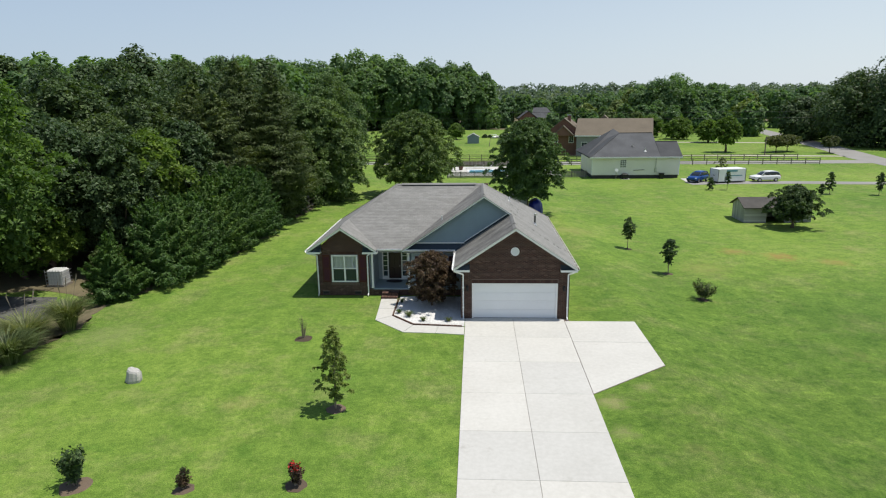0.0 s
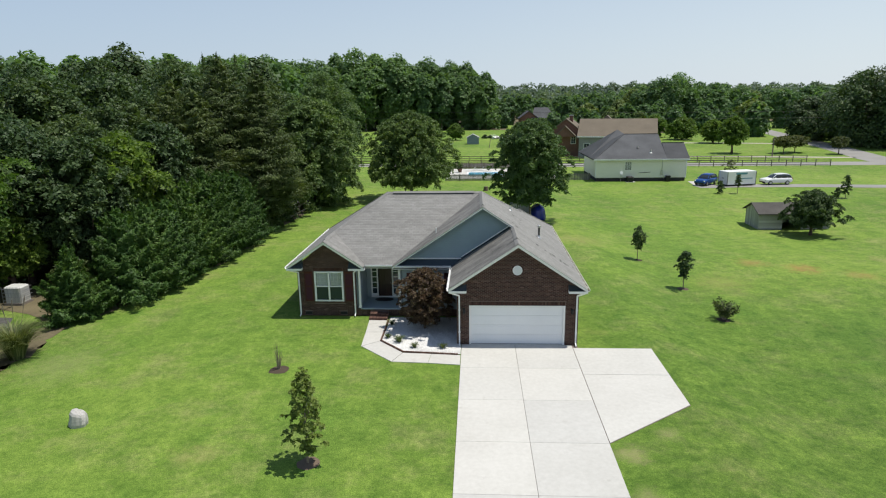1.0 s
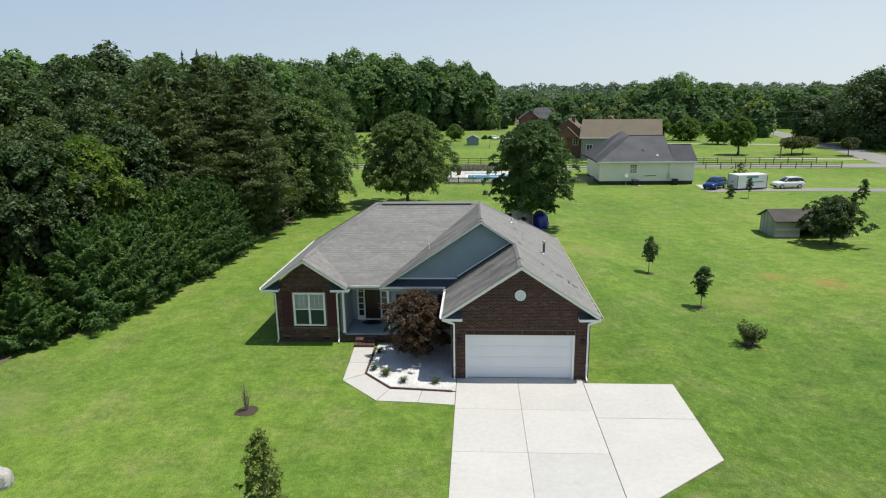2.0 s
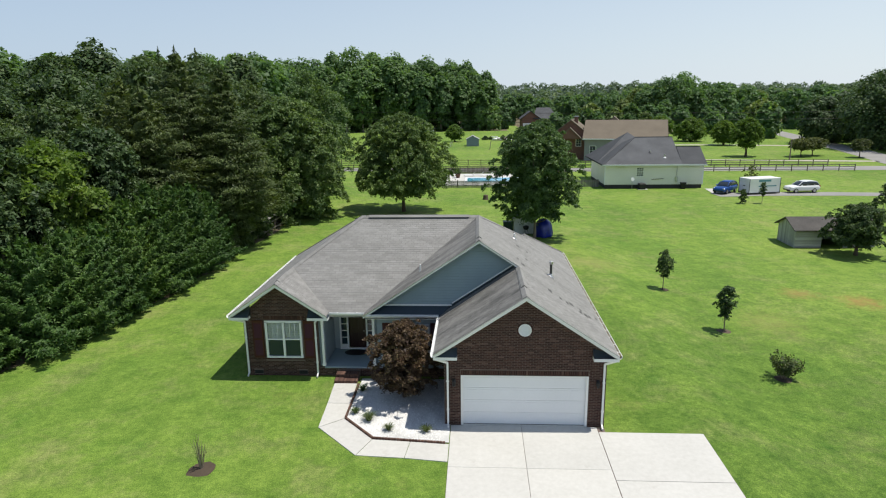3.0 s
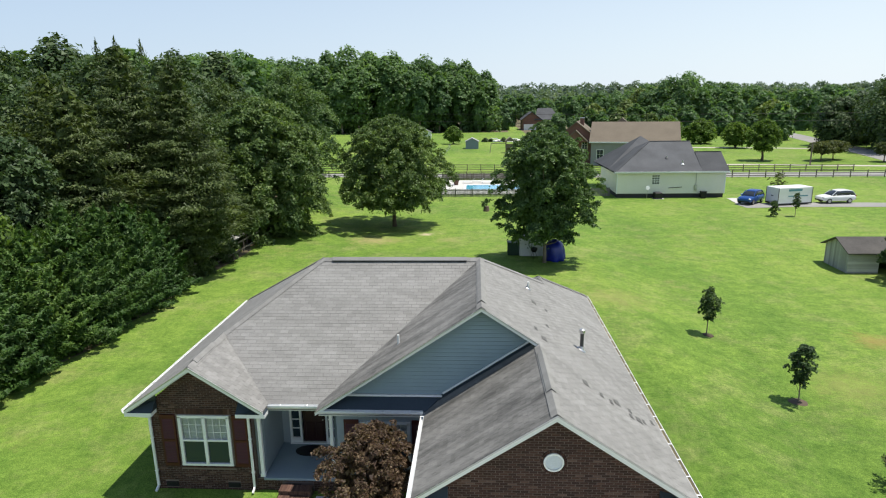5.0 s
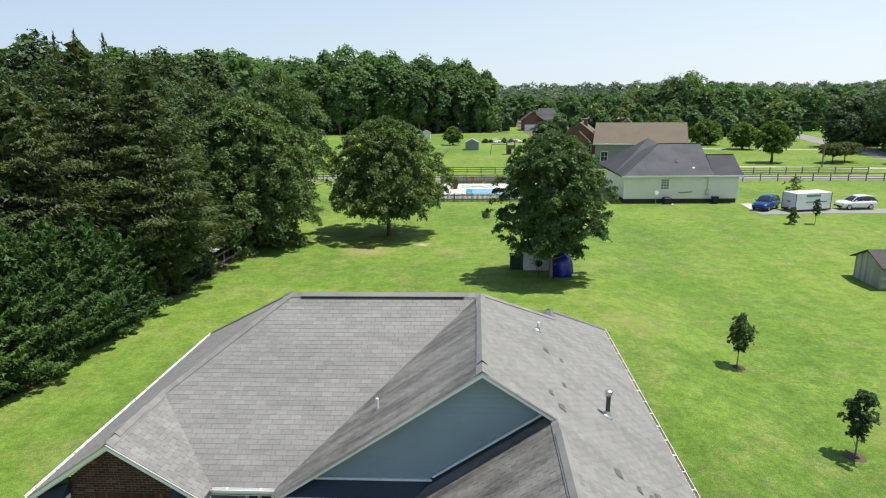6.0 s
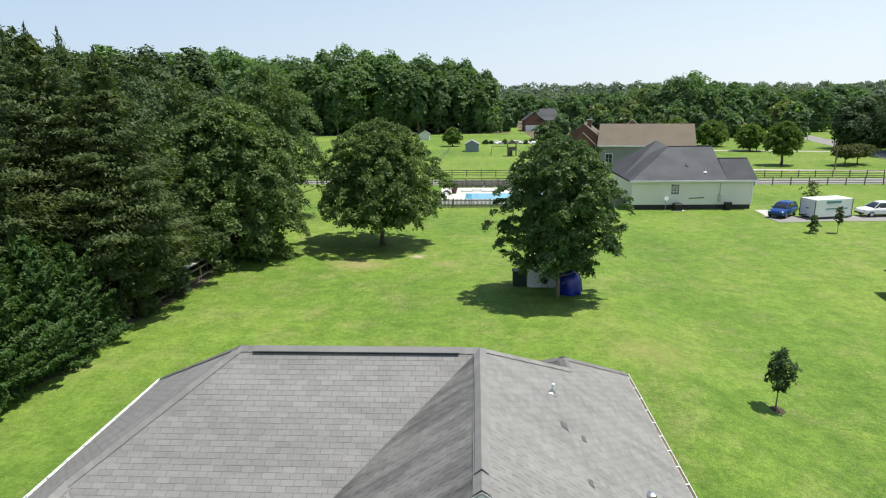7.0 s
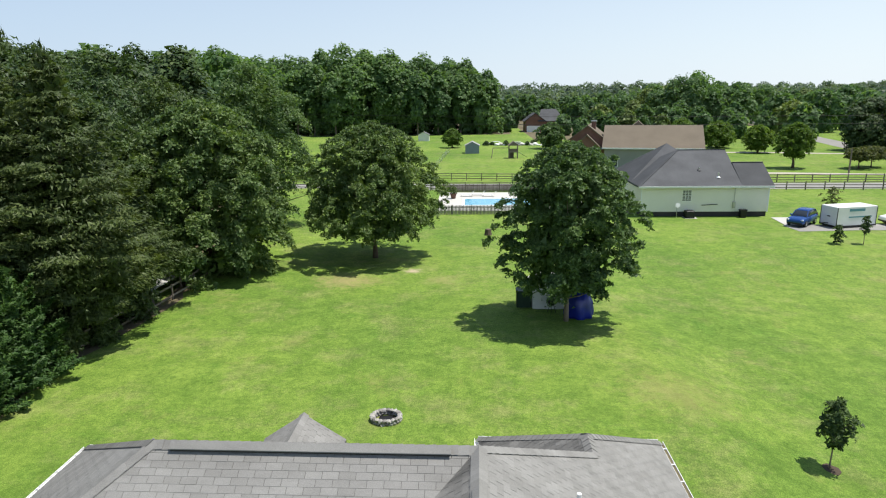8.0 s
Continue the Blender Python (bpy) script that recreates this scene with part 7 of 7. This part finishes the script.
def suv(name, label, paint, gz):
    """A small sport utility car, nose towards -x, standing at the origin."""
    t = thing(name, (0, 0, gz), label, "car")
    body = [(-2.20, 0.66, 0.48, 0.66), (-2.15, 0.78, 0.36, 0.80), (-2.0, 0.85, 0.29, 0.90), (-1.6, 0.89, 0.26, 0.98), (-1.0, 0.905, 0.25, 1.04), (0.2, 0.91, 0.25, 1.05), (1.3, 0.905, 0.26, 1.07), (1.9, 0.87, 0.30, 1.08), (2.12, 0.82, 0.38, 1.02), (2.20, 0.72, 0.50, 0.90)]
    part("body", Geo().loft([rounded(x, w, lo, hi, gz) for x, w, lo, hi in body]), paint, t, smooth=True)
    cab = [(-1.05, 0.78, 0.90, 1.06), (-0.75, 0.79, 0.90, 1.26), (-0.40, 0.78, 0.90, 1.48), (-0.05, 0.77, 0.90, 1.60), (0.6, 0.77, 0.90, 1.65), (1.3, 0.76, 0.90, 1.63), (1.7, 0.75, 0.90, 1.54), (1.95, 0.75, 0.90, 1.33), (2.10, 0.76, 0.90, 1.06)]
    part("glazing", Geo().loft([rounded(x, w, lo, hi, gz, 0.6) for x, w, lo, hi in cab]), CARGLASS, t, "dark car windows", smooth=True)
    rf = [(-0.22, 0.56, 1.50, 1.56), (0.0, 0.64, 1.50, 1.635), (0.6, 0.66, 1.52, 1.69), (1.3, 0.65, 1.50, 1.67), (1.7, 0.62, 1.46, 1.59), (1.84, 0.54, 1.44, 1.50)]
    part("roof_panel", Geo().loft([rounded(x, w, lo, hi, gz, 0.6) for x, w, lo, hi in rf]), paint, t, smooth=True)
    for s in (-1, 1):
        for (xa, za, xb, zb) in ((-1.0, 1.03, -0.3, 1.62), (0.35, 1.03, 0.4, 1.66), (1.35, 1.03, 1.3, 1.64), (2.08, 1.03, 1.78, 1.54)):
            part("pillar", Geo().beam((xa, s * 0.765, gz + za), (xb, s * 0.60, gz + zb - 0.02), 0.07, 0.05), paint, t)
        part("headlight", Geo().box(-2.16, -1.9, s * 0.68 - 0.14, s * 0.68 + 0.14, gz + 0.68, gz + 0.82, 0.02), GALV, t, "clear headlight")
        part("tail_light", Geo().box(2.0, 2.17, s * 0.72 - 0.09, s * 0.72 + 0.09, gz + 0.85, gz + 1.05, 0.02), LEAF_FLOWER, t, "red tail light")
        part("side_mirror", Geo().box(-0.72, -0.55, s * 0.98 - 0.08, s * 0.98 + 0.08, gz + 1.02, gz + 1.16, 0.03), paint, t)
        for x in (-1.32, 1.32):
            wheel(t, x, s * 0.80, 0.34, gz, s)
    part("bumper", Geo().box(-2.21, -2.05, -0.75, 0.75, gz + 0.34, gz + 0.52, 0.03), BLACK, t)
    return t


car = suv("car", "bright blue small sport utility car parked beside the cream house", CARBLUE, -1 + 0.05)
car.matrix_basis = pose(35.6, 99.0, -0.95, 0, 0, 44)
car2 = suv("car", "white small sport utility car parked on the grey drive", CARWHITE, -1 + 0.05)
car2.matrix_basis = pose(46.1, 99.0, -0.95, 0, 0, 6)

tz = -0.95
trailer = thing("cargo_trailer", (40, 98.4, tz), "white enclosed cargo trailer with dark edge trim", "trailer")
part("body", Geo().box(37.6, 42.4, 97.3, 99.5, tz + 0.16, tz + 2.2, 0.04), PVC, trailer)
for x, y in ((37.6, 97.3), (42.4, 97.3), (37.6, 99.5)):
    part("corner_trim", Geo().box(x - 0.03, x + 0.03, y - 0.03, y + 0.03, tz + 0.16, tz + 2.16), FLUE, trailer)
part("base_rail", Geo().box(37.55, 42.45, 97.24, 97.3, tz + 0.1, tz + 0.24).box(37.54, 37.6, 97.3, 99.5, tz + 0.1, tz + 0.24), BLACK, trailer)
part("latch", Geo().box(37.56, 37.6, 98.2, 98.6, tz + 1.1, tz + 1.2), BLACK, trailer)
for a, b, z, h in ((39.0, 40.9, 1.72, 0.28), (39.0, 41.8, 1.05, 0.14)):
    part("lettering", Geo().box(a, b, 97.285, 97.298, tz + z, tz + z + h), TEAL, trailer, "dark teal lettering band")
for x in (39.6, 40.6):
    wheel(trailer, x, 97.5, 0.28, tz, -1)
    wheel(trailer, x, 99.3, 0.28, tz, 1)
trailer.rotation_euler = (0, 0, radians(14))
part("hitch", Geo().beam((37.6, 98.4, tz + 0.4), (36.7, 98.4, tz + 0.45), 0.1, 0.08), BLACK, trailer)
for y in (97.6, 99.2):
    part("jack_stand", Geo().box(37.8, 37.9, y - 0.05, y + 0.05, tz, tz + 0.16), BLACK, trailer)

# ---- distant trees ----
# most lawn trees take the brighter leaf, its colour standing in for haze
for i, (x, y, R, H, z0, n, size, k, leaf, label) in enumerate((
        (61, 152.7, 3.6, 6.4, 2.2, 16000, 0.36, 150, LEAF_BRIGHT, "round green tree on the far lawn"), (69, 186, 3.8, 6.0, 0.8, 10000, 0.42, 110, LEAF_BRIGHT, "round green tree on the far lawn"),
        (65.5, 203, 5.0, 6.6, 0.5, 10000, 0.48, 110, LEAF_BRIGHT, "round green tree on the far lawn"), (60, 215, 4.5, 7.0, 0.5, 10000, 0.48, 110, LEAF_BRIGHT, "round green tree on the far lawn"),
        (20.8, 205, 4.3, 6.6, 0.6, 10000, 0.48, 110, LEAF_SHADE, "dark round tree behind the play set"), (-6.8, 211, 3.0, 4.8, 0.8, 6000, 0.42, 80, LEAF_BRIGHT, "small pale green tree on the far lawn"))):
    broad_tree("lawn_tree", x, y, R, H, z0, leaf, 501 + i, label, n, size, k, 0.25, bumps=0.26)
for i, (x, y, R) in enumerate(((72.2, 151, 2.9), (76.0, 153.5, 3.2), (83, 148, 2.0))):
    broad_tree("crape_myrtle", x, y, R, 2.4, 1.6, LEAF_BRONZE, 510 + i, "flat-topped bronze-green crape myrtle by the road", 8000, 0.28, 80, 0.12, bumps=0.35, limbs=7, group="roadside crape myrtles", wide_at=0.5, under=0.2)


def woods(name, spots, leaf, label, pads, n, size, seed, wide=0.36, z0=0.1, shapes=7, bark=BARK, fill=0.10, fat=(0.6, 1.1), loose=0.3, reach=0.9):
    """Many trees joined: trunks and crowns of leafy pads, no two turned or sized alike."""
    rng = np.random.default_rng(seed)
    kinds = []
    for i in range(shapes):
        kinds.append(leaf_crown(rng, (0, 0), wide * rng.uniform(0.85, 1.2), 1 - z0, z0, pads, n, 0.01, rng.uniform(0.3, 0.55), 0.25, 0.24, fat, fill=fill, top=rng.uniform(2.0, 3.2), heart=2.0, loose=loose, reach=reach, lift=0.6, ratio=1.05)[0])
    V = []
    tg = Geo()
    for x, y, h in spots:
        gz = ground_z(x, y)
        tri = kinds[rng.integers(shapes)]
        a = rng.uniform(0, math.tau)
        wx = rng.uniform(0.85, 1.2)
        turn = np.array([[math.cos(a), math.sin(a), 0], [-math.sin(a), math.cos(a), 0], [0, 0, 1]])
        mid = tri.mean(1, keepdims=True)
        V.append(((mid @ turn) * h * np.array([wx, wx, 1]) + np.array([x, y, gz]) + ((tri - mid) @ turn) * size * 100).reshape(-1, 3))
        tg.tube([(x, y, gz - 0.5), (x + rng.uniform(-0.6, 0.6), y, gz + h * 0.7)], [0.012 * h, 0.006 * h], 5)
    V = np.concatenate(V)
    ob = quick_mesh(name, V, np.arange(len(V)).reshape(-1, 3), leaf)
    tagged(ob, label, "woods", kind="stuff")
    tagged(part("trunks", tg, bark, ob), kind="stuff")
    return ob


rng = np.random.default_rng(77)
far = []
for row, y in enumerate((280, 288, 298, 311)):
    for x in np.arange(-175, 5, 8.5):
        h = 32.6 + 2.0 * math.sin(x * 0.09) + rng.uniform(-3.0, 3.0) - 2.5 * float(step(-30, 8, x))
        far.append((x + rng.uniform(-2.5, 2.5), y + rng.uniform(-4, 4) - 0.12 * (x + 60) * (x < -60), h * (0.78, 0.9, 1.0, 1.02)[row] * (0.84 if x > 0 else 0.96 if x > -8 else 1.0)))
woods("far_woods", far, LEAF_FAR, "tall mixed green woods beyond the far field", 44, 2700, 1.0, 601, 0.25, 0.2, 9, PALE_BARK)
thicket = [(x + rng.uniform(-2, 2), y + rng.uniform(-2, 2) - 0.12 * (x + 60) * (x < -60), rng.uniform(6, 11)) for y in (284, 293, 304) for x in np.arange(-175, 8, 5.5)]
woods("undergrowth", thicket, LEAF_FAR, "dark undergrowth beneath the tall far woods", 20, 500, 0.9, 608, 0.5, 0.0, 5)
mid = []
for y in (104, 114, 126, 139, 153, 170, 190, 212, 236):
    for x in np.arange(-165, -0.27 * y - 4, 9.5):
        d = math.hypot(x, y)
        mid.append((x + rng.uniform(-3, 3), y + rng.uniform(-4, 4), min(28.5, 13.6 + 0.058 * d + rng.uniform(-3.2, 1.8))))
for y in (30, 42, 54, 66, 78, 92):
    for x in np.arange(-95, -52, 9):
        mid.append((x + rng.uniform(-3, 3), y + rng.uniform(-4, 4), 13.5 + 0.03 * abs(x) + rng.uniform(-1.5, 1.5)))
wood_edge = [q for q in mid if 98 < q[1] < 132 and q[0] > -90]
mid = [q for q in mid if q not in wood_edge]
woods("wood_edge", wood_edge, LEAF_OAK, "leafy green trees along the near edge of the west woods", 80, 7000, 0.55, 607, 0.30, 0.1, 6)
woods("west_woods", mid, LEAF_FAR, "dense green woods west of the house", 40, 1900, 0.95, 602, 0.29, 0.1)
east, near_road = [], []
for y, x0, x1, h, sp in ((240, 28, 92, 8, 8), (262, 16, 100, 9.5, 8.5), (300, 14, 112, 11.5, 9), (335, 8, 125, 14, 9.5), (375, 10, 200, 15.5, 10), (420, 10, 240, 17, 11)):
    for x in np.arange(x0, x1, sp):
        ex, ey = x + rng.uniform(-3, 3), y + rng.uniform(-7, 7)
        if ey < 304 and 0.045 < (ex - 2) / (ey - 32) < 0.125:
            continue
        tall = 1 + 0.6 * math.exp(-((ex - 0.32 * ey) / 26) ** 2) * (y > 320)
        east.append((ex, ey, h * tall * rng.uniform(0.75, 1.12)))
for x, y, h in ((100, 168, 20), (106, 160, 25), (112, 152, 20), (119, 146, 20), (104, 178, 19), (112, 172, 21), (120, 162, 21), (97, 190, 13), (106, 196, 14), (114, 206, 14), (122, 216, 14), (128, 190, 18),
                (93, 214, 11), (99, 232, 12), (88, 226, 9), (126, 236, 14), (133, 250, 15), (128, 270, 16), (118, 282, 15), (140, 225, 17), (150, 255, 17), (145, 285, 17), (160, 310, 18), (176, 330, 18)):
    (near_road if y < 200 else east).append((x, y, h))
woods("roadside_woods", near_road, LEAF_OAK, "tall dark green trees beside the country road", 80, 8000, 0.5, 606, 0.42, 0.0, 4)
woods("pale_woods", east[3::7], LEAF_LIME, "paler yellow-green trees among the north-eastern woods", 30, 1900, 1.0, 605, 0.42, 0.0)
east = [q for i, q in enumerate(east) if i % 7 != 3]
woods("east_woods", east, LEAF_FAR, "mixed green woods and hedgerow trees to the north-east", 30, 1900, 1.0, 603, 0.42, 0.0)
horizon = []
for y, h, sp in ((500, 19, 11), (580, 20, 13), (690, 22, 16), (830, 24, 19), (1000, 26, 23), (1250, 28, 28)):
    for x in np.arange(-0.30 * y - 30, 0.80 * y + 60, sp):
        horizon.append((x + rng.uniform(-5, 5), y + rng.uniform(-20, 20), h * rng.uniform(0.70, 0.98)))
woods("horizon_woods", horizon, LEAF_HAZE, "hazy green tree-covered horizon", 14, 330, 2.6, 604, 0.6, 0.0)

# ---- small pieces: shingles and bricks ----
def clip_convex(poly, region):
    """The part of a flat polygon inside a convex region, both as (x, y) lists."""
    area = sum(a[0] * b[1] - b[0] * a[1] for a, b in zip(region, region[1:] + region[:1]))
    reg = region if area > 0 else region[::-1]
    for a, b in zip(reg, reg[1:] + reg[:1]):
        ex, ey = b[0] - a[0], b[1] - a[1]
        side = [ex * (p[1] - a[1]) - ey * (p[0] - a[0]) for p in poly]
        if all(s >= -1e-9 for s in side):
            continue
        out = []
        for i, p in enumerate(poly):
            q, s, r = poly[(i + 1) % len(poly)], side[i], side[(i + 1) % len(poly)]
            if s >= 0:
                out.append(p)
            if (s > 0 > r) or (s < 0 < r):
                k = s / (s - r)
                out.append((p[0] + (q[0] - p[0]) * k, p[1] + (q[1] - p[1]) * k))
        poly = out
        if len(poly) < 3:
            return []
    return poly


def lay_shingles():
    run = 0.143 / math.sqrt(1 + P * P)
    wide = 0.305
    rngs = random.Random(21)
    rest, stained_shaded = Geo(), Geo()
    singles = 0
    for fi, face in enumerate(FACES):
        if face.get("plain"):
            continue
        axis, eave, sign = face["down"]
        plan = face["plan"]
        us = [p[1] if axis == "x" else p[0] for p in plan]
        ds = [(p[0] - eave) * sign if axis == "x" else (p[1] - eave) * sign for p in plan]
        shared = None
        for j in range(int(max(ds) / run) + 1):
            d0, d1 = j * run, (j + 1) * run + 0.006
            off = (j % 2) * wide * 0.5 + (j % 3) * 0.021 + rngs.uniform(-0.012, 0.012)
            for k in range(int((min(us) - off) / wide) - 1, int((max(us) - off) / wide) + 1):
                u0, u1 = off + k * wide + 0.0045, off + (k + 1) * wide - 0.0045
                at = lambda u, d: (eave + sign * d, u) if axis == "x" else (u, eave + sign * d)
                rect = [at(u0, d0), at(u1, d0), at(u1, d1), at(u0, d1)]
                poly = clip_convex(rect, plan)
                if len(poly) < 3:
                    continue
                lift = rngs.uniform(0.005, 0.009)
                def top(p):
                    d = (p[0] - eave) * sign if axis == "x" else (p[1] - eave) * sign
                    return (p[0], p[1], EZ + P * d - 0.010 + 0.004 + lift * (1 - (d - d0) / (d1 - d0)))
                n = len(poly)
                area = sum(a[0] * b[1] - b[0] * a[1] for a, b in zip(poly, poly[1:] + poly[:1]))
                if area < 0:
                    poly = poly[::-1]
                tv = [top(p) for p in poly]
                bv = [(p[0], p[1], q[2] - 0.022) for p, q in zip(poly, tv)]
                fs = [tuple(range(n))] + [(i, n + i, n + (i + 1) % n, (i + 1) % n) for i in range(n)]
                whole = n == 4 and abs(abs(area) / 2 - (u1 - u0) * (d1 - d0)) < 1e-6 and abs(u1 - u0 - wide + 0.009) < 1e-6
                near = fi in (5, 9) and singles < 300 and whole and min(q[1] for q in tv) > 32.9 and max(q[1] for q in tv) < 36.0 and min(q[2] for q in tv) > 4.3
                if near:
                    singles += 1
                    if shared is None:
                        ob = part("shingle", Geo().add(tv + bv, fs), SHINGLE_ALGAE_SHADED if fi in (4, 9, 11) else SHINGLE, roof)
                        shared, home = ob.data, Vector(tv[0])
                        first_poly = poly
                    else:
                        o = new("shingle", shared)
                        o.parent = roof
                        o.location = Vector(tv[0]) - home
                else:
                    # three west slopes take the streaked shingle with shade in its colour
                    (stained_shaded if fi in (4, 9, 11) else rest).add(tv + bv, fs)
    tagged(part("shingles", stained_shaded, SHINGLE_ALGAE_SHADED, roof, "grey shingles streaked dark with algae and darkened as slopes turned from the sun"), kind="stuff")
    tagged(part("shingles", rest, SHINGLE, roof, "weathered grey asphalt shingles in staggered courses"), kind="stuff")


lay_shingles()


def lay_bricks(wall, y, spans, z0, z1, avoid, near, label):
    """Running-bond bricks proud of the mortar. spans(z) gives the clear stretch of x at a height; avoid(x0, x1, za, zb) cuts out openings."""
    L, H, J = 0.192, 0.0560, 0.0115
    rngb = random.Random(int(y * 10))
    rest, shared, count = Geo(), None, 0
    j = 0
    z = z0
    while z + H < z1:
        a, b = spans(z + H)
        x = math.floor(a / (L + J)) * (L + J) - (j % 2) * (L + J) / 2
        while x < b:
            x0, x1 = max(x, a), min(x + L, b)
            if x1 - x0 < 0.02:
                x += L + J
                continue
            for q0, q1 in avoid(x0, x1, z, z + H):
                if q1 - q0 < 0.03:
                    continue
                dy = 0.005 + rngb.uniform(-0.0025, 0.0025)
                vs = [(q0, y + 0.02, z), (q1, y + 0.02, z), (q1, y + 0.02, z + H), (q0, y + 0.02, z + H), (q0 + 0.003, y + dy, z + 0.003), (q1 - 0.003, y + dy, z + 0.003), (q1 - 0.003, y + dy, z + H - 0.003), (q0 + 0.003, y + dy, z + H - 0.003)]
                fs = [(4, 5, 6, 7), (0, 1, 5, 4), (1, 2, 6, 5), (2, 3, 7, 6), (3, 0, 4, 7)]
                if abs(q1 - q0 - L) < 1e-6 and count < near[4] and near[0] < q0 < near[1] and near[2] < z < near[3]:
                    count += 1
                    if shared is None:
                        shared, home = part("brick", Geo().add(vs, fs), BRICK, wall).data, Vector((q0, dy, z))
                    else:
                        o = new("brick", shared)
                        o.parent = wall
                        o.location = Vector((q0, dy, z)) - home
                else:
                    rest.add(vs, fs)
            x += L + J
        z += H + J
        j += 1
    tagged(part("bricks", rest, BRICK, wall, label), kind="stuff")


def less(x0, x1, holes):
    out = [(x0, x1)]
    for h0, h1 in holes:
        nxt = []
        for a, b in out:
            if h1 <= a or h0 >= b:
                nxt.append((a, b))
            else:
                if h0 > a:
                    nxt.append((a, h0))
                if h1 < b:
                    nxt.append((h1, b))
        out = nxt
    return out


def garage_span(z):
    half = 3.075 if z < 3.05 else max(0.0, (5.25 - z) / 0.71)
    return 2.225 - half, 2.225 + half


def garage_avoid(x0, x1, za, zb):
    holes = []
    if za < 2.35:
        holes.append((-0.23, 4.65))
    if abs((za + zb) / 2 - CZ) < 0.335:
        w = math.sqrt(0.335 ** 2 - ((za + zb) / 2 - CZ) ** 2)
        holes.append((CX - w, CX + w))
    return less(x0, x1, holes)


lay_bricks(garage_wall, 33.0, garage_span, 0.03, 5.2, garage_avoid, (0.4, 4.2, 2.4, 3.75, 300), "dark brown bricks in running bond")
for k in range(72):
    x = -0.21 + k * 0.0672
    part("soldier_brick", Geo().box(x, x + 0.058, 32.995, 33.02, 2.15, 2.343), BRICK, garage_wall)
for k in range(34):
    a = k * math.tau / 34
    c, s = math.cos(a), math.sin(a)
    pts = [(CX + r * c - w * s, 32.992, CZ + r * s + w * c) for r, w in ((0.25, -0.019), (0.325, -0.025), (0.325, 0.025), (0.25, 0.019))]
    part("ring_brick", Geo().prism(pts, (0, 0.026, 0)), BRICK, garage_wall)


def left_span(z):
    half = 1.71 if z < 3.05 else min(1.71, max(0.0, (4.42 - z) / 0.74))
    mid = -8.59 if z < 3.05 else -8.55
    return max(-10.3, mid - half), min(-6.88, mid + half)


def left_avoid(x0, x1, za, zb):
    holes = []
    if 0.78 < zb and za < 2.82:
        holes.append((-9.37, -7.53))
    if 0.1 < zb and za < 0.28:
        holes += [(-9.96, -9.54), (-7.86, -7.44)]
    return less(x0, x1, holes)


lay_bricks(left_wall, 37.2, left_span, 0.0, 4.3, left_avoid, (-9.4, -7.8, 0.0, 0.0, 0), "dark brown bricks in running bond")
for k in range(26):
    x = -9.35 + k * 0.0715
    part("soldier_brick", Geo().box(x, x + 0.062, 37.195, 37.22, 2.76, 2.95), BRICK, left_wall)
    part("sill_brick", Geo().box(x, x + 0.062, 37.165, 37.22, 0.83, 0.90), BRICK, left_wall)
lay_bricks(porch_base, 37.228, lambda z: (-6.88, -4.12), 0.0, 0.42, lambda a, b, c, d: less(a, b, [(-6.05, -4.99)] if c < 0.3 else []), (0, 0, 0, 0, 0), "dark brown bricks under the porch")
lay_bricks(side_base, 37.248, lambda z: (-4.12, -0.85), 0.0, 0.42, lambda a, b, c, d: less(a, b, []), (0, 0, 0, 0, 0), "dark brown bricks beside the garage")
